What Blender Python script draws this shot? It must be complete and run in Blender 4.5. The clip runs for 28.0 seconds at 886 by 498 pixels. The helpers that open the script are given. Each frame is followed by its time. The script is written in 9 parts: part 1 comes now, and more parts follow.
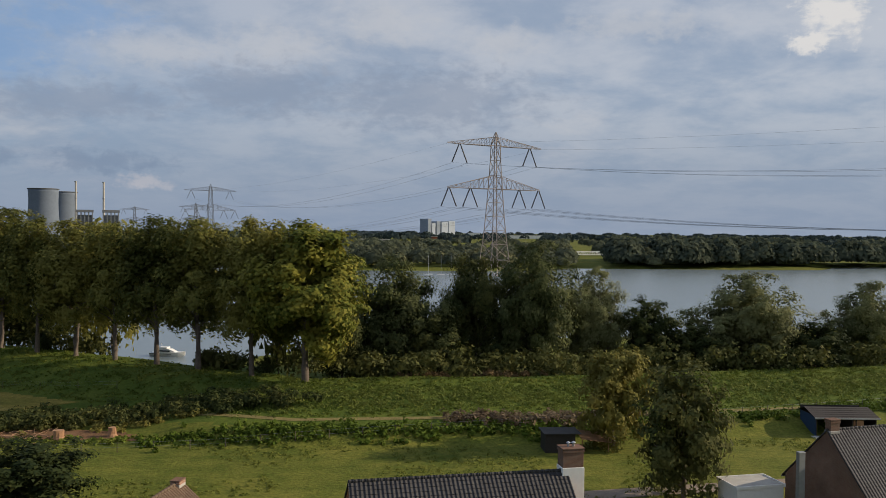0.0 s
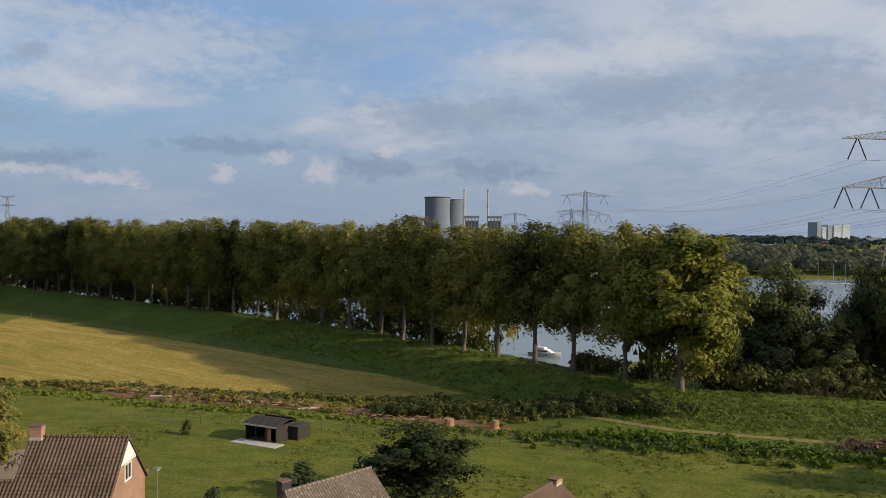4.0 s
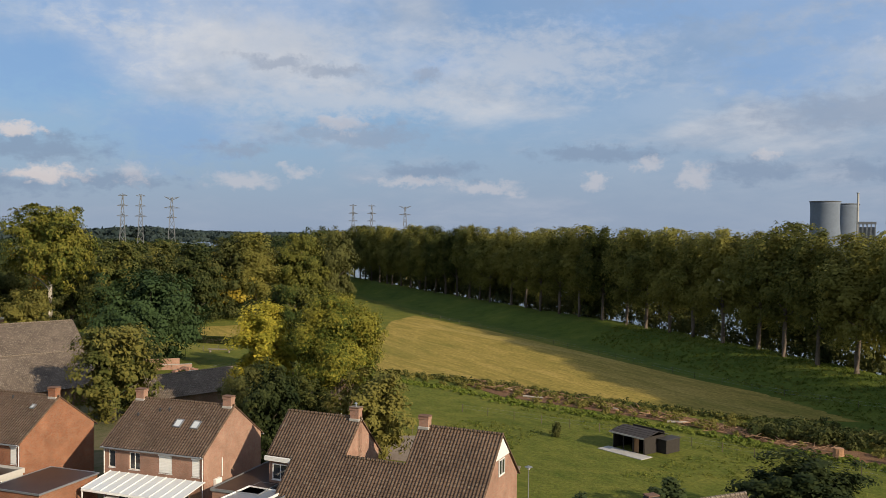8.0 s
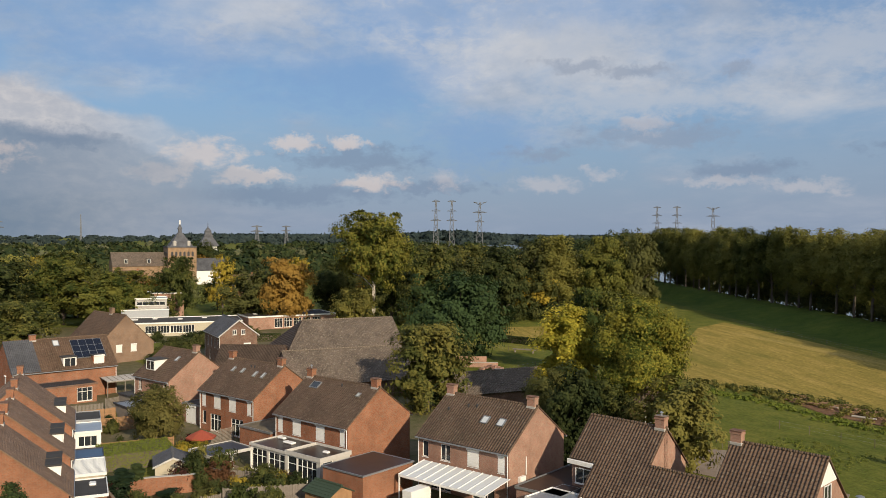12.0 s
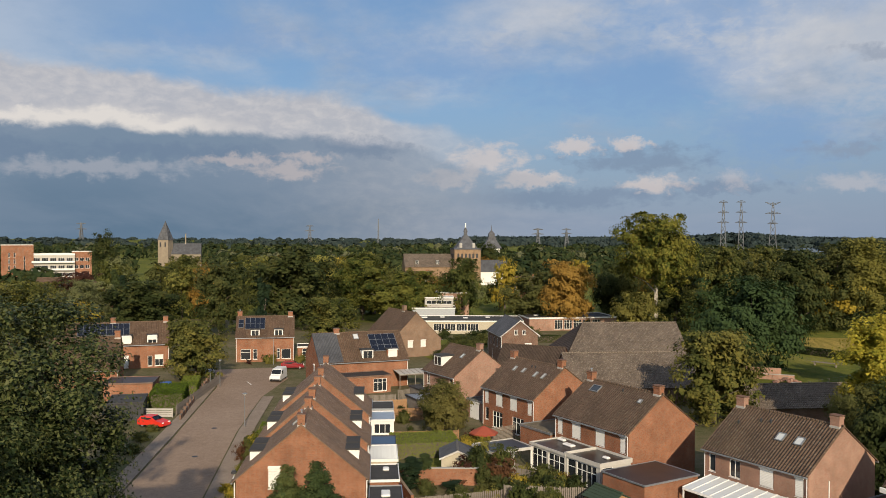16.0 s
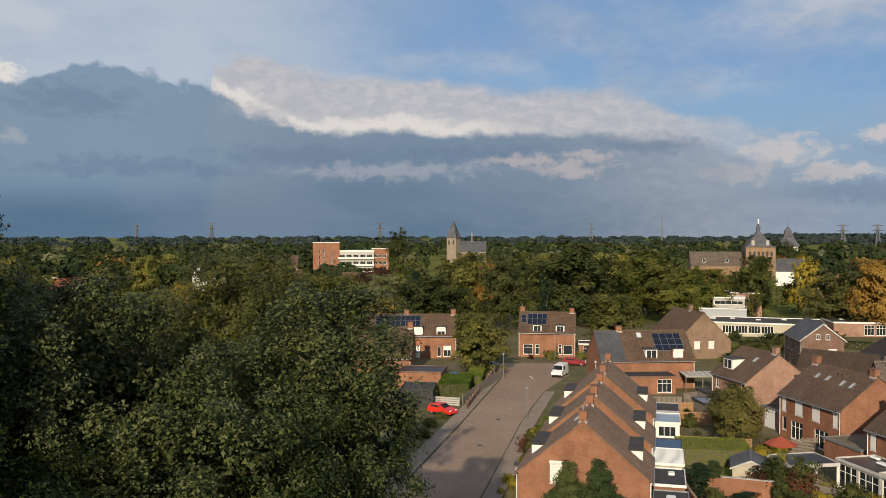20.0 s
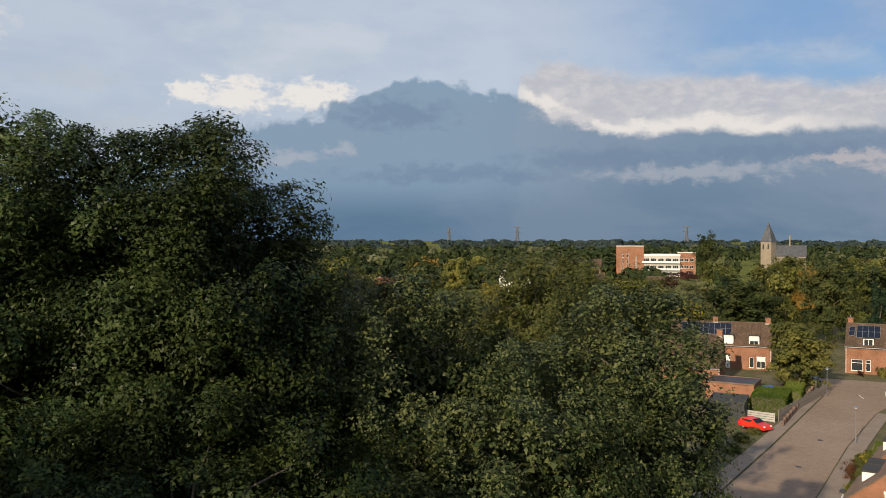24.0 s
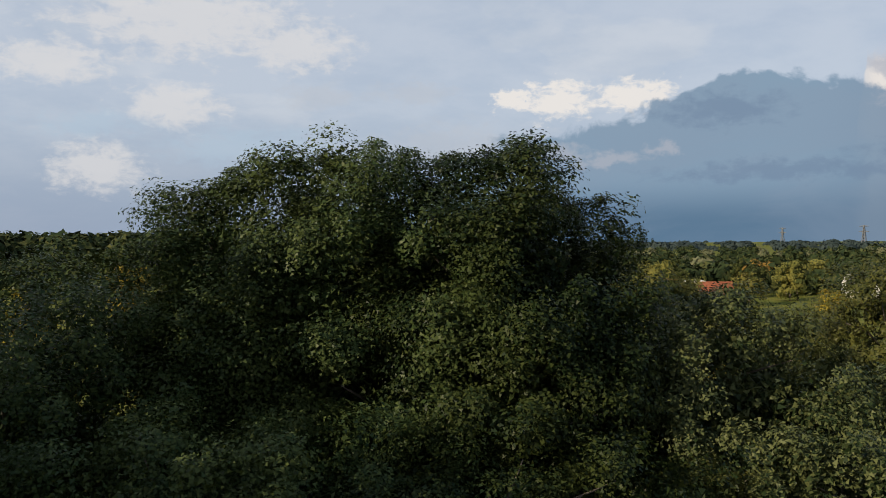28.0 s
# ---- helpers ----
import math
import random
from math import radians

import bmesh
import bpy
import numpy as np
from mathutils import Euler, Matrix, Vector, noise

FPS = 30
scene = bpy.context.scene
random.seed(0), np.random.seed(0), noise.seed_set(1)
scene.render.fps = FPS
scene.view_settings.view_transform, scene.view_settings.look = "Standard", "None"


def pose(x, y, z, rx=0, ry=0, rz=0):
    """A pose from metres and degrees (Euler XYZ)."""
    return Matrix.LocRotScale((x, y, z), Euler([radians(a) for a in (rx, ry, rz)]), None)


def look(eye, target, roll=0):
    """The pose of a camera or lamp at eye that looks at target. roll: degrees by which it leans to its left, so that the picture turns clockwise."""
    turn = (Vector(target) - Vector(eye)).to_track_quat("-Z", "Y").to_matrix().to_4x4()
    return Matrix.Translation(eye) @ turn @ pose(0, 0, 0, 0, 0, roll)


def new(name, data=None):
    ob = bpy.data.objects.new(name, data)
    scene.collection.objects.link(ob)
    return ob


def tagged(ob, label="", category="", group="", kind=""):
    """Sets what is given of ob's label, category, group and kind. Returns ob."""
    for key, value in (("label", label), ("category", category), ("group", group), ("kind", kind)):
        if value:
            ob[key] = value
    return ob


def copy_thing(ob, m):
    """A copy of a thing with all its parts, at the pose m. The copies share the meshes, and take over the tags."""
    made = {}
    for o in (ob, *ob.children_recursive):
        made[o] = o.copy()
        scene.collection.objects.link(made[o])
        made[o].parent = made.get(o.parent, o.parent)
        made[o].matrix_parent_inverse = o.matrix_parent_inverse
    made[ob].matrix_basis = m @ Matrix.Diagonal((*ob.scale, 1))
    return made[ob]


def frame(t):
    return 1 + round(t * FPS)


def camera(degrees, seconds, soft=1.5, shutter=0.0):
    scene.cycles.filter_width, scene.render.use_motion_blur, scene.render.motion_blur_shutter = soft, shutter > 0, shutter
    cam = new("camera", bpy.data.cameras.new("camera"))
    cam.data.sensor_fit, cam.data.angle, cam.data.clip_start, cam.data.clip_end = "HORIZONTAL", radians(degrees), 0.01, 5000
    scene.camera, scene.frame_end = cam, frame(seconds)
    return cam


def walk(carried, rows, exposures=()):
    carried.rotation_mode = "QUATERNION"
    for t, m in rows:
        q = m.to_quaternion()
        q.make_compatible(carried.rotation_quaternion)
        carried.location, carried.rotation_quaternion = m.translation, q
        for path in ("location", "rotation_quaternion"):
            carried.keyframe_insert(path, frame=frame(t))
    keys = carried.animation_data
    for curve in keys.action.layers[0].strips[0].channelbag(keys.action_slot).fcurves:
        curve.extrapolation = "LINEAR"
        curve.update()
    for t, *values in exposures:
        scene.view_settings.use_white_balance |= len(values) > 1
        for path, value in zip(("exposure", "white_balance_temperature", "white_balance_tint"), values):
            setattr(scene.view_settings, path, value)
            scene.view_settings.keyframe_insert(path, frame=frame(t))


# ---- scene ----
cam = camera(55.30, 28.0, soft=0.65)
PATH = [
    (0.0, pose(0.358, -0.545, 24.799, 88.639, -0.582, -3.115)),
    (0.5, pose(0.336, -0.537, 24.800, 88.612, -0.512, 0.000)),
    (1.0, pose(0.316, -0.522, 24.778, 88.652, -0.473, 3.391)),
    (1.5, pose(0.276, -0.504, 24.752, 88.687, -0.499, 6.349)),
    (2.0, pose(0.218, -0.480, 24.770, 88.698, -0.462, 9.381)),
    (2.5, pose(0.113, -0.447, 24.788, 88.653, -0.394, 12.444)),
    (3.0, pose(0.064, -0.362, 24.844, 88.624, -0.473, 15.505)),
    (3.5, pose(0.030, -0.287, 24.882, 88.648, -0.500, 18.607)),
    (5.5, pose(-0.000, -0.000, 25.000, 88.774, -0.502, 31.356)),
    (6.0, pose(-0.027, 0.040, 24.951, 88.733, -0.539, 34.482)),
    (6.5, pose(-0.066, 0.105, 24.972, 88.777, -0.562, 37.576)),
    (7.0, pose(-0.124, 0.137, 24.987, 88.806, -0.554, 40.593)),
    (7.5, pose(-0.191, 0.198, 25.032, 88.901, -0.545, 43.549)),
    (8.0, pose(-0.265, 0.271, 25.027, 88.955, -0.545, 46.443)),
    (8.5, pose(-0.377, 0.306, 24.987, 88.974, -0.494, 49.293)),
    (9.0, pose(-0.536, 0.366, 24.974, 88.908, -0.458, 52.097)),
    (9.5, pose(-0.665, 0.477, 24.976, 88.882, -0.453, 54.872)),
    (10.0, pose(-0.765, 0.564, 24.976, 88.847, -0.398, 57.658)),
    (10.5, pose(-0.844, 0.609, 24.999, 88.881, -0.344, 60.351)),
    (11.0, pose(-0.923, 0.626, 25.040, 88.911, -0.354, 63.093)),
    (11.5, pose(-0.960, 0.651, 25.041, 88.967, -0.290, 65.099)),
    (13.5, pose(-1.030, 0.665, 24.721, 89.066, -0.304, 72.309)),
    (14.0, pose(-1.121, 0.660, 24.706, 89.108, -0.280, 75.065)),
    (14.5, pose(-1.229, 0.654, 24.756, 89.111, -0.270, 77.810)),
    (15.0, pose(-1.368, 0.698, 24.826, 89.133, -0.252, 80.501)),
    (15.5, pose(-1.504, 0.738, 24.860, 89.127, -0.268, 83.117)),
    (16.0, pose(-1.664, 0.781, 24.882, 89.116, -0.215, 85.526)),
    (16.5, pose(-1.816, 0.808, 24.894, 89.083, -0.197, 87.848)),
    (17.0, pose(-1.909, 0.794, 24.849, 89.082, -0.139, 90.011)),
    (17.5, pose(-1.985, 0.776, 24.760, 89.127, -0.132, 92.230)),
    (18.0, pose(-2.082, 0.762, 24.678, 89.134, -0.134, 94.888)),
    (18.5, pose(-2.202, 0.740, 24.574, 89.096, -0.108, 97.245)),
    (19.0, pose(-2.352, 0.702, 24.559, 88.988, -0.095, 100.058)),
    (19.5, pose(-2.506, 0.679, 24.540, 88.977, 0.001, 102.200)),
    (20.0, pose(-2.627, 0.651, 24.527, 88.963, 0.019, 104.418)),
    (20.5, pose(-2.703, 0.602, 24.486, 88.997, -0.046, 106.743)),
    (21.0, pose(-2.754, 0.574, 24.443, 89.061, -0.042, 109.160)),
    (21.5, pose(-2.789, 0.511, 24.426, 89.135, -0.052, 111.542)),
    (23.5, pose(-3.004, 0.454, 24.417, 89.190, -0.041, 122.025)),
    (24.0, pose(-3.042, 0.451, 24.401, 89.197, -0.035, 124.751)),
    (24.5, pose(-3.078, 0.470, 24.404, 89.224, 0.014, 127.364)),
    (25.0, pose(-3.113, 0.470, 24.456, 89.229, 0.074, 129.907)),
    (25.5, pose(-3.145, 0.495, 24.550, 89.219, 0.030, 132.516)),
    (26.0, pose(-3.202, 0.520, 24.636, 89.280, 0.050, 135.041)),
    (26.5, pose(-3.225, 0.524, 24.704, 89.272, 0.146, 137.855)),
    (27.0, pose(-3.278, 0.487, 24.763, 89.301, 0.173, 140.731)),
    (27.5, pose(-3.347, 0.490, 24.805, 89.387, 0.347, 143.379)),
    (28.0, pose(-3.418, 0.470, 24.879, 89.406, 0.447, 146.211)),
]
EXPOSURES = [(0.0, -0.04), (1.0, 0.05), (3.0, 0.1), (6.0, 0.18), (10.0, 0.1), (14.0, 0.0), (18.0, 0.0), (20.0, -0.03), (22.0, 0.05), (24.0, 0.12), (28.0, 0.12)]
walk(cam, PATH, EXPOSURES)

# ---- world and sun ----
SUN_YAW, SUN_EL = -86.0, 23.0          # the yaw counts anticlockwise from +y


def links(tree, pairs):
    for a, b in pairs:
        tree.links.new(a, b)


def build_world():
    w = bpy.data.worlds.new("sky")
    scene.world = w
    w.use_nodes = True
    nt = w.node_tree
    nt.nodes.clear()
    N = nt.nodes.new

    def math_node(op, a, b=None, c=None, clamp=False):
        n = N("ShaderNodeMath")
        n.operation, n.use_clamp = op, clamp
        for k, v in enumerate((a, b, c)):
            if v is None:
                continue
            if isinstance(v, (int, float)):
                n.inputs[k].default_value = v
            else:
                nt.links.new(v, n.inputs[k])
        return n.outputs[0]

    def smooth(v, lo, hi):
        n = N("ShaderNodeMapRange")
        n.interpolation_type = "SMOOTHSTEP"
        nt.links.new(v, n.inputs[0])
        n.inputs[1].default_value, n.inputs[2].default_value = lo, hi
        return n.outputs[0]

    def mix(fac, a, b):
        n = N("ShaderNodeMix")
        n.data_type = "RGBA"
        for v, s in ((fac, n.inputs[0]), (a, n.inputs[6]), (b, n.inputs[7])):
            if isinstance(v, (tuple, float)):
                s.default_value = (*v, 1) if isinstance(v, tuple) else v
            else:
                nt.links.new(v, s)
        return n.outputs[2]

    def fbm(vec, scale, detail=6.0, rough=0.55, off=(0, 0, 0), stretch=(1, 1, 1), warp=0.0):
        m = N("ShaderNodeMapping")
        m.inputs[1].default_value, m.inputs[3].default_value = off, stretch
        nt.links.new(vec, m.inputs[0])
        n = N("ShaderNodeTexNoise")
        n.inputs["Scale"].default_value, n.inputs["Detail"].default_value = scale, detail
        n.inputs["Roughness"].default_value, n.inputs["Distortion"].default_value = rough, warp
        nt.links.new(m.outputs[0], n.inputs["Vector"])
        return n.outputs[0]

    tc = N("ShaderNodeTexCoord")
    sep = N("ShaderNodeSeparateXYZ")
    nt.links.new(tc.outputs["Generated"], sep.inputs[0])
    x, y, z = sep.outputs
    el = math_node("MULTIPLY", math_node("ARCSINE", z), 57.2958)
    az = math_node("MULTIPLY", math_node("ARCTAN2", math_node("MULTIPLY", x, -1.0), y), 57.2958)
    flat = N("ShaderNodeCombineXYZ")                       # the sky in degrees
    links(nt, ((az, flat.inputs[0]), (el, flat.inputs[1])))
    den = math_node("ADD", math_node("MAXIMUM", z, 0.0), 0.24)
    deck = N("ShaderNodeCombineXYZ")                       # a cloud deck seen from below
    links(nt, ((math_node("DIVIDE", x, den), deck.inputs[0]), (math_node("DIVIDE", y, den), deck.inputs[1])))

    def level(stops):
        """A height in degrees that follows the yaw from 0 to 180."""
        n = N("ShaderNodeValToRGB")
        e = n.color_ramp.elements
        n.color_ramp.interpolation = "EASE"
        for k, (a, v) in enumerate(stops):
            q = e[k] if k < 2 else e.new(a / 180)
            q.position = a / 180
            q.color = (v / 20, v / 20, v / 20, 1)
        nt.links.new(math_node("DIVIDE", az, 180.0), n.inputs[0])
        return math_node("MULTIPLY", n.outputs[0], 20.0)

    sky = N("ShaderNodeTexSky")
    sky.sky_type, sky.sun_disc = "NISHITA", False
    sky.sun_elevation, sky.sun_rotation = radians(SUN_EL), radians(-SUN_YAW)
    sky.air_density, sky.dust_density, sky.ozone_density = 1.2, 0.5, 4.0
    skyn = N("ShaderNodeVectorMath")
    skyn.operation = "SCALE"
    skyn.inputs["Scale"].default_value = 0.115
    nt.links.new(sky.outputs[0], skyn.inputs[0])

    big = fbm(deck.outputs[0], 1.15, 8.0, 0.56, off=(3.1, 1.7, 0.4), warp=0.15)
    fine = fbm(deck.outputs[0], 3.2, 7.0, 0.6, off=(1.3, 7.7, 2.4), warp=0.15)
    low = fbm(flat.outputs[0], 0.115, 8.0, 0.58, off=(2.0, 0.8, 0), stretch=(0.6, 1.7, 1), warp=0.4)
    edge = fbm(flat.outputs[0], 0.22, 8.0, 0.62, off=(4.0, 9.0, 0), stretch=(1.0, 1.2, 1), warp=0.3)

    # broken veil with blue openings
    veil = smooth(big, 0.45, 0.68)
    veil_col = mix(smooth(fine, 0.34, 0.66), (0.47, 0.535, 0.645), (0.78, 0.785, 0.815))
    veil = math_node("MAXIMUM", veil, math_node("MAXIMUM", math_node("MULTIPLY", smooth(az, 98.0, 122.0), 0.85), math_node("MULTIPLY", smooth(az, 56.0, -2.0), 0.8)))
    blue = mix(0.55, skyn.outputs[0], (0.24, 0.42, 0.75))
    veil_col = mix(math_node("MULTIPLY", smooth(az, 98.0, 124.0), 0.65), veil_col, (0.74, 0.80, 0.88))
    col = mix(math_node("MULTIPLY", veil, 0.84), blue, veil_col)
    # haze towards the horizon
    haze = smooth(el, 10.0, 0.5)
    col = mix(math_node("MULTIPLY", haze, 0.75), col, (0.315, 0.40, 0.55))
    # ragged coordinates, so that each cloud has a torn outline
    rag = N("ShaderNodeTexNoise")
    rag.inputs["Scale"].default_value, rag.inputs["Detail"].default_value, rag.inputs["Roughness"].default_value = 0.6, 8.0, 0.66
    nt.links.new(flat.outputs[0], rag.inputs["Vector"])
    pull = N("ShaderNodeVectorMath")
    pull.operation = "MULTIPLY_ADD"
    pull.inputs[1].default_value, pull.inputs[2].default_value = (3.6, 2.2, 0), (-1.8, -1.1, 0)
    torn = N("ShaderNodeVectorMath")
    torn.operation = "ADD"
    links(nt, ((rag.outputs["Color"], pull.inputs[0]), (flat.outputs[0], torn.inputs[0]), (pull.outputs[0], torn.inputs[1])))

    shred = math_node("MULTIPLY", math_node("SUBTRACT", fbm(flat.outputs[0], 0.95, 8.0, 0.62, off=(5.0, 2.0, 0), stretch=(0.8, 1.5, 1), warp=0.3), 0.47), 2.6)
    tsep = N("ShaderNodeSeparateXYZ")
    nt.links.new(torn.outputs[0], tsep.inputs[0])
    tx, ty = tsep.outputs[0], tsep.outputs[1]
    last = [None]

    def cloud(yaw, up, half_w, half_h, soft=0.5):
        """How far a direction lies inside one cloud. The third axis only strings the clouds one after another."""
        c, m, n = N("ShaderNodeCombineXYZ"), N("ShaderNodeMapping"), N("ShaderNodeVectorMath")
        links(nt, ((tx, c.inputs[0]), (ty, c.inputs[1])))
        if last[0]:
            nt.links.new(last[0], c.inputs[2])
        m.vector_type = "TEXTURE"
        m.inputs[1].default_value, m.inputs[3].default_value = (yaw, up, 0), (half_w, half_h, 1e6)
        n.operation = "LENGTH"
        links(nt, ((c.outputs[0], m.inputs[0]), (m.outputs[0], n.inputs[0])))
        last[0] = smooth(math_node("ADD", n.outputs["Value"], shred), 1.0 + soft, 1.0 - soft)
        return last[0]

    def clouds(rows, col, tone, share, soft):
        total = None
        for row in rows:
            c = cloud(*row, soft)
            total = c if total is None else math_node("MAXIMUM", total, c)
        last[0] = total
        return mix(math_node("MULTIPLY", total, share), col, tone)

    # openings of clear sky, then the grey clouds with their pale tops
    col = clouds(((29, 14.4, 8, 0.8), (34.5, 13.8, 4.2, 0.8), (59, 14.6, 6, 1.2), (46.5, 11.2, 2.2, 0.7), (24.5, 10.5, 4.2, 1.7), (21, 12.6, 4.5, 1.3), (68, 14.5, 6, 1.6)), col, (0.27, 0.46, 0.78), 0.6, 0.75)
    col = clouds(((72, 10.5, 7, 2.2), (86, 11.6, 7, 1.6), (64, 6.5, 4, 2.0), (100, 12.8, 6, 1.0)), col, (0.27, 0.45, 0.76), 0.55, 0.8)
    col = clouds(((-7, 12.4, 2.4, 0.9), (-7.4, 12.6, 1.2, 0.5), (8, 11.8, 3.2, 1.2), (15.5, 11.2, 4.2, 1.0), (1, 13.5, 3, 1.2), (-16, 13.2, 4, 0.7), (41, 11.5, 7, 2.0), (58, 12.2, 5, 2.2), (54, 8.8, 9, 1.0)), col, (0.69, 0.71, 0.76), 0.55, 0.8)
    col = clouds(((20.5, 7.7, 6.2, 1.0), (-2, 8.6, 7, 1.9), (9, 9.0, 5, 1.6), (57.7, 11.1, 2.3, 0.45), (54, 10.7, 2.4, 0.4), (47.5, 10.5, 0.9, 0.45), (52.5, 6.6, 4.6, 0.75), (59.8, 5.5, 2.6, 0.45)), col, (0.33, 0.40, 0.53), 0.6, 0.6)
    col = clouds(((47, 4.3, 3.0, 0.65), (26.3, 4.2, 2.8, 0.75), (18.5, 4.1, 3.4, 0.7), (72.6, 5.1, 4.4, 0.8), (36, 5.4, 4, 0.5), (77, 2.6, 7, 0.7), (68, 3.2, 4, 0.4)), col, (0.26, 0.345, 0.49), 0.66, 0.55)
    puffs = ((53.5, 7.3, 1.5, 0.55), (48.6, 3.5, 2.6, 0.32), (43.6, 3.2, 2.2, 0.42), (36.2, 3.6, 0.8, 0.55), (32.8, 4.8, 0.9, 0.38), (29.9, 3.9, 0.9, 0.7), (56, 4.1, 1.2, 0.38), (25.6, 5.1, 0.7, 0.36), (16.5, 2.8, 1.3, 0.4), (59.8, 3.4, 2.0, 0.5), (66.5, 3.6, 0.9, 0.6))
    col = clouds(puffs, col, (0.74, 0.70, 0.72), 0.48, 0.6)
    col = clouds(((82.6, 5.0, 2.4, 0.95), (85.6, 3.9, 1.8, 0.6), (73.0, 6.1, 1.2, 0.4), (76.5, 5.9, 1.3, 0.5), (79.5, 3.8, 2.2, 0.5), (71.5, 3.4, 2.0, 0.5)), col, (0.86, 0.76, 0.72), 0.72, 0.5)
    col = clouds(((-27.5, 13.2, 1.6, 1.5), (-26.4, 11.6, 1.3, 0.7)), col, (1.0, 0.97, 0.94), 0.85, 0.5)

    # the long bank: a pale sunlit top, a blue-grey underside sinking into rain haze
    heap = N("ShaderNodeTexVoronoi")
    heap.feature, heap.inputs["Scale"].default_value, heap.inputs["Smoothness"].default_value = "SMOOTH_F1", 0.8, 0.3
    nt.links.new(flat.outputs[0], heap.inputs["Vector"])
    knob = math_node("MULTIPLY", math_node("SUBTRACT", heap.outputs["Distance"], 0.45), math_node("ADD", math_node("MULTIPLY", smooth(az, 110.0, 121.0), 0.55), 0.45))
    wob = math_node("MULTIPLY", math_node("SUBTRACT", edge, 0.5), math_node("ADD", math_node("MULTIPLY", smooth(az, 110.0, 121.0), 2.6), 2.8))
    elw = math_node("ADD", math_node("ADD", el, wob), math_node("MULTIPLY", knob, 0.6))
    d = math_node("SUBTRACT", level(((0, 0), (180, 0), (72, 3.5), (80, 6.0), (86, 7.5), (92, 9.0), (99, 9.6), (106, 10.5), (112, 11.0), (119.4, 11.6), (120.2, 6.0), (130, 4.0))), elw)
    side = math_node("MULTIPLY", smooth(az, 78.0, 92.0), smooth(math_node("ADD", az, math_node("MULTIPLY", knob, 0.8)), 120.6, 119.2))
    white = math_node("MULTIPLY", smooth(d, -0.25, 0.75), side)
    col = mix(math_node("MULTIPLY", white, 0.9), col, mix(smooth(shred, -0.5, 0.5), (0.77, 0.74, 0.745), (0.60, 0.605, 0.655)))
    col = clouds(((138.3, 9.2, 2.4, 1.2), (133.4, 9.4, 2.6, 0.95), (141.5, 9.4, 1.2, 0.7)), col, (1.0, 0.95, 0.90), 0.92, 0.35)
    ele = math_node("ADD", math_node("ADD", el, math_node("MULTIPLY", wob, 0.8)), knob)
    e = math_node("SUBTRACT", level(((0, 0), (180, 0), (66, 2.4), (74, 3.4), (82, 4.6), (90, 6.4), (98, 6.9), (107, 7.1), (114, 7.0), (117, 7.9), (119.6, 9.7), (126, 10.5), (131, 9.3), (134.5, 8.0), (138, 7.2), (142, 6.6), (147, 5.0), (154, 3.0))), ele)
    under = math_node("MULTIPLY", smooth(e, -0.15, 0.45), math_node("MULTIPLY", smooth(az, 70.0, 104.0), smooth(az, 162.0, 140.0)))
    # the sunlit rim where the bank meets its own shade
    rim = math_node("MULTIPLY", math_node("MULTIPLY", smooth(math_node("ADD", e, math_node("MULTIPLY", shred, 0.5)), -0.9, -0.3), white), smooth(az, 97.0, 104.0))
    col = mix(math_node("MULTIPLY", rim, 0.85), col, (1.0, 0.94, 0.88))
    low_col = mix(smooth(el, 0.5, 6.5), (0.115, 0.215, 0.335), (0.21, 0.31, 0.44))
    low_col = mix(math_node("MULTIPLY", smooth(az, 112.0, 124.0), smooth(el, 1.0, 4.5)), low_col, (0.27, 0.395, 0.53))
    col = mix(math_node("MULTIPLY", under, 0.95), col, mix(smooth(low, 0.40, 0.62), low_col, mix(0.35, low_col, (0.29, 0.37, 0.49))))
    # lit streaks and shreds on the underside, and its darkest folds
    col = clouds(((91, 5.9, 3.2, 0.6), (103, 5.4, 6, 0.5), (114, 5.2, 5, 0.7), (128, 8.2, 3.5, 0.9), (124, 4.2, 7, 0.6)), col, (0.20, 0.285, 0.42), 0.6, 0.6)
    col = clouds(((96, 4.3, 2.6, 0.5), (99, 4.9, 2.6, 0.35), (94.5, 5.2, 1.6, 0.3)), col, (0.74, 0.65, 0.63), 0.6, 0.6)
    col = clouds(((135.3, 5.3, 2.0, 0.45), (139, 5.8, 2.4, 0.5), (116, 8.0, 2.4, 0.7), (108, 4.2, 6, 0.5), (131.6, 5.9, 1.0, 0.4)), col, (0.56, 0.57, 0.63), 0.55, 0.6)
    # heaped cloud past its end
    col = clouds(((163.8, 8.7, 2.8, 1.3), (163, 14.2, 7, 2.2), (156, 12.7, 3.4, 1.4), (168.3, 4.7, 2.6, 1.4), (171, 11.0, 3, 1.2)), col, (0.86, 0.845, 0.845), 0.72, 0.5)
    col = clouds(((154.6, 9.6, 2.4, 0.7), (148, 9.8, 2.6, 0.6), (146, 6.2, 3.6, 1.6)), col, (0.60, 0.64, 0.71), 0.5, 0.6)
    col = clouds(((169, 7.4, 3.0, 0.8), (159, 6.2, 5, 1.2)), col, (0.52, 0.66, 0.80), 0.55, 0.6)
    # the brighter quarter round the hidden sun
    sunward = math_node("MULTIPLY", smooth(math_node("ABSOLUTE", math_node("SUBTRACT", az, -62.0)), 48.0, 8.0), smooth(el, 4.0, 18.0))
    col = mix(math_node("MULTIPLY", math_node("MULTIPLY", sunward, smooth(fine, 0.3, 0.7)), 0.6), col, (0.95, 0.92, 0.88))
    # land colour below the horizon
    col = mix(smooth(el, -0.2, -2.5), col, (0.10, 0.11, 0.09))
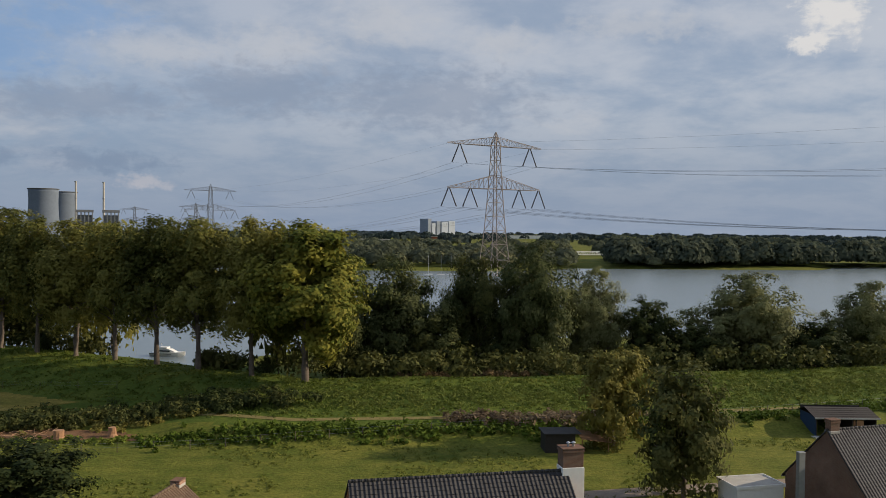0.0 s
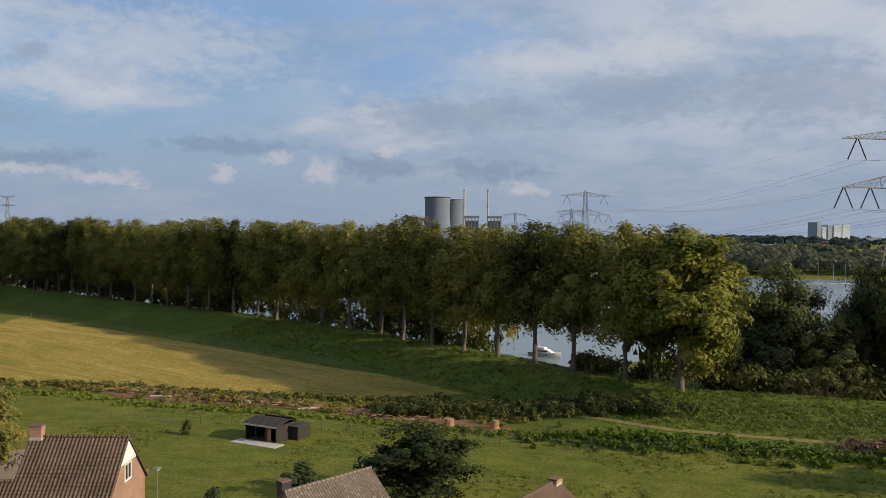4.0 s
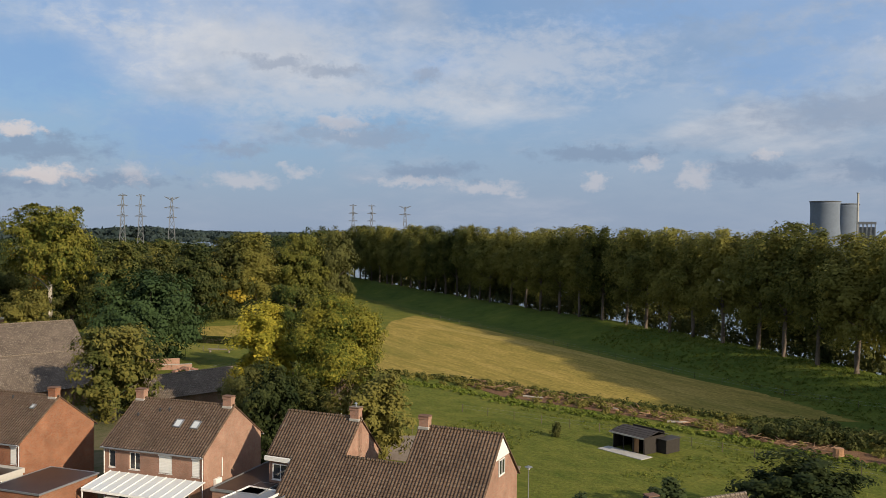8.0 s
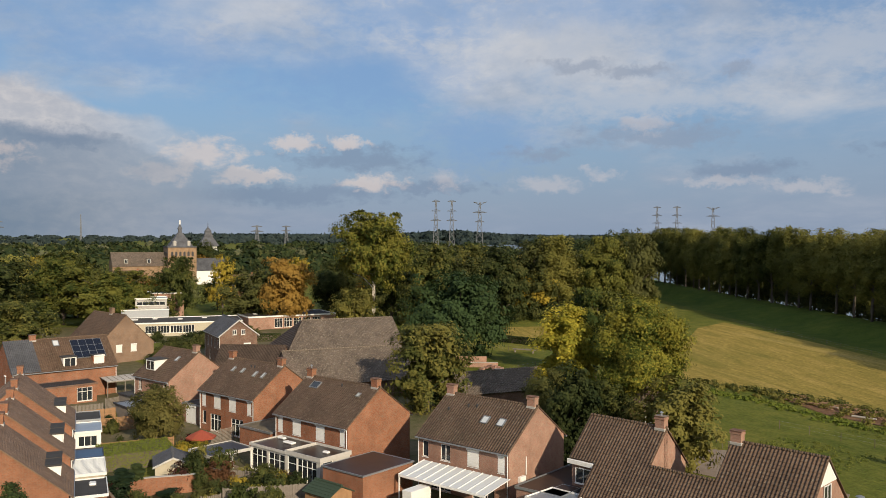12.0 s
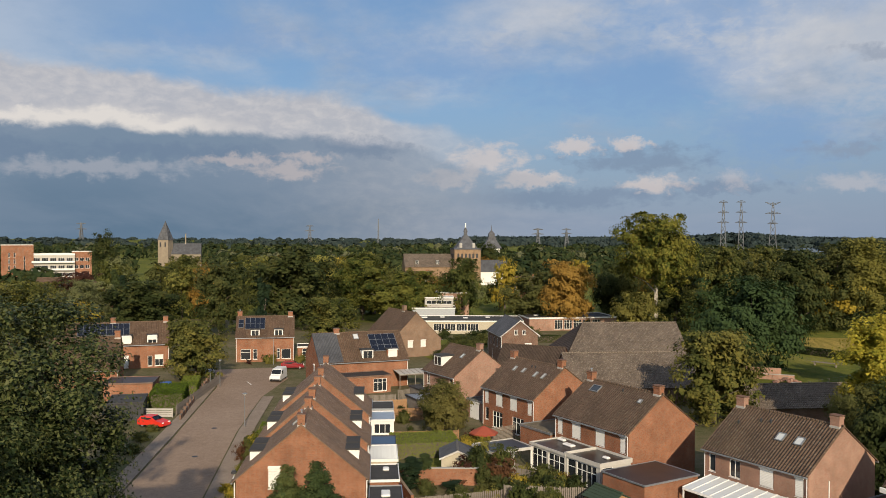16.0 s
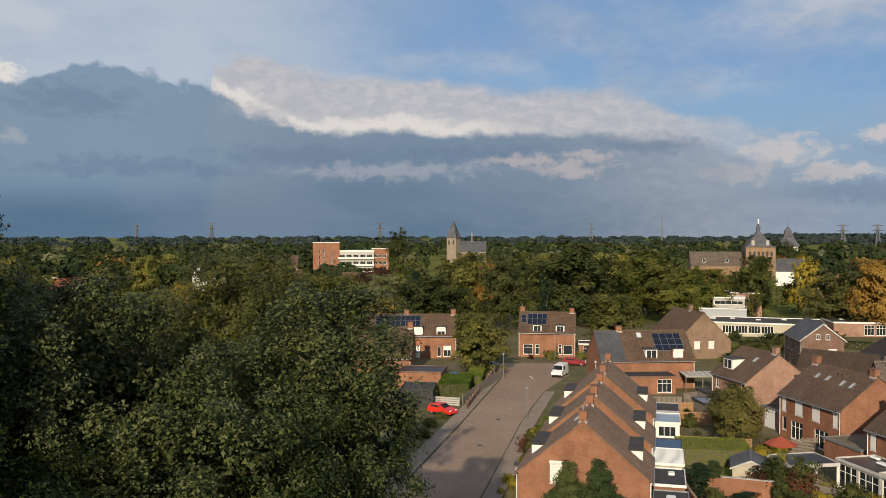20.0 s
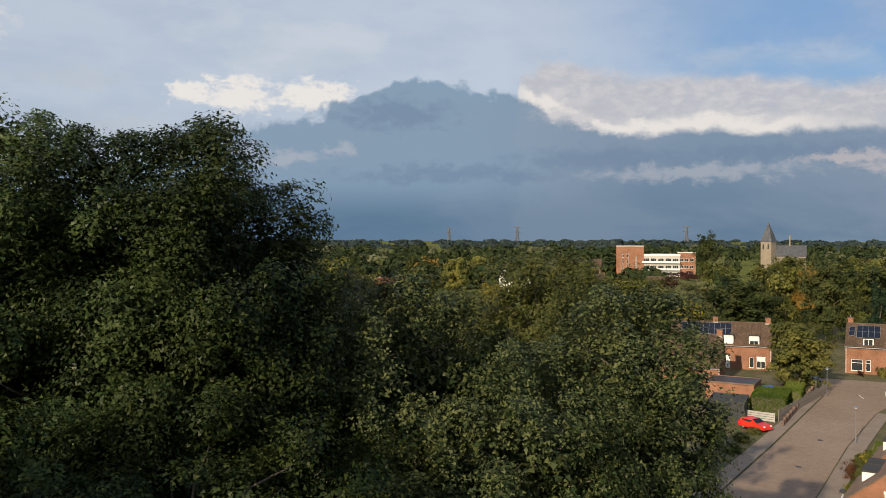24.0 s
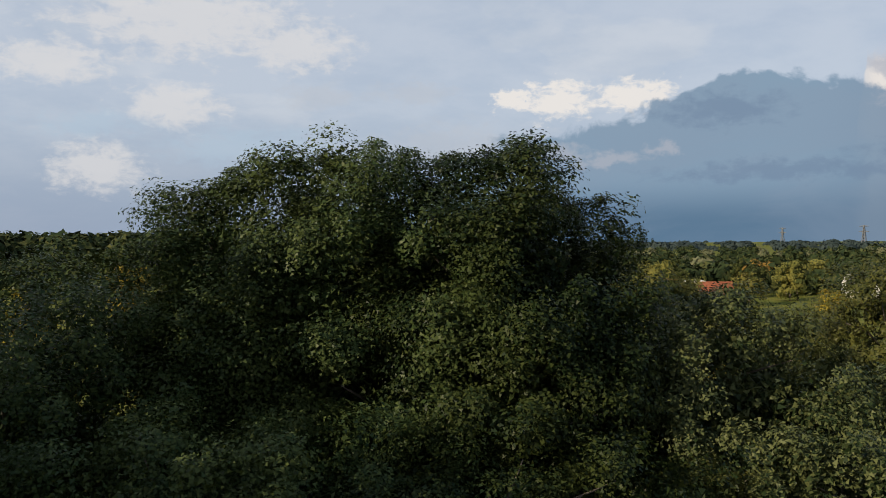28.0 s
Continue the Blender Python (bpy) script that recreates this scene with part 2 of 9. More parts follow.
    bg = N("ShaderNodeBackground")
    out = N("ShaderNodeOutputWorld")
    bg.inputs[1].default_value = 0.77
    links(nt, ((col, bg.inputs[0]), (bg.outputs[0], out.inputs[0])))


build_world()
sun = new("sun", bpy.data.lights.new("sun", "SUN"))
sun.data.energy, sun.data.angle, sun.data.color = 5.0, radians(0.6), (1.0, 0.84, 0.62)
_s = Vector((-math.sin(radians(SUN_YAW)) * math.cos(radians(SUN_EL)), math.cos(radians(SUN_YAW)) * math.cos(radians(SUN_EL)), math.sin(radians(SUN_EL))))
sun.matrix_world = look(_s * 200, (0, 0, 0))

# ---- materials ----
def material(name, rough=0.8, spec=0.3, metal=0.0):
    m = bpy.data.materials.new(name)
    m.use_nodes = True
    nt = m.node_tree
    b = nt.nodes["Principled BSDF"]
    b.inputs["Roughness"].default_value, b.inputs["Metallic"].default_value = rough, metal
    b.inputs["Specular IOR Level"].default_value = spec
    return m, nt, b


def ramp(nt, fac, stops):
    n = nt.nodes.new("ShaderNodeValToRGB")
    e = n.color_ramp.elements
    e[0].position, e[0].color = stops[0][0], (*stops[0][1], 1)
    e[1].position, e[1].color = stops[-1][0], (*stops[-1][1], 1)
    for p, c in stops[1:-1]:
        k = e.new(p)
        k.color = (*c, 1)
    nt.links.new(fac, n.inputs[0])
    return n.outputs[0]


def noise_tex(nt, scale, detail=4.0, rough=0.6, coords="Object", stretch=(1, 1, 1), vec=None):
    if vec is None:
        if coords == "World":
            tc = nt.nodes.new("ShaderNodeNewGeometry").outputs["Position"]
        else:
            tc = nt.nodes.new("ShaderNodeTexCoord").outputs[coords]
    else:
        tc = vec
    m = nt.nodes.new("ShaderNodeMapping")
    m.inputs[3].default_value = stretch
    n = nt.nodes.new("ShaderNodeTexNoise")
    n.inputs["Scale"].default_value, n.inputs["Detail"].default_value, n.inputs["Roughness"].default_value = scale, detail, rough
    links(nt, ((tc, m.inputs[0]), (m.outputs[0], n.inputs["Vector"])))
    return n.outputs[0]


def blend(nt, fac, a, b, how="MIX"):
    n = nt.nodes.new("ShaderNodeMix")
    n.data_type, n.blend_type = "RGBA", how
    for v, s in ((fac, n.inputs[0]), (a, n.inputs[6]), (b, n.inputs[7])):
        if isinstance(v, (tuple, list)):
            s.default_value = (*v, 1)
        elif isinstance(v, (int, float)):
            s.default_value = v
        else:
            nt.links.new(v, s)
    return n.outputs[2]


def bump(nt, b, height, strength=0.4, dist=0.02):
    n = nt.nodes.new("ShaderNodeBump")
    n.inputs["Strength"].default_value, n.inputs["Distance"].default_value = strength, dist
    links(nt, ((height, n.inputs["Height"]), (n.outputs[0], b.inputs["Normal"])))


def plain(name, col, rough=0.6, metal=0.0, spec=0.4, vary=0.18, scale=3.0):
    """A paint or metal with slight stains at two scales."""
    m, nt, b = material(name, rough, spec, metal)
    n1, n2 = noise_tex(nt, scale, 5), noise_tex(nt, scale * 9, 3)
    lo, hi = tuple(c * (1 - vary) for c in col), tuple(min(1, c * (1 + vary * 0.6)) for c in col)
    c = ramp(nt, n1, [(0.3, lo), (0.7, hi)])
    c = blend(nt, 0.35, c, ramp(nt, n2, [(0.3, lo), (0.7, hi)]))
    nt.links.new(c, b.inputs["Base Color"])
    bump(nt, b, n2, 0.15, 0.01)
    return m


def brick_mat(name, a, b2, mortar, rough=0.85):
    m, nt, b = material(name, rough, 0.2)
    tc = nt.nodes.new("ShaderNodeTexCoord")
    sp = nt.nodes.new("ShaderNodeSeparateXYZ")
    ad = nt.nodes.new("ShaderNodeMath")
    cb = nt.nodes.new("ShaderNodeCombineXYZ")
    br = nt.nodes.new("ShaderNodeTexBrick")
    links(nt, ((tc.outputs["Object"], sp.inputs[0]), (sp.outputs[0], ad.inputs[0]), (sp.outputs[1], ad.inputs[1]), (ad.outputs[0], cb.inputs[0]), (sp.outputs[2], cb.inputs[1]), (cb.outputs[0], br.inputs["Vector"])))
    br.inputs["Color1"].default_value, br.inputs["Color2"].default_value, br.inputs["Mortar"].default_value = (*a, 1), (*b2, 1), (*mortar, 1)
    br.inputs["Scale"].default_value, br.inputs["Mortar Size"].default_value = 1.0, 0.008
    br.inputs["Brick Width"].default_value, br.inputs["Row Height"].default_value = 0.22, 0.0625
    n1, n2 = noise_tex(nt, 0.55, 5), noise_tex(nt, 14, 2)
    c = blend(nt, 1.0, br.outputs[0], ramp(nt, n1, [(0.3, (0.70, 0.67, 0.64)), (0.7, (1.12, 1.08, 1.04))]), "MULTIPLY")
    c = blend(nt, 0.5, c, ramp(nt, n2, [(0.3, (0.8, 0.8, 0.8)), (0.7, (1.1, 1.1, 1.1))]), "MULTIPLY")
    nt.links.new(c, b.inputs["Base Color"])
    bump(nt, b, br.outputs["Fac"], 0.5, -0.008)
    return m


def tile_mat(name, col, moss=(0.16, 0.15, 0.10), width=0.3, amount=0.5):
    """Concrete roof tiles: columns by bump (the courses are geometry), lichen and weathering."""
    m, nt, b = material(name, 0.75, 0.3)
    tc = nt.nodes.new("ShaderNodeTexCoord")
    sp = nt.nodes.new("ShaderNodeSeparateXYZ")
    wv = nt.nodes.new("ShaderNodeMath")
    sn = nt.nodes.new("ShaderNodeMath")
    wv.operation, sn.operation = "MULTIPLY", "SINE"
    wv.inputs[1].default_value = 2 * math.pi / width
    links(nt, ((tc.outputs["Object"], sp.inputs[0]), (sp.outputs[0], wv.inputs[0]), (wv.outputs[0], sn.inputs[0])))
    n1, n2, n3 = noise_tex(nt, 0.45, 6, 0.65), noise_tex(nt, 3.2, 4, 0.7), noise_tex(nt, 26, 2)
    d = tuple(c * 0.62 for c in col)
    c = ramp(nt, n1, [(0.32, d), (0.55, col), (0.75, tuple(min(1, k * 1.25) for k in col))])
    c = blend(nt, ramp(nt, n2, [(0.52, (0, 0, 0)), (0.72, (amount, amount, amount))]), c, moss)
    c = blend(nt, 0.7, c, ramp(nt, n3, [(0.3, (0.5, 0.5, 0.5)), (0.7, (1.42, 1.38, 1.32))]), "MULTIPLY")
    shade = nt.nodes.new("ShaderNodeMapRange")
    nt.links.new(sn.outputs[0], shade.inputs[0])
    shade.inputs[1].default_value, shade.inputs[2].default_value = -1, 1
    nt.links.new(c, b.inputs["Base Color"])
    bump(nt, b, shade.outputs[0], 1.0, 0.07)
    return m


def leaf_mat(name, dark, mid, light, rough=0.65, trans=0.25, spec=0.06, vary=0.25, between=0.5):
    m, nt, b = material(name, rough, spec)
    g = nt.nodes.new("ShaderNodeNewGeometry")
    oi = nt.nodes.new("ShaderNodeObjectInfo")
    n1 = noise_tex(nt, 0.22, 3, 0.6, "World")
    ad = nt.nodes.new("ShaderNodeMath")
    ad.operation = "MULTIPLY_ADD"
    ad.inputs[1].default_value = vary
    a2 = nt.nodes.new("ShaderNodeMath")
    a2.operation = "MULTIPLY_ADD"
    a2.inputs[1].default_value = between
    links(nt, ((g.outputs["Random Per Island"], ad.inputs[0]), (n1, ad.inputs[2]), (oi.outputs["Random"], a2.inputs[0]), (ad.outputs[0], a2.inputs[2])))
    k = 0.5 * (vary + between)
    c = ramp(nt, a2.outputs[0], [(0.17 + 0.8 * k, dark), (0.39 + k, mid), (0.58 + 1.15 * k, light)])
    nt.links.new(c, b.inputs["Base Color"])
    tr = nt.nodes.new("ShaderNodeBsdfTranslucent")
    mx = nt.nodes.new("ShaderNodeMixShader")
    mx.inputs[0].default_value = trans
    out = nt.nodes["Material Output"]
    links(nt, ((c, tr.inputs[0]), (b.outputs[0], mx.inputs[1]), (tr.outputs[0], mx.inputs[2]), (mx.outputs[0], out.inputs[0])))
    return m


def ground_mat(name, cols, s1=0.05, s2=0.9, bumpd=0.05, streak=None, tufts=0.5):
    m, nt, b = material(name, 0.95, 0.1)
    n1 = noise_tex(nt, s1, 5, 0.6, "World")
    n2 = noise_tex(nt, s2, 5, 0.7, "World", streak or (1, 1, 1))
    n3 = noise_tex(nt, s2 * 8, 3, 0.7, "World")
    c = ramp(nt, n1, [(0.33, cols[0]), (0.52, cols[1]), (0.7, cols[2])])
    c = blend(nt, 0.5, c, ramp(nt, n2, [(0.3, cols[0]), (0.7, cols[2])]))
    c = blend(nt, tufts, c, ramp(nt, n3, [(0.3, (0.6, 0.6, 0.6)), (0.7, (1.35, 1.35, 1.3))]), "MULTIPLY")
    nt.links.new(c, b.inputs["Base Color"])
    bump(nt, b, n3, 0.8, bumpd)
    return m


BRICK = brick_mat("orange_brick", (0.350, 0.143, 0.076), (0.265, 0.104, 0.057), (0.28, 0.22, 0.165))
BRICK_BROWN = brick_mat("brown_brick", (0.27, 0.175, 0.12), (0.22, 0.14, 0.095), (0.26, 0.22, 0.18))
BRICK_PALE = brick_mat("pale_brick", (0.40, 0.228, 0.170), (0.33, 0.180, 0.136), (0.36, 0.30, 0.24))
BRICK_DARK = brick_mat("dark_brick", (0.21, 0.12, 0.085), (0.16, 0.09, 0.065), (0.22, 0.19, 0.16))
STONE = brick_mat("church_stone", (0.33, 0.23, 0.14), (0.27, 0.18, 0.11), (0.30, 0.22, 0.16))
TILE = tile_mat("brown_roof_tiles", (0.118, 0.075, 0.050), (0.23, 0.185, 0.135), 0.3, 0.7)
TILE_STREET = tile_mat("weathered_brown_tiles", (0.20, 0.130, 0.088), (0.36, 0.30, 0.23), 0.3, 0.6)
TILE_DARK = tile_mat("dark_roof_tiles", (0.045, 0.043, 0.047), (0.09, 0.09, 0.08))
TILE_OLD = tile_mat("old_grey_tiles", (0.145, 0.115, 0.092), (0.33, 0.285, 0.23), 0.25, 0.9)
TILE_BARN = tile_mat("dark_barn_tiles", (0.07, 0.048, 0.036), (0.15, 0.12, 0.09), 0.25, 0.5)
TILE_ORANGE = tile_mat("orange_roof_tiles", (0.27, 0.085, 0.042))
SLATE = tile_mat("slate", (0.10, 0.105, 0.12), (0.13, 0.13, 0.13), 0.25, 0.3)
WHITE = plain("white_paint", (0.78, 0.77, 0.74), 0.45, vary=0.08)
PALE_PAINT = plain("weathered_white_paint", (0.52, 0.50, 0.46), 0.5, vary=0.15)
CREAM = plain("cream_render", (0.46, 0.41, 0.31), 0.8)
GREY = plain("grey_metal", (0.30, 0.31, 0.32), 0.5, 0.6)
ZINC = plain("zinc", (0.38, 0.40, 0.42), 0.45, 0.7)
DARK = plain("dark_paint", (0.035, 0.035, 0.04), 0.5)
BITUMEN = plain("bitumen_roofing", (0.05, 0.047, 0.045), 0.85, vary=0.4, scale=0.8)
WET_ROOF = plain("dark_smooth_roofing", (0.035, 0.028, 0.024), 0.3, vary=0.4, scale=0.7)
BITUMEN_BROWN = plain("rusty_gravel_roofing", (0.045, 0.027, 0.019), 0.42, vary=0.4, scale=0.9)
CONCRETE = plain("concrete", (0.42, 0.40, 0.37), 0.85, vary=0.25, scale=0.8)
WOOD = plain("weathered_wood", (0.33, 0.19, 0.095), 0.8, vary=0.35, scale=2)
WOOD_GREY = plain("grey_wood", (0.22, 0.19, 0.16), 0.85, vary=0.35, scale=2)
BLACK_WOOD = plain("tarred_wood", (0.03, 0.025, 0.022), 0.7, vary=0.3)
BARK = plain("bark", (0.13, 0.105, 0.085), 0.95, vary=0.4, scale=2.5)
BARK_PALE = plain("pale_bark", (0.42, 0.38, 0.32), 0.9, vary=0.3, scale=1.5)
RED = plain("red_car_paint", (0.62, 0.035, 0.02), 0.25, vary=0.05)
CAR_WHITE = plain("white_car_paint", (0.75, 0.75, 0.74), 0.25, vary=0.04)
DARK_RED = plain("dark_red_car_paint", (0.22, 0.02, 0.025), 0.25, vary=0.05)
RUBBER = plain("rubber", (0.02, 0.02, 0.02), 0.8)
SOLAR = plain("solar_glass", (0.010, 0.013, 0.024), 0.16, vary=0.2, spec=0.4)
BLUE = plain("blue_plastic", (0.03, 0.12, 0.42), 0.4)
RED_FABRIC = plain("red_fabric", (0.30, 0.065, 0.035), 0.9)
GREEN_FELT = plain("green_felt", (0.035, 0.058, 0.036), 0.95)
LATTICE = plain("galvanised_steel", (0.30, 0.255, 0.225), 0.6, 0.2)
GLASS, _nt, _b = material("window_glass", 0.06, 0.8)
_b.inputs["Base Color"].default_value = (0.025, 0.03, 0.035, 1)

L_POPLAR = leaf_mat("poplar_leaves", (0.040, 0.052, 0.014), (0.116, 0.124, 0.033), (0.23, 0.215, 0.055), 0.65, 0.34)
L_OAK = leaf_mat("dark_green_leaves", (0.020, 0.031, 0.012), (0.047, 0.060, 0.020), (0.100, 0.103, 0.033))
L_MAPLE = leaf_mat("green_leaves", (0.031, 0.045, 0.014), (0.082, 0.092, 0.026), (0.18, 0.163, 0.042))
L_YELLOW = leaf_mat("yellowing_leaves", (0.06, 0.075, 0.015), (0.16, 0.15, 0.025), (0.36, 0.27, 0.04))
L_ORANGE = leaf_mat("autumn_orange_leaves", (0.11, 0.065, 0.017), (0.20, 0.115, 0.024), (0.31, 0.19, 0.045))
L_WILLOW = leaf_mat("grey_willow_leaves", (0.032, 0.046, 0.016), (0.084, 0.098, 0.036), (0.165, 0.172, 0.074))
L_BLUE = leaf_mat("bluish_green_leaves", (0.009, 0.021, 0.009), (0.020, 0.041, 0.017), (0.046, 0.075, 0.028))
PALE_PANE = plain("pale_blind_glass", (0.55, 0.57, 0.58), 0.15, vary=0.05)
# near-black leaf colour: the shade over these limes is put into it
L_NEAR_SHADED = leaf_mat("shaded_lime_leaves", (0.006, 0.013, 0.005), (0.014, 0.025, 0.008), (0.038, 0.049, 0.013), 0.45, 0.10, 0.10, 0.40, 0.1)
# leaf colour lightened to offset the deep shade these limes stand in
L_NEAR_LIFTED = leaf_mat("lifted_lime_leaves", (0.019, 0.033, 0.012), (0.031, 0.051, 0.017), (0.058, 0.076, 0.022), 0.42, 0.10, 0.10, 0.40, 0.1)
L_FAR = leaf_mat("far_wood_leaves", (0.015, 0.027, 0.012), (0.032, 0.046, 0.018), (0.085, 0.085, 0.028), 0.8, 0.1)
L_HEDGE = leaf_mat("hedge_leaves", (0.055, 0.085, 0.012), (0.10, 0.145, 0.020), (0.16, 0.19, 0.035))
L_CONIFER = leaf_mat("conifer_needles", (0.012, 0.024, 0.014), (0.03, 0.05, 0.025), (0.06, 0.08, 0.03))
L_PURPLE = leaf_mat("copper_leaves", (0.035, 0.016, 0.014), (0.07, 0.03, 0.022), (0.12, 0.06, 0.03))

GRASS = ground_mat("grass", ((0.054, 0.081, 0.012), (0.097, 0.118, 0.018), (0.220, 0.194, 0.042)), 0.05, 0.3, 0.14, (1.0, 1.6, 1), 0.85)
GARDEN = ground_mat("garden_ground", ((0.055, 0.072, 0.020), (0.115, 0.098, 0.048), (0.20, 0.160, 0.110)), 0.13, 0.9, 0.06)
DIKE_GRASS = ground_mat("dike_grass", ((0.042, 0.074, 0.012), (0.070, 0.106, 0.016), (0.138, 0.154, 0.028)), 0.05, 0.3, 0.14)


def hay_mat():
    """Mown stubble: swaths along the dike, greener patches, pale dry tracks."""
    m, nt, b = material("mown_hay_field", 0.95, 0.05)
    pos = nt.nodes.new("ShaderNodeNewGeometry").outputs["Position"]

    def swath(angle, length, scale, detail=3):
        mp = nt.nodes.new("ShaderNodeMapping")
        mp.vector_type = "TEXTURE"
        mp.inputs[2].default_value, mp.inputs[3].default_value = (0, 0, radians(angle)), (length, 1, 1)
        n = nt.nodes.new("ShaderNodeTexNoise")
        n.inputs["Scale"].default_value, n.inputs["Detail"].default_value, n.inputs["Distortion"].default_value = scale, detail, 1.4
        links(nt, ((pos, mp.inputs[0]), (mp.outputs[0], n.inputs["Vector"])))
        return n.outputs[0]

    c = ramp(nt, swath(162, 7, 0.36, 5), [(0.30, (0.205, 0.168, 0.044)), (0.5, (0.280, 0.212, 0.060)), (0.70, (0.350, 0.255, 0.080))])
    green = noise_tex(nt, 0.03, 4, 0.6, "World")
    c = blend(nt, ramp(nt, green, [(0.50, (0, 0, 0)), (0.70, (0.45, 0.45, 0.45))]), c, (0.125, 0.135, 0.030))
    c = blend(nt, ramp(nt, swath(170, 30, 0.12, 1), [(0.62, (0, 0, 0)), (0.72, (0.35, 0.35, 0.35))]), c, (0.42, 0.31, 0.125))
    fine, tuft = swath(162, 4, 2.2, 4), noise_tex(nt, 1.6, 5, 0.75, "World")
    c = blend(nt, 0.55, c, ramp(nt, fine, [(0.3, (0.62, 0.64, 0.6)), (0.7, (1.35, 1.33, 1.25))]), "MULTIPLY")
    c = blend(nt, 0.75, c, ramp(nt, tuft, [(0.3, (0.55, 0.58, 0.5)), (0.7, (1.42, 1.38, 1.3))]), "MULTIPLY")
    nt.links.new(c, b.inputs["Base Color"])
    bump(nt, b, tuft, 0.8, 0.08)
    return m


HAY = hay_mat()
EARTH = ground_mat("bare_earth", ((0.10, 0.055, 0.03), (0.17, 0.09, 0.05), (0.25, 0.15, 0.085)), 0.2, 1.5)
ASPHALT = ground_mat("brick_paving", ((0.215, 0.152, 0.112), (0.275, 0.200, 0.150), (0.335, 0.250, 0.190)), 0.08, 1.2, 0.01)
PAVING = ground_mat("paving_slabs", ((0.20, 0.155, 0.12), (0.26, 0.205, 0.165), (0.32, 0.26, 0.21)), 0.2, 2, 0.01)
DRY = ground_mat("dry_verge", ((0.14, 0.12, 0.045), (0.20, 0.165, 0.065), (0.26, 0.21, 0.09)), 0.2, 1.0)
WATER, _nt, _b = material("river_water", 0.26, 0.5)
_b.inputs["Base Color"].default_value = (0.17, 0.21, 0.225, 1)
bump(_nt, _b, noise_tex(_nt, 0.35, 4, 0.6, "World", (1, 0.4, 1)), 0.25, 0.12)

# ---- building blocks ----
def part(name, bm, mat, parent=None, label="", smooth=False):
    me = bpy.data.meshes.new(name)
    bm.to_mesh(me)
    bm.free()
    me.materials.append(mat)
    if smooth:
        me.shade_smooth()
    ob = new(name, me)
    ob.parent = parent
    if label:
        ob["label"] = label
    return ob


def raw_part(name, verts, faces, mat, parent=None, label="", smooth=False):
    me = bpy.data.meshes.new(name)
    me.from_pydata(verts, [], faces)
    me.materials.append(mat)
    if smooth:
        me.shade_smooth()
    ob = new(name, me)
    ob.parent = parent
    if label:
        ob["label"] = label
    return ob


def quads_part(name, V, mat, parent=None, label=""):
    """One mesh of loose quads from an (n, 4, 3) array."""
    n = len(V)
    me = bpy.data.meshes.new(name)
    me.vertices.add(n * 4)
    me.vertices.foreach_set("co", np.ascontiguousarray(V, dtype=np.float32).ravel())
    me.loops.add(n * 4)
    me.loops.foreach_set("vertex_index", np.arange(n * 4, dtype=np.int32))
    me.polygons.add(n)
    me.polygons.foreach_set("loop_start", np.arange(0, n * 4, 4, dtype=np.int32))
    me.update(calc_edges=True)
    me.materials.append(mat)
    ob = new(name, me)
    ob.parent = parent
    if label:
        ob["label"] = label
    return ob


def thing(name, m, label, category, group="", kind=""):
    ob = new(name)
    ob.matrix_world = m
    ob.empty_display_size = 0.5
    return tagged(ob, label, category, group, kind)


def box(bm, x0, y0, z0, x1, y1, z1, bevel=0.0, m=None):
    v = [bm.verts.new((x, y, z)) for z in (z0, z1) for y in (y0, y1) for x in (x0, x1)]
    f = [bm.faces.new([v[i] for i in q]) for q in ((0, 2, 3, 1), (4, 5, 7, 6), (0, 1, 5, 4), (2, 6, 7, 3), (0, 4, 6, 2), (1, 3, 7, 5))]
    if m is not None:
        bmesh.ops.transform(bm, matrix=m, verts=v)
    if bevel:
        bmesh.ops.bevel(bm, geom=list({e for q in f for e in q.edges}), offset=bevel, segments=1, affect="EDGES")
    return v


def boxed(*a, bevel=0.0):
    bm = bmesh.new()
    box(bm, *a, bevel=bevel)
    return bm


def tube(bm, a, b, r0, r1=None, seg=8):
    """A tapered rod from a to b."""
    r1 = r0 if r1 is None else r1
    a, b = Vector(a), Vector(b)
    d = (b - a)
    if d.length < 1e-6:
        return
    q = d.to_track_quat("Z", "Y").to_matrix()
    ring = []
    for p, r in ((a, r0), (b, r1)):
        ring.append([bm.verts.new(p + q @ Vector((math.cos(t) * r, math.sin(t) * r, 0))) for t in (2 * math.pi * k / seg for k in range(seg))])
    for k in range(seg):
        bm.faces.new((ring[0][k], ring[0][(k + 1) % seg], ring[1][(k + 1) % seg], ring[1][k]))
    bm.faces.new(ring[0][::-1])
    bm.faces.new(ring[1])


def prism(bm, pts, z0, z1):
    """An upright prism on a polygon."""
    lo, hi = [bm.verts.new((x, y, z0)) for x, y in pts], [bm.verts.new((x, y, z1)) for x, y in pts]
    bm.faces.new(lo[::-1])
    bm.faces.new(hi)
    n = len(pts)
    for k in range(n):
        bm.faces.new((lo[k], lo[(k + 1) % n], hi[(k + 1) % n], hi[k]))


def sheet(name, pts, z, mat, label="", category="", kind="structure", drop=0.25):
    bm = bmesh.new()
    prism(bm, pts, z - drop, z)
    ob = part(name, bm, mat)
    return tagged(ob, label, category, "", kind)


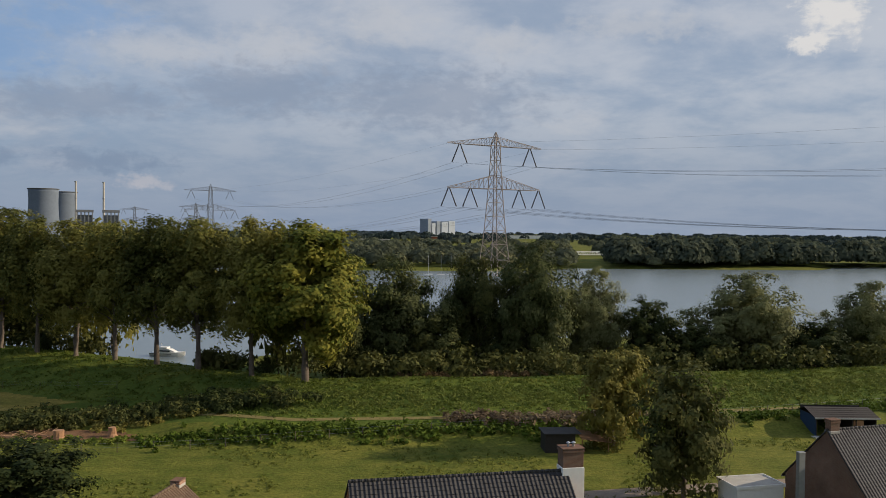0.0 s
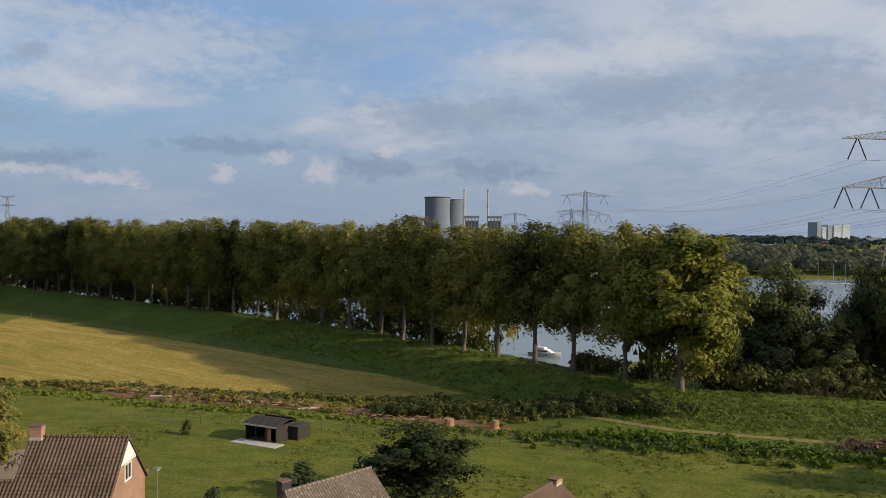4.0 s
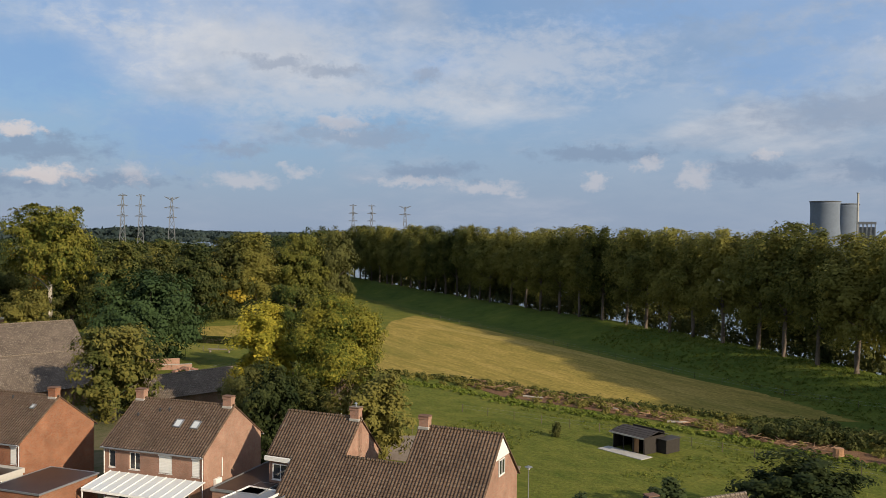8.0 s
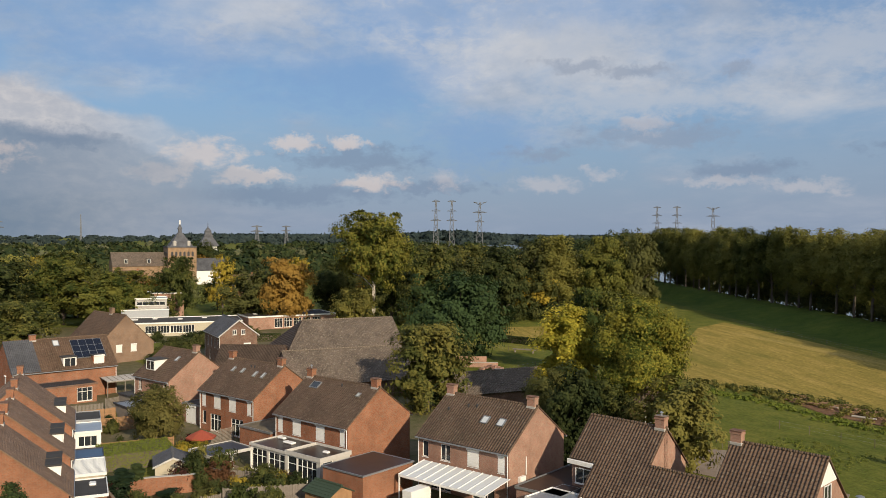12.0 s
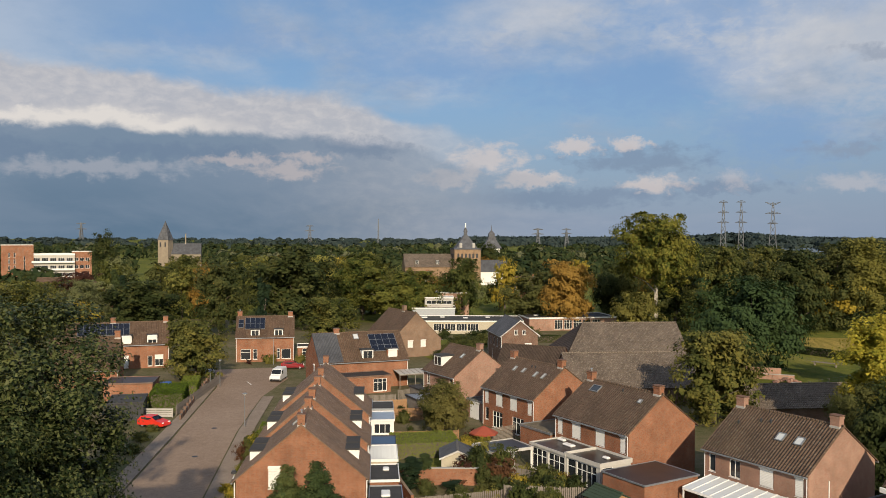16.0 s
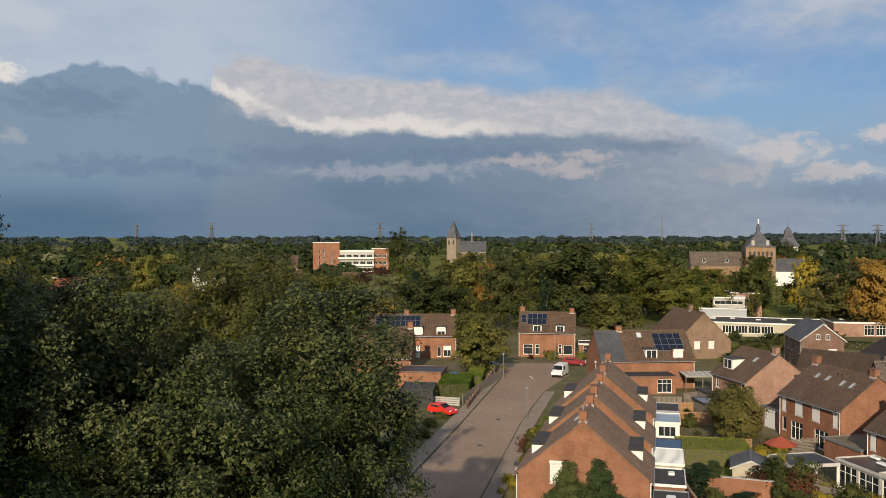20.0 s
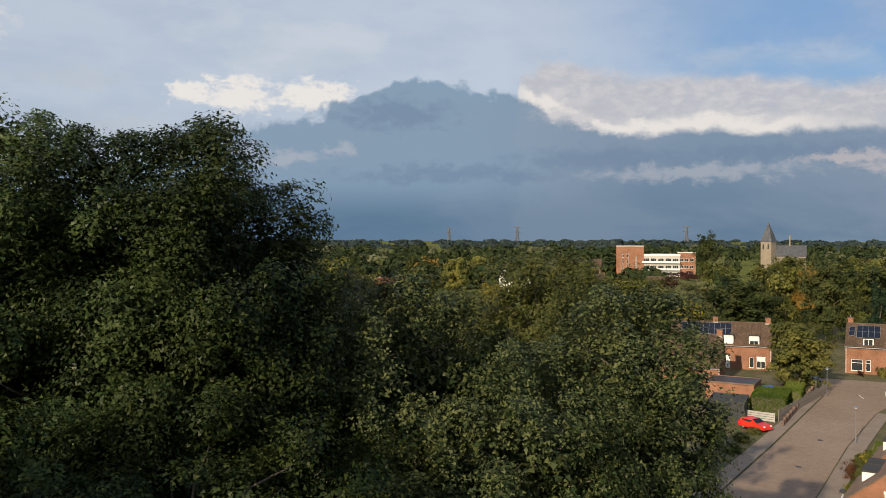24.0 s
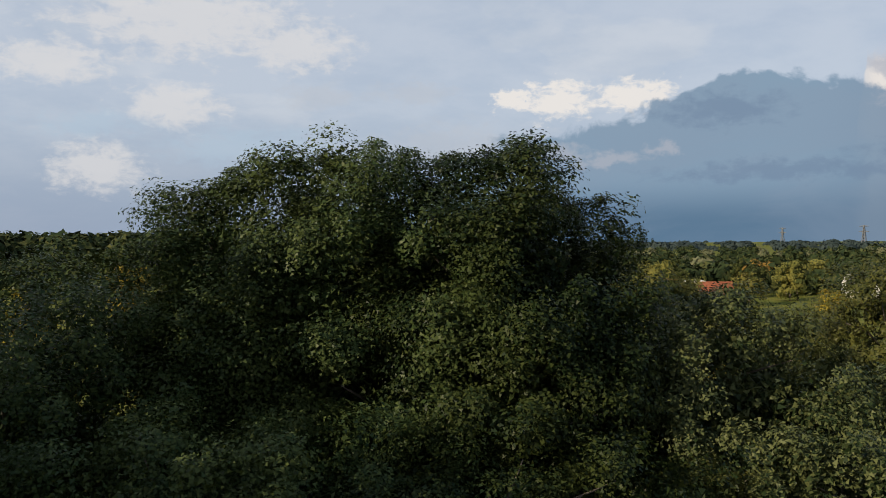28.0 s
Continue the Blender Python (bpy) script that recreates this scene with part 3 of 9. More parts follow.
def pitched_wall(bm, L, D, eave, ridge, openings=(), ridge_y=0.0, depth=0.14, base=0.0):
    """The shell of a gabled house, with real recesses. openings: (face, u, z, w, h); u from the face's middle, to its right as seen from outside."""
    hx, hy = L / 2, D / 2
    faces = {"F": (Vector((0, -hy, 0)), Vector((1, 0, 0)), Vector((0, 1, 0)), hx), "B": (Vector((0, hy, 0)), Vector((-1, 0, 0)), Vector((0, -1, 0)), hx),
             "L": (Vector((-hx, 0, 0)), Vector((0, -1, 0)), Vector((1, 0, 0)), hy), "R": (Vector((hx, 0, 0)), Vector((0, 1, 0)), Vector((-1, 0, 0)), hy)}
    for key, (o, u, inn, half) in faces.items():
        ops = [q[1:] for q in openings if q[0] == key]
        us = sorted({round(a, 4) for a in (-half, half, *[q[0] - q[2] / 2 for q in ops], *[q[0] + q[2] / 2 for q in ops])})
        zs = sorted({round(z, 4) for z in (base, eave, *[q[1] for q in ops], *[q[1] + q[3] for q in ops])})
        zs = [z for z in zs if z <= eave + 1e-6]
        cache = {}

        def P(a, z, off=0.0):
            k = (round(a, 4), round(z, 4), off)
            if k not in cache:
                cache[k] = bm.verts.new(o + u * a + inn * off + Vector((0, 0, z)))
            return cache[k]
        for a0, a1 in zip(us, us[1:]):
            for z0, z1 in zip(zs, zs[1:]):
                ca, cz = (a0 + a1) / 2, (z0 + z1) / 2
                if any(abs(ca - q[0]) < q[2] / 2 and q[1] < cz < q[1] + q[3] for q in ops):
                    continue
                bm.faces.new((P(a0, z0), P(a1, z0), P(a1, z1), P(a0, z1)))
        for a, z, w, h in ops:
            if z + h > eave + 1e-6:
                continue
            c = [(a - w / 2, z), (a + w / 2, z), (a + w / 2, z + h), (a - w / 2, z + h)]
            for k in range(4):
                (p, q), (r, s) = c[k], c[(k + 1) % 4]
                bm.faces.new((P(p, q), P(p, q, depth), P(r, s, depth), P(r, s)))
            bm.faces.new([P(p, q, depth) for p, q in c])
        if key in "LR":
            ry = -ridge_y if key == "L" else ridge_y
            bm.faces.new((P(-half, eave), P(half, eave), P(ry, ridge)))


FACE = {"F": lambda L, D: pose(0, -D / 2, 0), "B": lambda L, D: pose(0, D / 2, 0, rz=180), "L": lambda L, D: pose(-L / 2, 0, 0, rz=-90), "R": lambda L, D: pose(L / 2, 0, 0, rz=90)}


def window(parent, m, u, z, w, h, mullions=1, shutter=0.0, rail=False, frame_mat=None, sill=True, depth=0.14, name="window"):
    """A window in the wall's plane; local x to the right, y inwards. shutter: how far a white roller shutter is down."""
    fm = frame_mat or WHITE
    f = 0.07
    root = new(name)
    root.parent = parent
    root.matrix_local = m @ pose(u, 0, z)
    bm = bmesh.new()
    x0, x1 = -w / 2, w / 2
    for b in ((x0, 0, x0 + f, h), (x1 - f, 0, x1, h), (x0 + f, 0, x1 - f, f), (x0 + f, h - f, x1 - f, h)):
        box(bm, b[0], depth - 0.075, b[1], b[2], depth - 0.004, b[3])
    for k in range(1, mullions + 1):
        x = x0 + w * k / (mullions + 1)
        box(bm, x - 0.035, depth - 0.07, f, x + 0.035, depth - 0.006, h - f)
    if rail:
        box(bm, x0 + f, depth - 0.068, h * 0.68, x1 - f, depth - 0.008, h * 0.68 + 0.06)
    part("window_frame", bm, fm, root)
    part("pane", boxed(x0 + f * 0.5, depth - 0.035, f * 0.5, x1 - f * 0.5, depth - 0.012, h - f * 0.5), GLASS, root)
    if sill:
        part("window_sill", boxed(x0 - 0.04, -0.05, -0.06, x1 + 0.04, depth - 0.08, -0.003), fm, root)
    if shutter:
        bm = bmesh.new()
        box(bm, x0 - 0.03, -0.16, h - 0.02, x1 + 0.03, 0.02, h + 0.2, 0.02)
        n = max(2, int(h * shutter / 0.13))
        line = []
        for k in range(n):
            zt, zb = h - 0.02 - k * h * shutter / n, h - 0.02 - (k + 1) * h * shutter / n
            line += [(0.0, zt), (-0.025, zt - 0.015), (-0.025, zb + 0.02), (0.0, zb + 0.01)]
        ends = [[bm.verts.new((xx, yy, zz)) for yy, zz in line] for xx in (x0 + 0.02, x1 - 0.02)]
        for k in range(len(line) - 1):
            bm.faces.new((ends[0][k], ends[0][k + 1], ends[1][k + 1], ends[1][k]))
        part("roller_shutter", bm, WHITE, root, "white slatted roller shutter")
    return root


def tiled_slope(bm, x0, x1, y0, z0, y1, z1, course=0.34, thick=0.07):
    """A roof slope from the eave line (y0, z0) up to (y1, z1): one skin, stepped where the courses overlap."""
    n = max(2, int(math.hypot(y1 - y0, z1 - z0) / course))
    s = Vector((0, y1 - y0, z1 - z0)).normalized()
    up = Vector((0, -s.z, s.y)) if s.y > 0 else Vector((0, s.z, -s.y))
    at = [Vector((0, y0 + (y1 - y0) * k / n, z0 + (z1 - z0) * k / n)) for k in range(n + 1)]
    line = [at[0]]
    for k in range(n):
        line += [at[k] + up * (thick + 0.03), at[k + 1] + up * thick]
    line += [at[n]]
    ends = [[bm.verts.new((x, v.y, v.z)) for v in line] for x in (x0, x1)]
    for k in range(len(line) - 1):
        bm.faces.new((ends[0][k], ends[1][k], ends[1][k + 1], ends[0][k + 1]))
    for e in ends:
        bm.faces.new(e)
    bm.faces.new((ends[0][0], ends[0][-1], ends[1][-1], ends[1][0]))
    return up


def gable_roof(parent, L, D, eave, ridge, mat, over=0.3, side=0.12, ridge_y=0.0, x0=None, x1=None, gutters=True, verge=None):
    x0 = -L / 2 - side if x0 is None else x0
    x1 = L / 2 + side if x1 is None else x1
    for nm, sgn in (("roof_slope", -1), ("roof_slope", 1)):
        run = D / 2 - ridge_y if sgn > 0 else D / 2 + ridge_y
        rise = ridge - eave
        k = over / run
        bm = bmesh.new()
        tiled_slope(bm, x0, x1, sgn * (D / 2 + over), eave - rise * k + 0.02, ridge_y, ridge + 0.02)
        part(nm, bm, mat, parent)
        if gutters:
            bm = bmesh.new()
            y = sgn * (D / 2 + over + 0.05)
            z = eave - rise * k
            box(bm, x0, y - 0.07, z - 0.10, x1, y + 0.07, z + 0.03, 0.02)
            part("gutter", bm, WHITE if gutters == "white" else ZINC, parent)
    n = max(2, int((x1 - x0) / 0.42))
    step = (x1 - x0) / n
    bm = bmesh.new()
    tube(bm, (0, 0, 0), (step * 0.98, 0, 0.02), 0.115, 0.135, 7)
    first = part("ridge_tile", bm, mat, parent)
    for k in range(n):
        ob = first if k == 0 else new("ridge_tile", first.data)
        ob.parent = parent
        ob.matrix_local = pose(x0 + step * k, ridge_y, ridge + 0.10)


def chimney(parent, x, y, z0, z1, mat, w=0.9, d=0.65, pots=0, flash=True):
    root = new("chimney")
    root.parent = parent
    root.matrix_local = pose(x, y, 0)
    bm = bmesh.new()
    box(bm, -w / 2, -d / 2, z0, w / 2, d / 2, z1 - 0.09, 0.01)
    box(bm, -w / 2 - 0.05, -d / 2 - 0.05, z1 - 0.3, w / 2 + 0.05, d / 2 + 0.05, z1 - 0.16)
    part("chimney_shaft", bm, mat, root)
    part("cap", boxed(-w / 2 - 0.07, -d / 2 - 0.07, z1 - 0.089, w / 2 + 0.07, d / 2 + 0.07, z1, bevel=0.015), BRICK_DARK, root)
    for k in range(pots):
        bm = bmesh.new()
        px = (k - (pots - 1) / 2) * 0.38
        tube(bm, (px, 0, z1 - 0.01), (px, 0, z1 + 0.22), 0.09, 0.08, 10)
        tube(bm, (px, 0, z1 + 0.26), (px, 0, z1 + 0.36), 0.17, 0.05, 10)
        tube(bm, (px, 0, z1 + 0.2), (px, 0, z1 + 0.28), 0.015, 0.015, 5)
        part("flue_cowl", bm, ZINC, root)
    return root


def skylight(parent, x, y, z, pitch, w=0.8, h=1.0, mat=None):
    """A roof window lying on a slope that rises by pitch degrees along +y (or, past 90, along -y)."""
    root = new("roof_window")
    root.parent = parent
    root.matrix_local = pose(x, y, z, pitch if pitch < 90 else 180 - pitch, 0, 0 if pitch < 90 else 180)
    bm = bmesh.new()
    for b in ((-w / 2, -h / 2, -w / 2 + 0.09, h / 2), (w / 2 - 0.09, -h / 2, w / 2, h / 2), (-w / 2, -h / 2, w / 2, -h / 2 + 0.09), (-w / 2, h / 2 - 0.09, w / 2, h / 2)):
        box(bm, b[0], b[1], 0.02, b[2], b[3], 0.16)
    part("window_frame", bm, GREY, root)
    part("pane", boxed(-w / 2 + 0.05, -h / 2 + 0.05, 0.05, w / 2 - 0.05, h / 2 - 0.05, 0.12), mat or GLASS, root)


def dormer(parent, x, side, D, eave, ridge, w, zb, h, run, wall=None, roof=None, mull=1, shutter=0.0, pitched=False):
    """A box dormer standing on a slope; side -1: over the front (local -y), 1: over the back. run: how far its face stands from the ridge line."""
    root = new("dormer")
    root.parent = parent
    root.matrix_local = pose(x, 0, 0) if side < 0 else pose(x, 0, 0, 0, 0, 180)
    bm = bmesh.new()
    back = -max(0.2, (D / 2) * (1 - (zb + h - eave) / (ridge - eave)) - 0.1)
    y0 = -run
    v = [bm.verts.new(c) for c in ((-w / 2, y0, zb), (w / 2, y0, zb), (w / 2, y0, zb + h), (-w / 2, y0, zb + h), (-w / 2, back, zb + h), (w / 2, back, zb + h))]
    for q in ((0, 1, 2, 3), (0, 3, 4), (1, 5, 2), (3, 2, 5, 4), (0, 4, 5, 1)):
        bm.faces.new([v[k] for k in q])
    part("cheek", bm, wall or WHITE, root)
    part("dormer_roof", boxed(-w / 2 - 0.12, y0 - 0.15, zb + h, w / 2 + 0.12, back + 0.1, zb + h + 0.14, bevel=0.02), roof or BITUMEN, root)
    window(root, pose(0, y0 - 0.15, 0), 0, zb + 0.12, w - 0.25, h - 0.2, mull, shutter, sill=False)
    return root


def solar_array(parent, x, s, side, D, eave, ridge, nx, ny, w=1.0, h=1.65):
    """Panels in a grid on a slope; s: the share up the slope of the array's middle."""
    pit = math.atan2(ridge - eave, D / 2)
    root = new("solar_array")
    root.parent = parent
    y = -(D / 2) * (1 - s)
    root.matrix_local = (Matrix() if side < 0 else pose(0, 0, 0, 0, 0, 180)) @ pose(x, y, eave + (ridge - eave) * s, math.degrees(pit))
    bm = bmesh.new()
    box(bm, -w / 2 + 0.03, -h / 2 + 0.03, 0.22, w / 2 - 0.03, h / 2 - 0.03, 0.26, 0.008)
    first = part("solar_panel", bm, SOLAR, root)
    for i in range(nx):
        for j in range(ny):
            ob = first if not (i or j) else new("solar_panel", first.data)
            ob.parent = root
            ob.matrix_local = pose((i - (nx - 1) / 2) * w, (j - (ny - 1) / 2) * h, 0)
    bm = bmesh.new()
    for j in range(ny + 1):
        yy = (j - ny / 2) * h
        box(bm, -nx * w / 2, yy - 0.025, 0.08, nx * w / 2, yy + 0.025, 0.245)
    for i in range(nx + 1):
        xx = (i - nx / 2) * w
        box(bm, xx - 0.025, -ny * h / 2, 0.2, xx + 0.025, ny * h / 2, 0.252)
    part("mounting_rail", bm, GREY, root, "thin aluminium mounting rails")


def flat_block(name, label, x, y, ang, w, d, h, wall, roof=None, category="shed", openings=(), edge=None, z=0.0, group="", over=0.12, kind="", fascia=0.22, lights=()):
    """A flat-roofed building: walls with real recesses, a fascia, a roof and roof domes."""
    root = thing(name, pose(x, y, z, 0, 0, ang), label, category, group, kind)
    bm = bmesh.new()
    pitched_wall(bm, w, d, h, h + 0.001, [o[:5] for o in openings])
    part("wall", bm, wall, root)
    for f, u, zz, ww, hh, mull, sh in openings:
        window(root, FACE[f](w, d), u, zz, ww, hh, mull, sh, rail=hh > 1.9)
    bm = bmesh.new()
    a, b = w / 2 + over, d / 2 + over
    for q in ((-a, -b, a, -b + 0.08), (-a, b - 0.08, a, b), (-a, -b + 0.08, -a + 0.08, b - 0.08), (a - 0.08, -b + 0.08, a, b - 0.08)):
        box(bm, q[0], q[1], h - fascia * 0.4, q[2], q[3], h + fascia * 0.7)
    part("fascia", bm, edge or WHITE, root)
    part("flat_roof", boxed(-a + 0.09, -b + 0.09, h + 0.002, a - 0.09, b - 0.09, h + 0.05), roof or BITUMEN, root)
    for lx, ly, lw, ld in lights:
        dome = part("roof_dome", boxed(lx - lw / 2, ly - ld / 2, h + 0.05, lx + lw / 2, ly + ld / 2, h + 0.28, bevel=0.09), WHITE, root)
    return root


def lean_to(name, label, x, y, ang, w, d, h0, h1, mat, posts=True, category="canopy", bars=9, frame=None):
    """A glazed or sheeted canopy: h1 at the wall (local +y), h0 at the free edge, on posts."""
    fm = frame or WHITE
    root = thing(name, pose(x, y, 0, 0, 0, ang), label, category)
    bm = bmesh.new()
    v = [bm.verts.new(c) for c in ((-w / 2, -d / 2, h0), (w / 2, -d / 2, h0), (w / 2, d / 2, h1), (-w / 2, d / 2, h1), (-w / 2, -d / 2, h0 + 0.05), (w / 2, -d / 2, h0 + 0.05), (w / 2, d / 2, h1 + 0.05), (-w / 2, d / 2, h1 + 0.05))]
    for q in ((3, 2, 1, 0), (4, 5, 6, 7), (0, 1, 5, 4), (2, 3, 7, 6), (1, 2, 6, 5), (3, 0, 4, 7)):
        bm.faces.new([v[k] for k in q])
    part("sheet", bm, mat, root)
    first = None
    for k in range(bars):
        xx = -w / 2 + w * k / (bars - 1)
        if first is None:
            bm = bmesh.new()
            q = [bm.verts.new((dx, yy, zz)) for yy, zz in ((-d / 2, h0), (d / 2, h1)) for dx, zz in ((-0.04, zz + 0.052), (0.04, zz + 0.052), (0.04, zz + 0.11), (-0.04, zz + 0.11))]
            for f in ((0, 1, 2, 3), (7, 6, 5, 4), (0, 4, 5, 1), (1, 5, 6, 2), (2, 6, 7, 3), (3, 7, 4, 0)):
                bm.faces.new([q[i] for i in f])
            first = part("glazing_bar", bm, fm, root)
            ob = first
        else:
            ob = new("glazing_bar", first.data)
            ob.parent = root
        ob.matrix_local = pose(xx, 0, 0)
    part("beam", boxed(-w / 2, -d / 2 - 0.06, h0 - 0.16, w / 2, -d / 2 + 0.06, h0 - 0.003, bevel=0.01), fm, root)
    if posts:
        for xx in (-w / 2 + 0.1, 0.0, w / 2 - 0.1):
            part("post", boxed(xx - 0.06, -d / 2 - 0.05, 0, xx + 0.06, -d / 2 + 0.05, h0 - 0.163), fm, root)
    return root


def fence(name, label, pts, h, mat, board=0.14, gap=0.02, group="garden fences", rails=True, every=1.8):
    """Upright boards between posts, along a line; every board a part."""
    for (ax, ay), (bx, by) in zip(pts, pts[1:]):
        L = math.hypot(bx - ax, by - ay)
        root = thing(name, pose(ax, ay, 0.03, 0, 0, math.degrees(math.atan2(by - ay, bx - ax))), label, "fence", group)
        n = max(1, int(L / (board + gap)))
        rng = random.Random(int(ax * 7 + ay * 13))
        first = part("board", boxed(-board / 2, -0.012, 0.06, board / 2, 0.012, h, bevel=0.004), mat, root)
        for k in range(n):
            ob = first if k == 0 else new("board", first.data)
            ob.parent = root
            ob.matrix_local = pose((k + 0.5) * L / n, 0, 0, 0, rng.uniform(-0.6, 0.6)) @ Matrix.Diagonal((1, 1, rng.uniform(0.97, 1.02), 1))
        m = max(1, round(L / every))
        post = part("post", boxed(-0.045, 0.014, 0, 0.045, 0.10, h + 0.06, bevel=0.008), mat, root)
        for k in range(m + 1):
            ob = post if k == 0 else new("post", post.data)
            ob.parent = root
            ob.matrix_local = pose(L * k / m, 0, 0)


def panel_fence(name, label, pts, h, mat, slat=0.16, group="garden fences"):
    """Lying boards between posts."""
    for (ax, ay), (bx, by) in zip(pts, pts[1:]):
        L = math.hypot(bx - ax, by - ay)
        root = thing(name, pose(ax, ay, 0.03, 0, 0, math.degrees(math.atan2(by - ay, bx - ax))), label, "fence", group)
        m = max(1, round(L / 1.9))
        first = part("board", boxed(0.05, -0.014, 0.02, L / m - 0.05, 0.014, slat - 0.02, bevel=0.004), mat, root)
        post = part("post", boxed(-0.048, -0.05, 0, 0.048, 0.05, h + 0.08, bevel=0.008), mat, root)
        for k in range(m):
            for j in range(int(h / slat)):
                ob = first if not (k or j) else new("board", first.data)
                ob.parent = root
                ob.matrix_local = pose(L * k / m, 0, 0.05 + j * slat, 6)
        for k in range(m + 1):
            ob = post if k == 0 else new("post", post.data)
            ob.parent = root
            ob.matrix_local = pose(L * k / m, 0, 0)


def wire_fence(name, label, pts, h=1.1, every=4.0, group="meadow fences"):
    """Wooden posts with two wires, over the land."""
    for (ax, ay), (bx, by) in zip(pts, pts[1:]):
        L = math.hypot(bx - ax, by - ay)
        root = thing(name, pose(ax, ay, z_at(ax, ay), 0, 0, 0), label, "fence", group)
        m = max(1, round(L / every))
        tops = []
        bm = bmesh.new()
        tube(bm, (0, 0, -0.2), (0, 0, h), 0.045, 0.04, 6)
        post = part("post", bm, BARK, root)
        for k in range(m + 1):
            x, y = ax + (bx - ax) * k / m, ay + (by - ay) * k / m
            p = Vector((x - ax, y - ay, z_at(x, y) - z_at(ax, ay)))
            ob = post if k == 0 else new("post", post.data)
            ob.parent = root
            ob.matrix_local = Matrix.Translation(p)
            tops.append(p)
        for hh in (h * 0.92, h * 0.5):
            bm = bmesh.new()
            skin(bm, [p + Vector((0, 0, hh)) for p in tops], [0.006] * len(tops), 4)
            part("wire", bm, GREY, root)


def street_lamp(x, y, h=4.3, turn=0.0):
    root = thing("street_lamp", pose(x, y, 0.06, 0, 0, turn), "grey street lamp with a flat mushroom head", "street lamp", "street lamps")
    bm = bmesh.new()
    tube(bm, (0, 0, 0), (0, 0, 1.0), 0.07, 0.065, 8)
    tube(bm, (0, 0, 1.0), (0, 0, h - 0.25), 0.05, 0.038, 8)
    part("pole", bm, GREY, root)
    bm = bmesh.new()
    tube(bm, (0, 0, h - 0.25), (0, 0, h - 0.05), 0.12, 0.22, 12)
    part("lantern", bm, WHITE, root)
    bm = bmesh.new()
    tube(bm, (0, 0, h - 0.05), (0, 0, h + 0.06), 0.36, 0.10, 14)
    part("cap", bm, GREY, root)
    return root


def car(name, label, x, y, ang, paint, L=4.1, W=1.72, H=1.46, van=False):
    """A car, nose towards local +x."""
    root = thing(name, pose(x, y, 0.065, 0, 0, ang), label, "van" if van else "car", "parked vehicles")
    if van:
        side = [(-L / 2, 0.45), (-L / 2, H * 0.97), (-L / 2 + 0.12, H), (L / 2 - 1.75, H), (L / 2 - 1.45, H * 0.98), (L / 2 - 0.75, H * 0.58), (L / 2 - 0.1, H * 0.48), (L / 2, H * 0.36), (L / 2, 0.32), (-L / 2, 0.32)]
        glass = [(L / 2 - 1.36, H * 0.945), (L / 2 - 0.80, H * 0.63)]
    else:
        side = [(-L / 2, 0.32), (-L / 2, 0.75), (-L / 2 + 0.08, 0.95), (-L / 2 + 0.42, H - 0.06), (-L / 2 + 0.8, H), (L / 2 - 1.95, H - 0.01), (L / 2 - 1.15, 0.98), (L / 2 - 0.25, 0.82), (L / 2, 0.62), (L / 2, 0.32)]
        glass = [(L / 2 - 1.84, H - 0.04), (L / 2 - 1.2, 1.06)]
    bm = bmesh.new()
    rows = []
    for yy, k in ((-W / 2, 0.86), (-W / 2 + 0.10, 1.0), (W / 2 - 0.10, 1.0), (W / 2, 0.86)):
        rows.append([bm.verts.new((px, yy * (1 - 0.16 * max(0, (pz - 0.9) / H)), 0.32 + (pz - 0.32) * (k if pz > 1.0 else 1))) for px, pz in side])
    for a, b in zip(rows, rows[1:]):
        for k in range(len(side)):
            j = (k + 1) % len(side)
            bm.faces.new((a[k], b[k], b[j], a[j]))
    bm.faces.new(rows[0])
    bm.faces.new(rows[-1][::-1])
    bmesh.ops.recalc_face_normals(bm, faces=bm.faces)
    body = part("body", bm, paint, root)
    bm = bmesh.new()
    (ax, az_), (bx, bz) = glass
    v = [bm.verts.new(c) for c in ((ax + 0.03, -W / 2 + 0.2, az_), (ax + 0.03, W / 2 - 0.2, az_), (bx + 0.04, W / 2 - 0.13, bz), (bx + 0.04, -W / 2 + 0.13, bz))]
    bm.faces.new(v)
    bmesh.ops.solidify(bm, geom=bm.faces, thickness=0.03)
    part("windscreen", bm, GLASS, root)
    for sy in (-1, 1):
        w0, w1 = (-L / 2 + 0.55, L / 2 - 1.75) if not van else (L / 2 - 2.3, L / 2 - 1.3)
        yy = sy * (W / 2 * 0.965)
        part("side_window", boxed(w0, min(yy, yy - sy * 0.06), (1.0 if not van else H * 0.58), w1, max(yy, yy - sy * 0.06), (H - 0.17 if not van else H * 0.86), bevel=0.02), GLASS, root)
        part("headlight", boxed(L / 2 - 0.12, sy * W * 0.36 - 0.15, 0.66, L / 2 + 0.015, sy * W * 0.36 + 0.15, 0.80, bevel=0.02), WHITE, root)
        part("tail_light", boxed(-L / 2 - 0.015, sy * W * 0.43 - 0.08, 0.72, -L / 2 + 0.05, sy * W * 0.43 + 0.08, 1.02, bevel=0.02), RED, root)
    for wx in (-L / 2 + 0.75, L / 2 - 0.78):
        for sy in (-1, 1):
            wheel = new("wheel")
            wheel.parent = root
            wheel.matrix_local = pose(wx, sy * (W / 2 - 0.12), 0.31)
            bm = bmesh.new()
            tube(bm, (0, -0.1, 0), (0, 0.1, 0), 0.31, 0.31, 18)
            part("tyre", bm, RUBBER, wheel)
            bm = bmesh.new()
            tube(bm, (0, -0.115, 0), (0, 0.115, 0), 0.19, 0.19, 14)
            part("rim", bm, ZINC, wheel)
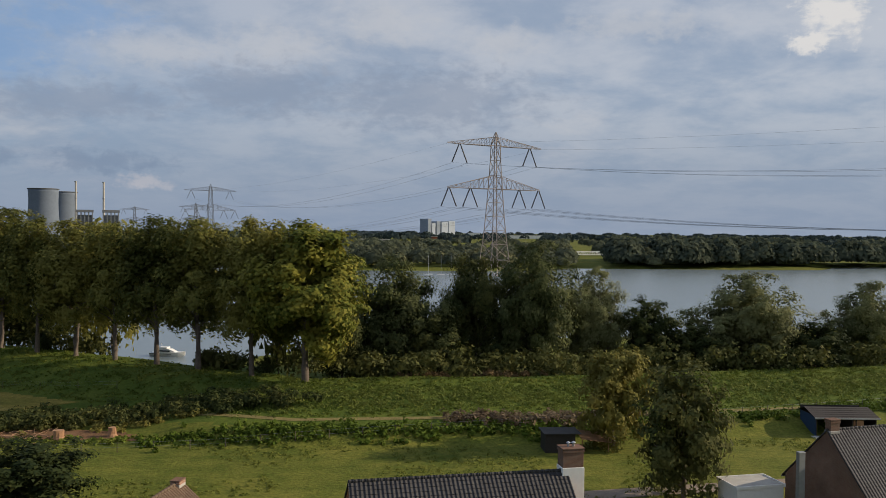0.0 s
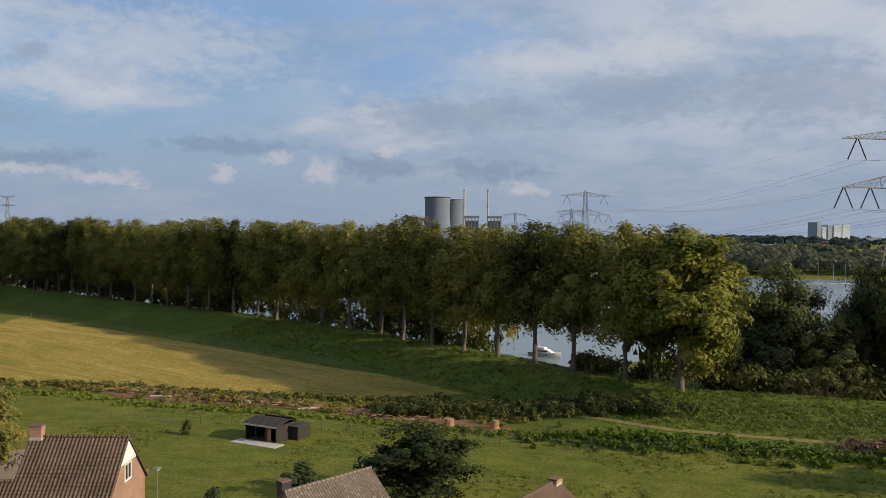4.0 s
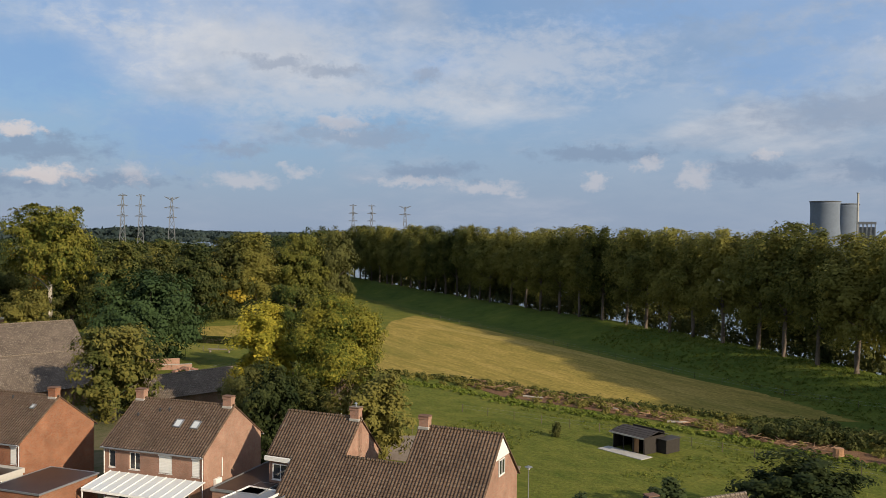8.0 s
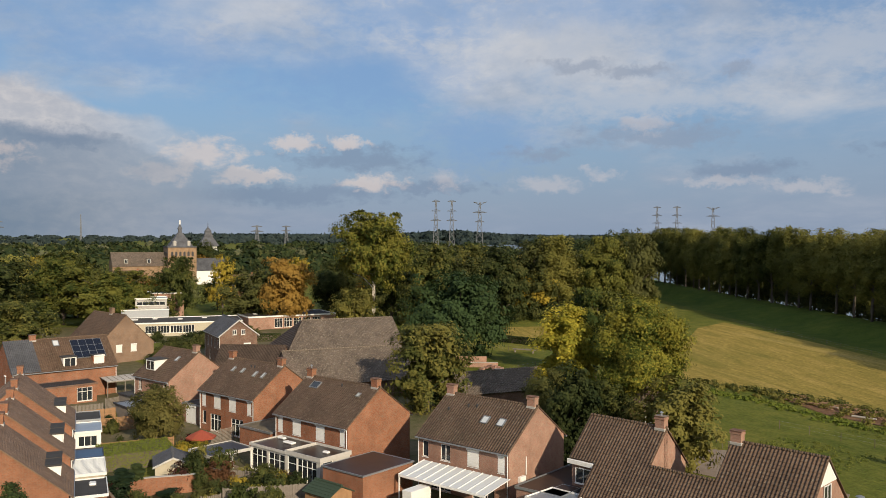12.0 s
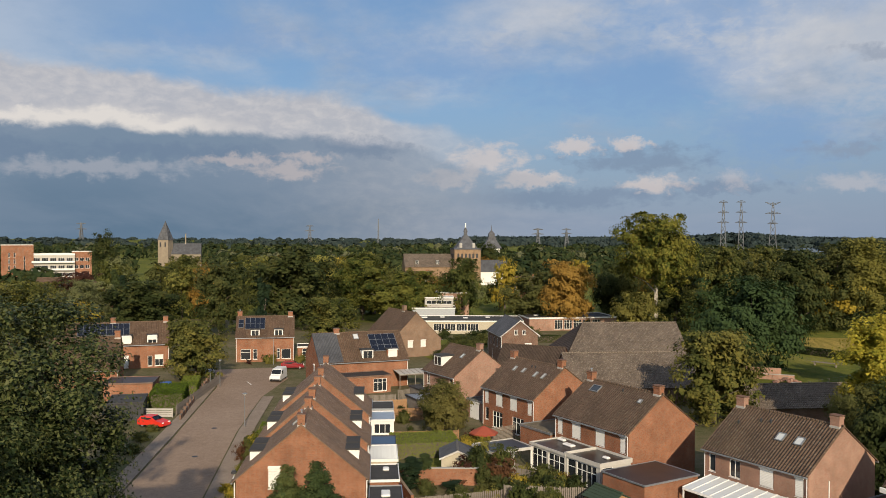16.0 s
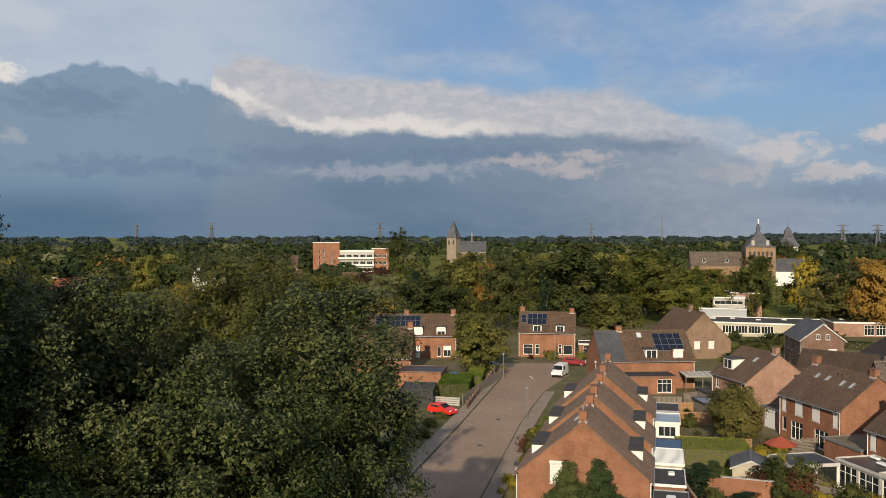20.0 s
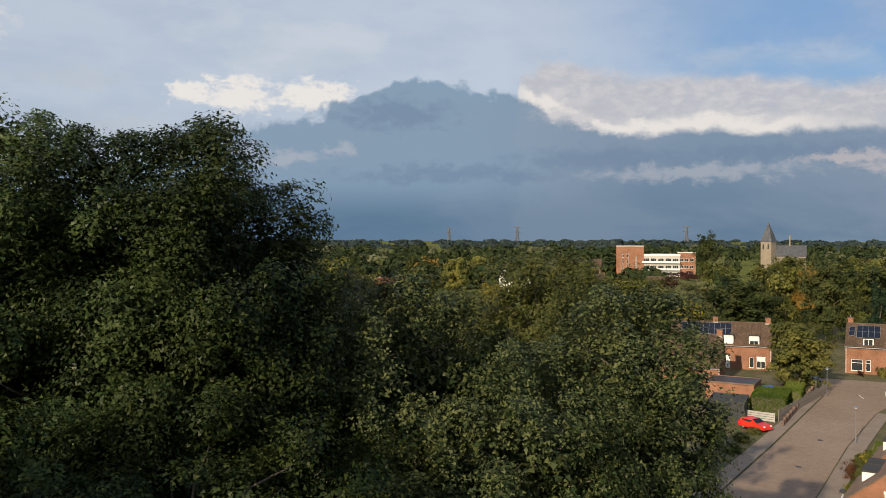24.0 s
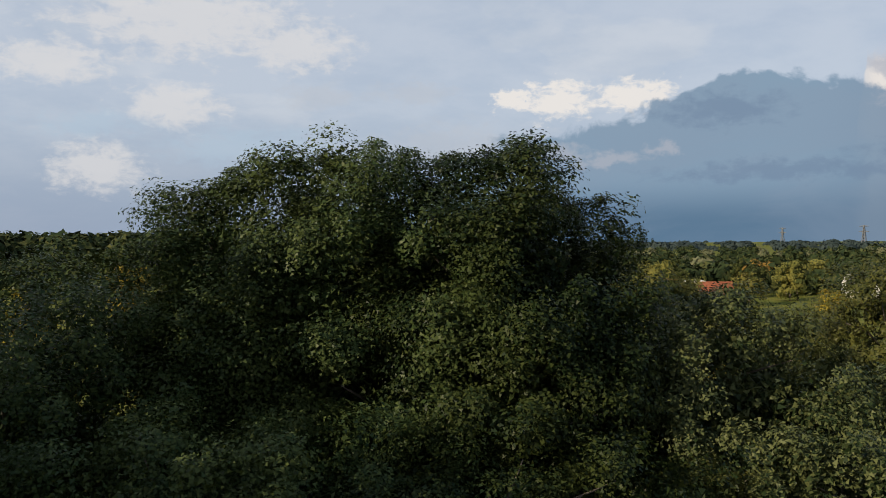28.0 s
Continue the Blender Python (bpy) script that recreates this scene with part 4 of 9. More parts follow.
    part("bumper", boxed(L / 2 - 0.1, -W / 2 + 0.05, 0.3, L / 2 + 0.06, W / 2 - 0.05, 0.52, bevel=0.05), DARK if van else paint, root)
    return root


def leaf_box(name, label, x, y, ang, w, d, h, mat, size=0.09, per=150, seed=0, category="hedge"):
    """A clipped hedge: leaves over all its faces, a few twigs standing out."""
    rng = np.random.default_rng(seed)
    area = 2 * (w + d) * h + w * d
    n = int(area * per)
    pick = rng.random(n) * area
    u, v = rng.random(n), rng.random(n)
    P = np.zeros((n, 3))
    Nn = np.zeros((n, 3))
    lim = np.cumsum([w * d, w * h, w * h, d * h, d * h])
    k = np.searchsorted(lim, pick)
    k = np.minimum(k, 4)
    for j, (px, py, pz, nn) in enumerate((((u - .5) * w, (v - .5) * d, 0 * u + h, (0, 0, 1)), ((u - .5) * w, 0 * u - d / 2, v * h, (0, -1, 0)), ((u - .5) * w, 0 * u + d / 2, v * h, (0, 1, 0)), (0 * u - w / 2, (u - .5) * d, v * h, (-1, 0, 0)), (0 * u + w / 2, (u - .5) * d, v * h, (1, 0, 0)))):
        m = k == j
        P[m] = np.stack([px, py, pz], 1)[m]
        Nn[m] = nn
    P += Nn * rng.normal(scale=0.05, size=(n, 1)) - Nn * 0.05
    nrm = Nn + rng.normal(size=(n, 3)) * 0.6
    nrm /= np.linalg.norm(nrm, axis=1)[:, None]
    a = np.cross(nrm, rng.normal(size=(n, 3)))
    a /= np.linalg.norm(a, axis=1)[:, None] + 1e-9
    b = np.cross(nrm, a)
    s = (size * (0.6 + 0.8 * rng.random(n)))[:, None]
    root = thing(name, pose(x, y, 0.03, 0, 0, ang), label, category)
    quads_part("leaves", np.stack([P - a * s, P - b * s * 0.6, P + a * s, P + b * s * 0.6], 1), mat, root)
    part("inner_wood", boxed(-w / 2 + 0.12, -d / 2 + 0.12, 0, w / 2 - 0.12, d / 2 - 0.12, h - 0.14, bevel=0.05), BARK, root)
    return root


# ---- plants ----
def tris_part(name, V, mat, parent=None, label=""):
    """One mesh of loose triangles from an (n, 3, 3) array."""
    n = len(V)
    me = bpy.data.meshes.new(name)
    me.vertices.add(n * 3)
    me.vertices.foreach_set("co", np.ascontiguousarray(V, dtype=np.float32).ravel())
    me.loops.add(n * 3)
    me.loops.foreach_set("vertex_index", np.arange(n * 3, dtype=np.int32))
    me.polygons.add(n)
    me.polygons.foreach_set("loop_start", np.arange(0, n * 3, 3, dtype=np.int32))
    me.update(calc_edges=True)
    me.materials.append(mat)
    ob = new(name, me)
    ob.parent = parent
    if label:
        ob["label"] = label
    return ob


def leaf_cloud(rng, centres, radii, per, size, flat=0.8, up=0.45, rough=0.42, hubs=None, mid=None):
    """Pointed leaves (loose triangles) over the upper shells of many clumps."""
    n = len(centres) * per
    c = np.repeat(centres, per, axis=0)
    r = np.repeat(radii, per)[:, None]
    d = rng.normal(size=(n, 3))
    d[:, 2] += up
    d /= np.linalg.norm(d, axis=1)[:, None]
    p = c + d * r * (1.22 * rng.random((n, 1)) ** 0.55) * np.array([1, 1, flat])
    if hubs is not None:                                   # leaves face away from the middle of their bough
        q = p - np.repeat(hubs, per, axis=0)
        d = d * 0.4 + 0.75 * q / (np.linalg.norm(q, axis=1)[:, None] + 1e-6)
    if mid is not None:                                    # and from the middle of the crown
        q = p - mid
        d = d + 0.55 * q / (np.linalg.norm(q, axis=1)[:, None] + 1e-6)
    nrm = d + rng.normal(size=(n, 3)) * rough + np.array([0, 0, 0.22])
    nrm /= np.linalg.norm(nrm, axis=1)[:, None]
    a = np.cross(nrm, rng.normal(size=(n, 3)))
    a /= np.linalg.norm(a, axis=1)[:, None] + 1e-9
    b = np.cross(nrm, a)
    s = (size * (0.6 + 0.8 * rng.random(n)))[:, None]
    return np.stack([p + a * s * 1.3, p - a * s * 0.7 + b * s * 0.75, p - a * s * 0.7 - b * s * 0.75], axis=1)


def skin(bm, spine, radii, seg, root=None):
    """A tapered skin along a line of points; its foot is joined to the vertex root."""
    rows = []
    for k, (p, r) in enumerate(zip(spine, radii)):
        d = spine[min(k + 1, len(spine) - 1)] - spine[max(k - 1, 0)]
        q = d.to_track_quat("Z", "Y").to_matrix()
        rows.append([bm.verts.new(p + q @ Vector((math.cos(2 * math.pi * j / seg) * r, math.sin(2 * math.pi * j / seg) * r, 0))) for j in range(seg)])
    for a, b in zip(rows, rows[1:]):
        for j in range(seg):
            bm.faces.new((a[j], a[(j + 1) % seg], b[(j + 1) % seg], b[j]))
    bm.faces.new(rows[-1])
    if root:
        for j in range(seg):
            bm.faces.new((root, rows[0][(j + 1) % seg], rows[0][j]))
    return rows


def limb_tree(bm, rng, height, r, centres, limbs, fork_at):
    """A tapered, slightly bent trunk and limbs that grow out of it into the boughs."""
    spine = [Vector((0, 0, -0.3))]
    top = height * 0.78
    lean = rng.normal(size=2) * height * 0.012
    for k in range(1, 8):
        t = k / 7
        spine.append(Vector((lean[0] * t * k * 0.4 + rng.normal() * 0.06, lean[1] * t * k * 0.4 + rng.normal() * 0.06, top * t)))
    rows = skin(bm, spine, [r * (1.15 - 0.14 * k) for k in range(8)], 8)
    order = rng.permutation(len(centres))[:limbs]
    for i in order:
        c = Vector(centres[i])
        zs = max(fork_at * 0.9, min(top * 0.95, c.z - 0.55 * math.hypot(c.x, c.y) - 0.6))
        k = min(6, int(zs / top * 7))
        a = spine[k].lerp(spine[k + 1], zs / top * 7 - k)
        near = min((v for row in rows[k:k + 2] for v in row), key=lambda v: (v.co - a.lerp(c, 0.2)).length)
        m = a.lerp(c, 0.5) + Vector((0, 0, 0.10 * (c - a).length)) + Vector(rng.normal(size=3) * 0.15)
        rr = max(0.03, r * 0.42 * (1 - 0.6 * zs / height))
        skin(bm, [a, m, a.lerp(c, 0.95)], [rr, rr * 0.62, rr * 0.25], 6, near)


def tree_kind(name, seed, height, width, bare, leaf, mat, clumps, per, clump, shape="round", bark=None, trunk=0.3, limbs=14, core=1.0, label="", category="tree", boughs=0, rough=0.34, flat=0.8):
    """A tree: tapered trunk with limbs, boughs round it, each of many leaf clumps. bare: where the crown begins."""
    rng = np.random.default_rng(seed)
    nb = boughs or max(6, clumps // 5)
    rb = 0.36 * min(width, (height - bare) * 1.3) / math.sqrt(nb / 6)
    hw, zt = width / 2 - 0.55 * rb - 0.4 * clump, height - bare - 0.4 * rb - 0.5 * clump
    rb *= 0.6 if shape in ("cone", "column") else 1.12
    bs, gap, tries = [], 0.95 * rb, 0
    while len(bs) < nb:
        tries += 1
        if tries % 40 == 0:
            gap *= 0.9
        v = rng.uniform(-1, 1, 3)
        t = (v[2] + 1) / 2
        if shape == "round":
            lim = math.sqrt(max(0, 1 - v[2] ** 2)) if v[2] > 0 else math.sqrt(1 - (0.8 * v[2]) ** 2)
        elif shape == "dome":                              # broad-shouldered
            lim = (1 - v[2] ** 2.3) ** 0.5 if v[2] > 0 else math.sqrt(1 - (0.7 * v[2]) ** 2)
        elif shape == "poplar":
            lim = min(1.0, 0.45 + 1.4 * t) * (1.0 if t < 0.42 else math.sqrt(max(0, 1 - ((t - 0.42) / 0.60) ** 2)))
        elif shape == "cone":
            lim = 1.0 - t * 0.93
        elif shape == "column":
            lim = min(1, 0.5 + 2 * t) * (1 - max(0, (t - 0.7) / 0.32) ** 2 if t > 0.7 else 1)
        else:                                              # broad, flat-topped
            lim = math.sqrt(max(0, 1 - max(0, v[2]) ** 2.5)) * (1 if v[2] > -0.3 else math.sqrt(max(0, 1 - (v[2] + 0.3) ** 2 / 0.5)))
        q = math.hypot(v[0], v[1])
        lump = 1 + 0.13 * noise.noise(Vector((v[0] * 1.6 + seed, v[1] * 1.6, v[2] * 1.6)))
        if q > lim * lump or (q < lim * 0.66 and t < 0.84 and rng.random() < 0.9):
            continue
        p = np.array((v[0] * hw * lump, v[1] * hw * lump, bare + 0.35 * rb + t * (zt - 0.35 * rb)))
        if any(np.linalg.norm(p - o) < gap for o in bs):
            continue
        bs.append(p)
    bs = np.array(bs)
    which = np.arange(clumps) % nb
    out = bs[which] - np.array([0, 0, bare + zt * 0.4])
    out /= np.linalg.norm(out, axis=1)[:, None] + 1e-6
    off = rng.normal(size=(clumps, 3))
    off *= np.minimum(1, 1.5 / np.linalg.norm(off, axis=1))[:, None]
    off += out * 0.3
    size = (0.75 + 0.5 * rng.random(nb))[which][:, None]
    cs = bs[which] + off * rb * 0.6 * size * np.array([1, 1, 0.8])
    rad = clump * (0.6 + 0.7 * rng.random(clumps))
    root = thing(name, Matrix(), label, category)
    bm = bmesh.new()
    limb_tree(bm, rng, height, trunk, bs, limbs, max(bare, height * 0.1))
    part("trunk", bm, bark or BARK, root, smooth=True)
    V = leaf_cloud(rng, cs, rad, per, leaf, flat, rough=rough, hubs=bs[which] - out * rb * 0.5, mid=np.array([0, 0, bare + zt * 0.35]))
    if core:
        # coarse inner leaves deep in the shade, so that the crown is closed
        mid = np.array([0, 0, bare + (height - bare) * 0.45])
        for part_of, lo, hi, grow, share in ((0.6, 0.72, 0.95, 1.4, 0.22), (0.7, 0.25, 0.78, 1.9, 0.24)):
            inner = cs[rng.permutation(clumps)[:int(clumps * part_of)]]
            inner = mid + (inner - mid) * (lo + (hi - lo) * rng.random((len(inner), 1)))
            V = np.concatenate([V, leaf_cloud(rng, inner, np.full(len(inner), clump), max(6, int(per * share * core)), leaf * grow, rough=0.8)])
    # the crown keeps to the width and height it was given
    far = np.percentile(np.hypot(V[:, 0, 0], V[:, 0, 1]), 96) / (width / 2)
    V[:, :, :2] /= far
    tip = height - min(0.8, 0.04 * height)
    V[:, :, 2] = bare + (V[:, :, 2] - bare) * (tip - bare) / (np.percentile(V[:, 0, 2], 99.8 if shape in ("cone", "column") else 97) - bare)
    V[:, :, 2] -= 0.45 * np.maximum(0, V[:, :1, 2] - tip)
    tris_part("crown", V, mat, root)
    return root


KINDS = {}


def plant(kind, x, y, z=0.0, scale=1.0, turn=0.0, sz=1.0, label=""):
    """A copy of a kind of plant; the first one moves to its place itself."""
    src, used = KINDS[kind]
    m = pose(x, y, z, 0, 0, turn)
    if used:
        ob = copy_thing(src, m)
    else:
        ob = src
        KINDS[kind] = (src, True)
        ob.matrix_basis = m
    ob.scale = (scale, scale, scale * sz)
    if label:
        ob["label"] = label
    return ob

# ---- the land: one sheet, with the dike, the river bed and the far shore ----
CREST = [(1500, 800), (300, 212), (140, 152), (78, 130), (52, 126), (25, 121.5), (-12.6, 119.5), (-28, 128), (-51, 142), (-77, 157), (-121, 177), (-169, 192), (-235, 216), (-335, 255), (-600, 365), (-1800, 860)]
FAR_X, FAR_Y = (-1800, -500, -250, -30, 60, 255, 400, 1500), (1500, 720, 620, 515, 525, 575, 600, 1300)


def sstep(a, b, v):
    t = np.clip((v - a) / (b - a), 0, 1)
    return t * t * (3 - 2 * t)


def dike_side(X, Y):
    """Distance from the crest line, positive on the river side."""
    best, sign = np.full(X.shape, 1e9), np.ones(X.shape)
    for (ax, ay), (bx, by) in zip(CREST, CREST[1:]):
        ux, uy = bx - ax, by - ay
        t = np.clip(((X - ax) * ux + (Y - ay) * uy) / (ux * ux + uy * uy), 0, 1)
        d = np.hypot(X - ax - t * ux, Y - ay - t * uy)
        s = np.where(ux * (Y - ay) - uy * (X - ax) < 0, 1.0, -1.0)
        closer = d < best
        sign = np.where(closer, s, sign)
        best = np.minimum(best, d)
    return best * sign


def land_height(X, Y):
    X, Y = np.asarray(X, float), np.asarray(Y, float)
    d = dike_side(X, Y)
    wide = np.interp(X, (-60, 0), (17, 13))
    h = 3.0 * sstep(-wide, -2.5, d)
    berm = sstep(-34, -22, X)                              # below the meadow's dike: a low bank, a track, then the slope
    h = h * (1 - berm) + berm * (1.25 * sstep(-26, -20.5, d) + 1.75 * sstep(-14.5, -2.0, d))
    h = np.where(d > 0, 3.0 - 2.3 * sstep(2.5, 11, d), h)
    bank = np.interp(X, (-34, -4), (13, 62))
    far = Y - np.interp(X, FAR_X, FAR_Y)
    wet = sstep(bank, bank + 7, d) * (1 - sstep(-4, 8, far))
    h = h * (1 - wet) - 3.0 * wet
    bumps = 0.12 * np.sin(X * 0.21 + 1) * np.sin(Y * 0.17) + 0.06 * np.sin(X * 0.6) * np.cos(Y * 0.5)
    return h + bumps * sstep(-4, -12, d) * 0 + np.where(np.abs(d) < 14, bumps, 0)


def z_at(x, y):
    return float(land_height([x], [y])[0])


def graded(lo, hi, a, b, fine, grow=1.17):
    v = list(np.arange(a, b + 0.1, fine))
    s = fine
    while v[-1] < hi:
        s *= grow
        v.append(min(hi, v[-1] + s))
    s = fine
    while v[0] > lo:
        s *= grow
        v.insert(0, max(lo, v[0] - s))
    return np.array(v)


gx, gy = graded(-4800, 4800, -270, 120, 2.2), graded(-4800, 4800, 88, 250, 1.6)
X, Y = np.meshgrid(gx, gy)
Z = land_height(X, Y)
nx = len(gx)
verts = np.stack([X, Y, Z], -1).reshape(-1, 3)
ii = (np.arange(len(gy) - 1)[:, None] * nx + np.arange(nx - 1)[None, :]).ravel()
faces = np.stack([ii, ii + 1, ii + nx + 1, ii + nx], 1)
ground = raw_part("ground", verts.tolist(), faces.tolist(), GRASS, smooth=True)
tagged(ground, "flat green meadow land rising to a grassy dike", "ground", "", "structure")
ground.data.materials.append(DIKE_GRASS)
cx, cy = X[:-1, :-1] + 1, Y[:-1, :-1] + 1
dd = dike_side(cx, cy).ravel()
ground.data.polygons.foreach_set("material_index", (np.abs(dd + 1) < 19).astype(np.int32))

water = sheet("water", [(-2000, 100), (2000, 100), (2000, 1400), (-2000, 1400)], -1.0, WATER, "calm grey river water beyond the dike", "river", drop=0.05)

# mown hay field, its near edge along the ditch
sheet("hay_field", [(-38, 124.0), (-57, 110.6), (-98, 104), (-116, 97), (-131, 96.5), (-150, 121), (-183, 154), (-192, 171), (-149.6, 159.5), (-110, 146), (-76.7, 133.5)], 0.05, HAY, "mown yellow hay field below the dike", "field")
sheet("hay_field", [(-203.8, 105.2), (-200.9, 118.4), (-179.3, 107.7), (-163, 101.5), (-168, 96), (-184.2, 92.6)], 0.05, HAY, "small mown hay field between the trees", "field")
# ditch side with bare earth
sheet("earth_strip", [(-101, 100), (-88, 96.5), (-60, 100.5), (-28, 98), (-28, 101.5), (-45, 105), (-75, 105), (-98, 103)], 0.045, EARTH, "bare reddish earth along the ditch", "earth")


def strip(name, line, half, mat, label, category, lift=0.05):
    """A track that lies on the land, along a line."""
    vs, n = [], 0
    for (ax, ay), (bx, by) in zip(line, line[1:]):
        L = math.hypot(bx - ax, by - ay)
        ux, uy = (bx - ax) / L, (by - ay) / L
        for k in range(int(L // 2)):
            x, y = ax + ux * 2 * k, ay + uy * 2 * k
            for q in (-half, 0.0, half):
                vs.append((x - uy * q, y + ux * q, z_at(x - uy * q, y + ux * q) + lift))
            n += 1
    faces = [(3 * k + j, 3 * k + 3 + j, 3 * k + 4 + j, 3 * k + 1 + j) for k in range(n - 1) for j in (0, 1)]
    return tagged(raw_part(name, vs, faces, mat), label, category, "", "structure")


strip("dike_path", [(-26, 107.5), (-12, 103.2), (25, 105.0), (52, 109.2), (80, 114), (140, 136)], 0.75, DRY, "dry trodden track along the foot of the dike", "path")

# ---- street and gardens ----
sheet("village_ground", [(-66, -60), (-66, 30), (-40, 50), (-58, 60), (-118, 48), (-170, 34), (-230, 60), (-260, -70), (-190, -90), (-120, -60)], 0.03, GARDEN, "garden soil, lawn and paving between the houses", "ground")
sheet("road", [(-60, -23), (-60, -14.6), (-110, -16.8), (-133, -16.8), (-150, -14.5), (-158, -17), (-162, -19), (-160, -29), (-142, -25.2), (-107, -24)], 0.06, ASPHALT, "grey brick-paved village street", "road")
sheet("pavement", [(-60, -14.4), (-60, -12.6), (-112, -14.8), (-133, -15), (-133, -16.6), (-110, -16.6)], 0.14, PAVING, "paved footway with a kerb beside the street", "pavement")
sheet("pavement", [(-60, -23.2), (-60, -25.2), (-107, -26), (-142, -27), (-142, -25.4), (-107, -24.2)], 0.14, PAVING, "paved footway with a kerb beside the street", "pavement")

# ---- houses ----
def house(name, label, x, y, ang, L, D, eave, ridge, brick, tile, openings=(), chimneys=(), lights=(), z=0.0, group="village houses", over=0.3, ridge_y=0.0, gutters=True, category="house", white_verge=False, pipes=True):
    """openings: (face, u, z, w, h, mullions, shutter); chimneys: (x, y, top, pots); lights: (x, share up the slope, side, w, h)."""
    root = thing(name, pose(x, y, z, 0, 0, ang), label, category, group)
    bm = bmesh.new()
    pitched_wall(bm, L, D, eave, ridge, [o[:5] for o in openings], ridge_y)
    part("wall", bm, brick, root)
    for f, u, zz, w, h, mull, sh in openings:
        window(root, FACE[f](L, D), u, zz, w, h, mull, sh, rail=h > 1.9)
    gable_roof(root, L, D, eave, ridge, tile, over, ridge_y=ridge_y, gutters=gutters)
    for cx, cy, top, pots in chimneys:
        chimney(root, cx, cy, eave, top, brick, pots=pots)
        # white mortar at the foot of the stack
        part("flashing", boxed(cx - 0.5, cy - 0.37, ridge - 0.2, cx + 0.5, cy + 0.37, ridge + 0.05, bevel=0.03), CONCRETE, root)
    pit = math.degrees(math.atan2(ridge - eave, D / 2))
    for lx, s, side, w, h in lights:
        yy = (D / 2) * (1 - s)
        skylight(root, lx, -yy if side > 0 else yy, eave + (ridge - eave) * s + 0.1, pit if side > 0 else 180 - pit, w, h, PALE_PANE if w < 1.2 else None)
    for sx in (-1, 1):
        if not pipes:
            break
        bm = bmesh.new()
        px = sx * (L / 2 - 0.12)
        tube(bm, (px, -D / 2 - 0.07, 0.1), (px, -D / 2 - 0.07, eave - 0.35), 0.045, 0.045, 6)
        tube(bm, (px, -D / 2 - 0.07, eave - 0.35), (px, -D / 2 - over - 0.03, eave - 0.15), 0.045, 0.045, 6)
        part("rain_pipe", bm, WHITE, root)
    return root


def vent(parent, x, s, D, eave, ridge):
    """A small dark roof vent on the front slope."""
    y, z = -(D / 2) * (1 - s), eave + (ridge - eave) * s
    bm = bmesh.new()
    tube(bm, (x, y, z), (x, y, z + 0.34), 0.09, 0.08, 8)
    tube(bm, (x, y, z + 0.34), (x, y, z + 0.42), 0.15, 0.06, 8)
    part("roof_vent", bm, DARK, parent)


def up(us, z=3.1, w=1.4, h=1.6, mull=0, shut=0.96):
    return [("F", u, z, w, h, mull, shut) for u in us]


# the row of semi-detached houses
ob = house("house", "semi-detached pale brick house, one shutter down", -75.9, 38.2, 27, 11.0, 9.4, 5.2, 8.6, BRICK_PALE, TILE,
           [("F", -4.55, 3.1, 0.75, 1.6, 0, 0), ("F", -2.0, 3.1, 1.2, 1.6, 1, 0)] + up((1.4,)) + up((4.65,), w=0.8) + [("F", -2.6, 0.15, 2.6, 2.2, 2, 0), ("F", 2.6, 0.15, 2.6, 2.2, 2, 0)],
           [(-5.0, 0, 9.6, 0), (4.9, 0, 9.6, 0)], [(1.0, 0.52, 1, 0.8, 0.95), (2.9, 0.52, 1, 0.8, 0.95)], group="semi-detached row")
for q in ((-1.9, 0.74), (-0.9, 0.76), (-3.9, 0.6)):
    vent(ob, *q, 9.4, 5.2, 8.6)
part("air_conditioner", boxed(5.502, -3.3, 2.0, 5.85, -2.4, 2.65, bevel=0.03), WHITE, ob, "white air conditioner box on the gable")
bm = bmesh.new()
tube(bm, (5.56, -2.0, 2.6), (5.56, -2.0, 4.3), 0.05, 0.05, 6)
part("flue_pipe", bm, WHITE, ob)
ob = house("house", "semi-detached orange brick house, shutters down", -91.3, 27.5, 26.5, 11.6, 9.4, 5.2, 8.6, BRICK, TILE,
           up((-4.95,), w=0.8) + up((-2.2, 1.6)) + up((5.0,), w=0.75) + [("F", -3.2, 0.15, 2.6, 2.2, 2, 0), ("F", 2.0, 0.15, 2.6, 2.2, 2, 0)],
           [(-5.2, 0, 9.6, 1), (5.2, 0, 9.6, 0)], [(-3.3, 0.78, 1, 1.35, 1.0), (3.9, 0.72, 1, 0.5, 0.55)], group="semi-detached row")
vent(ob, 0.6, 0.86, 9.4, 5.2, 8.6)
ob = house("house", "semi-detached orange brick house, four small skylights", -109.4, 21.5, 27, 11.0, 9.4, 5.2, 8.6, BRICK, TILE,
           up((-4.6,), w=0.8) + up((-1.8, 1.3)) + up((4.6,), w=0.8) + [("F", -4.6, 0.9, 0.8, 1.6, 0, 0), ("F", -2.2, 0.2, 2.2, 2.1, 2, 0), ("F", 2.2, 0.2, 2.4, 2.1, 2, 0), ("F", 4.8, 1.2, 0.7, 1.1, 0, 0)],
           [(-5.0, 0, 9.6, 0), (4.9, 0, 9.6, 0)], [(-2.6, 0.66, 1, 0.5, 0.8), (-0.7, 0.66, 1, 0.5, 0.8), (2.0, 0.62, 1, 0.5, 0.9), (3.6, 0.62, 1, 0.5, 0.9)], group="semi-detached row")
for q in ((0.1, 0.8), (0.8, 0.8)):
    vent(ob, *q, 9.4, 5.2, 8.6)
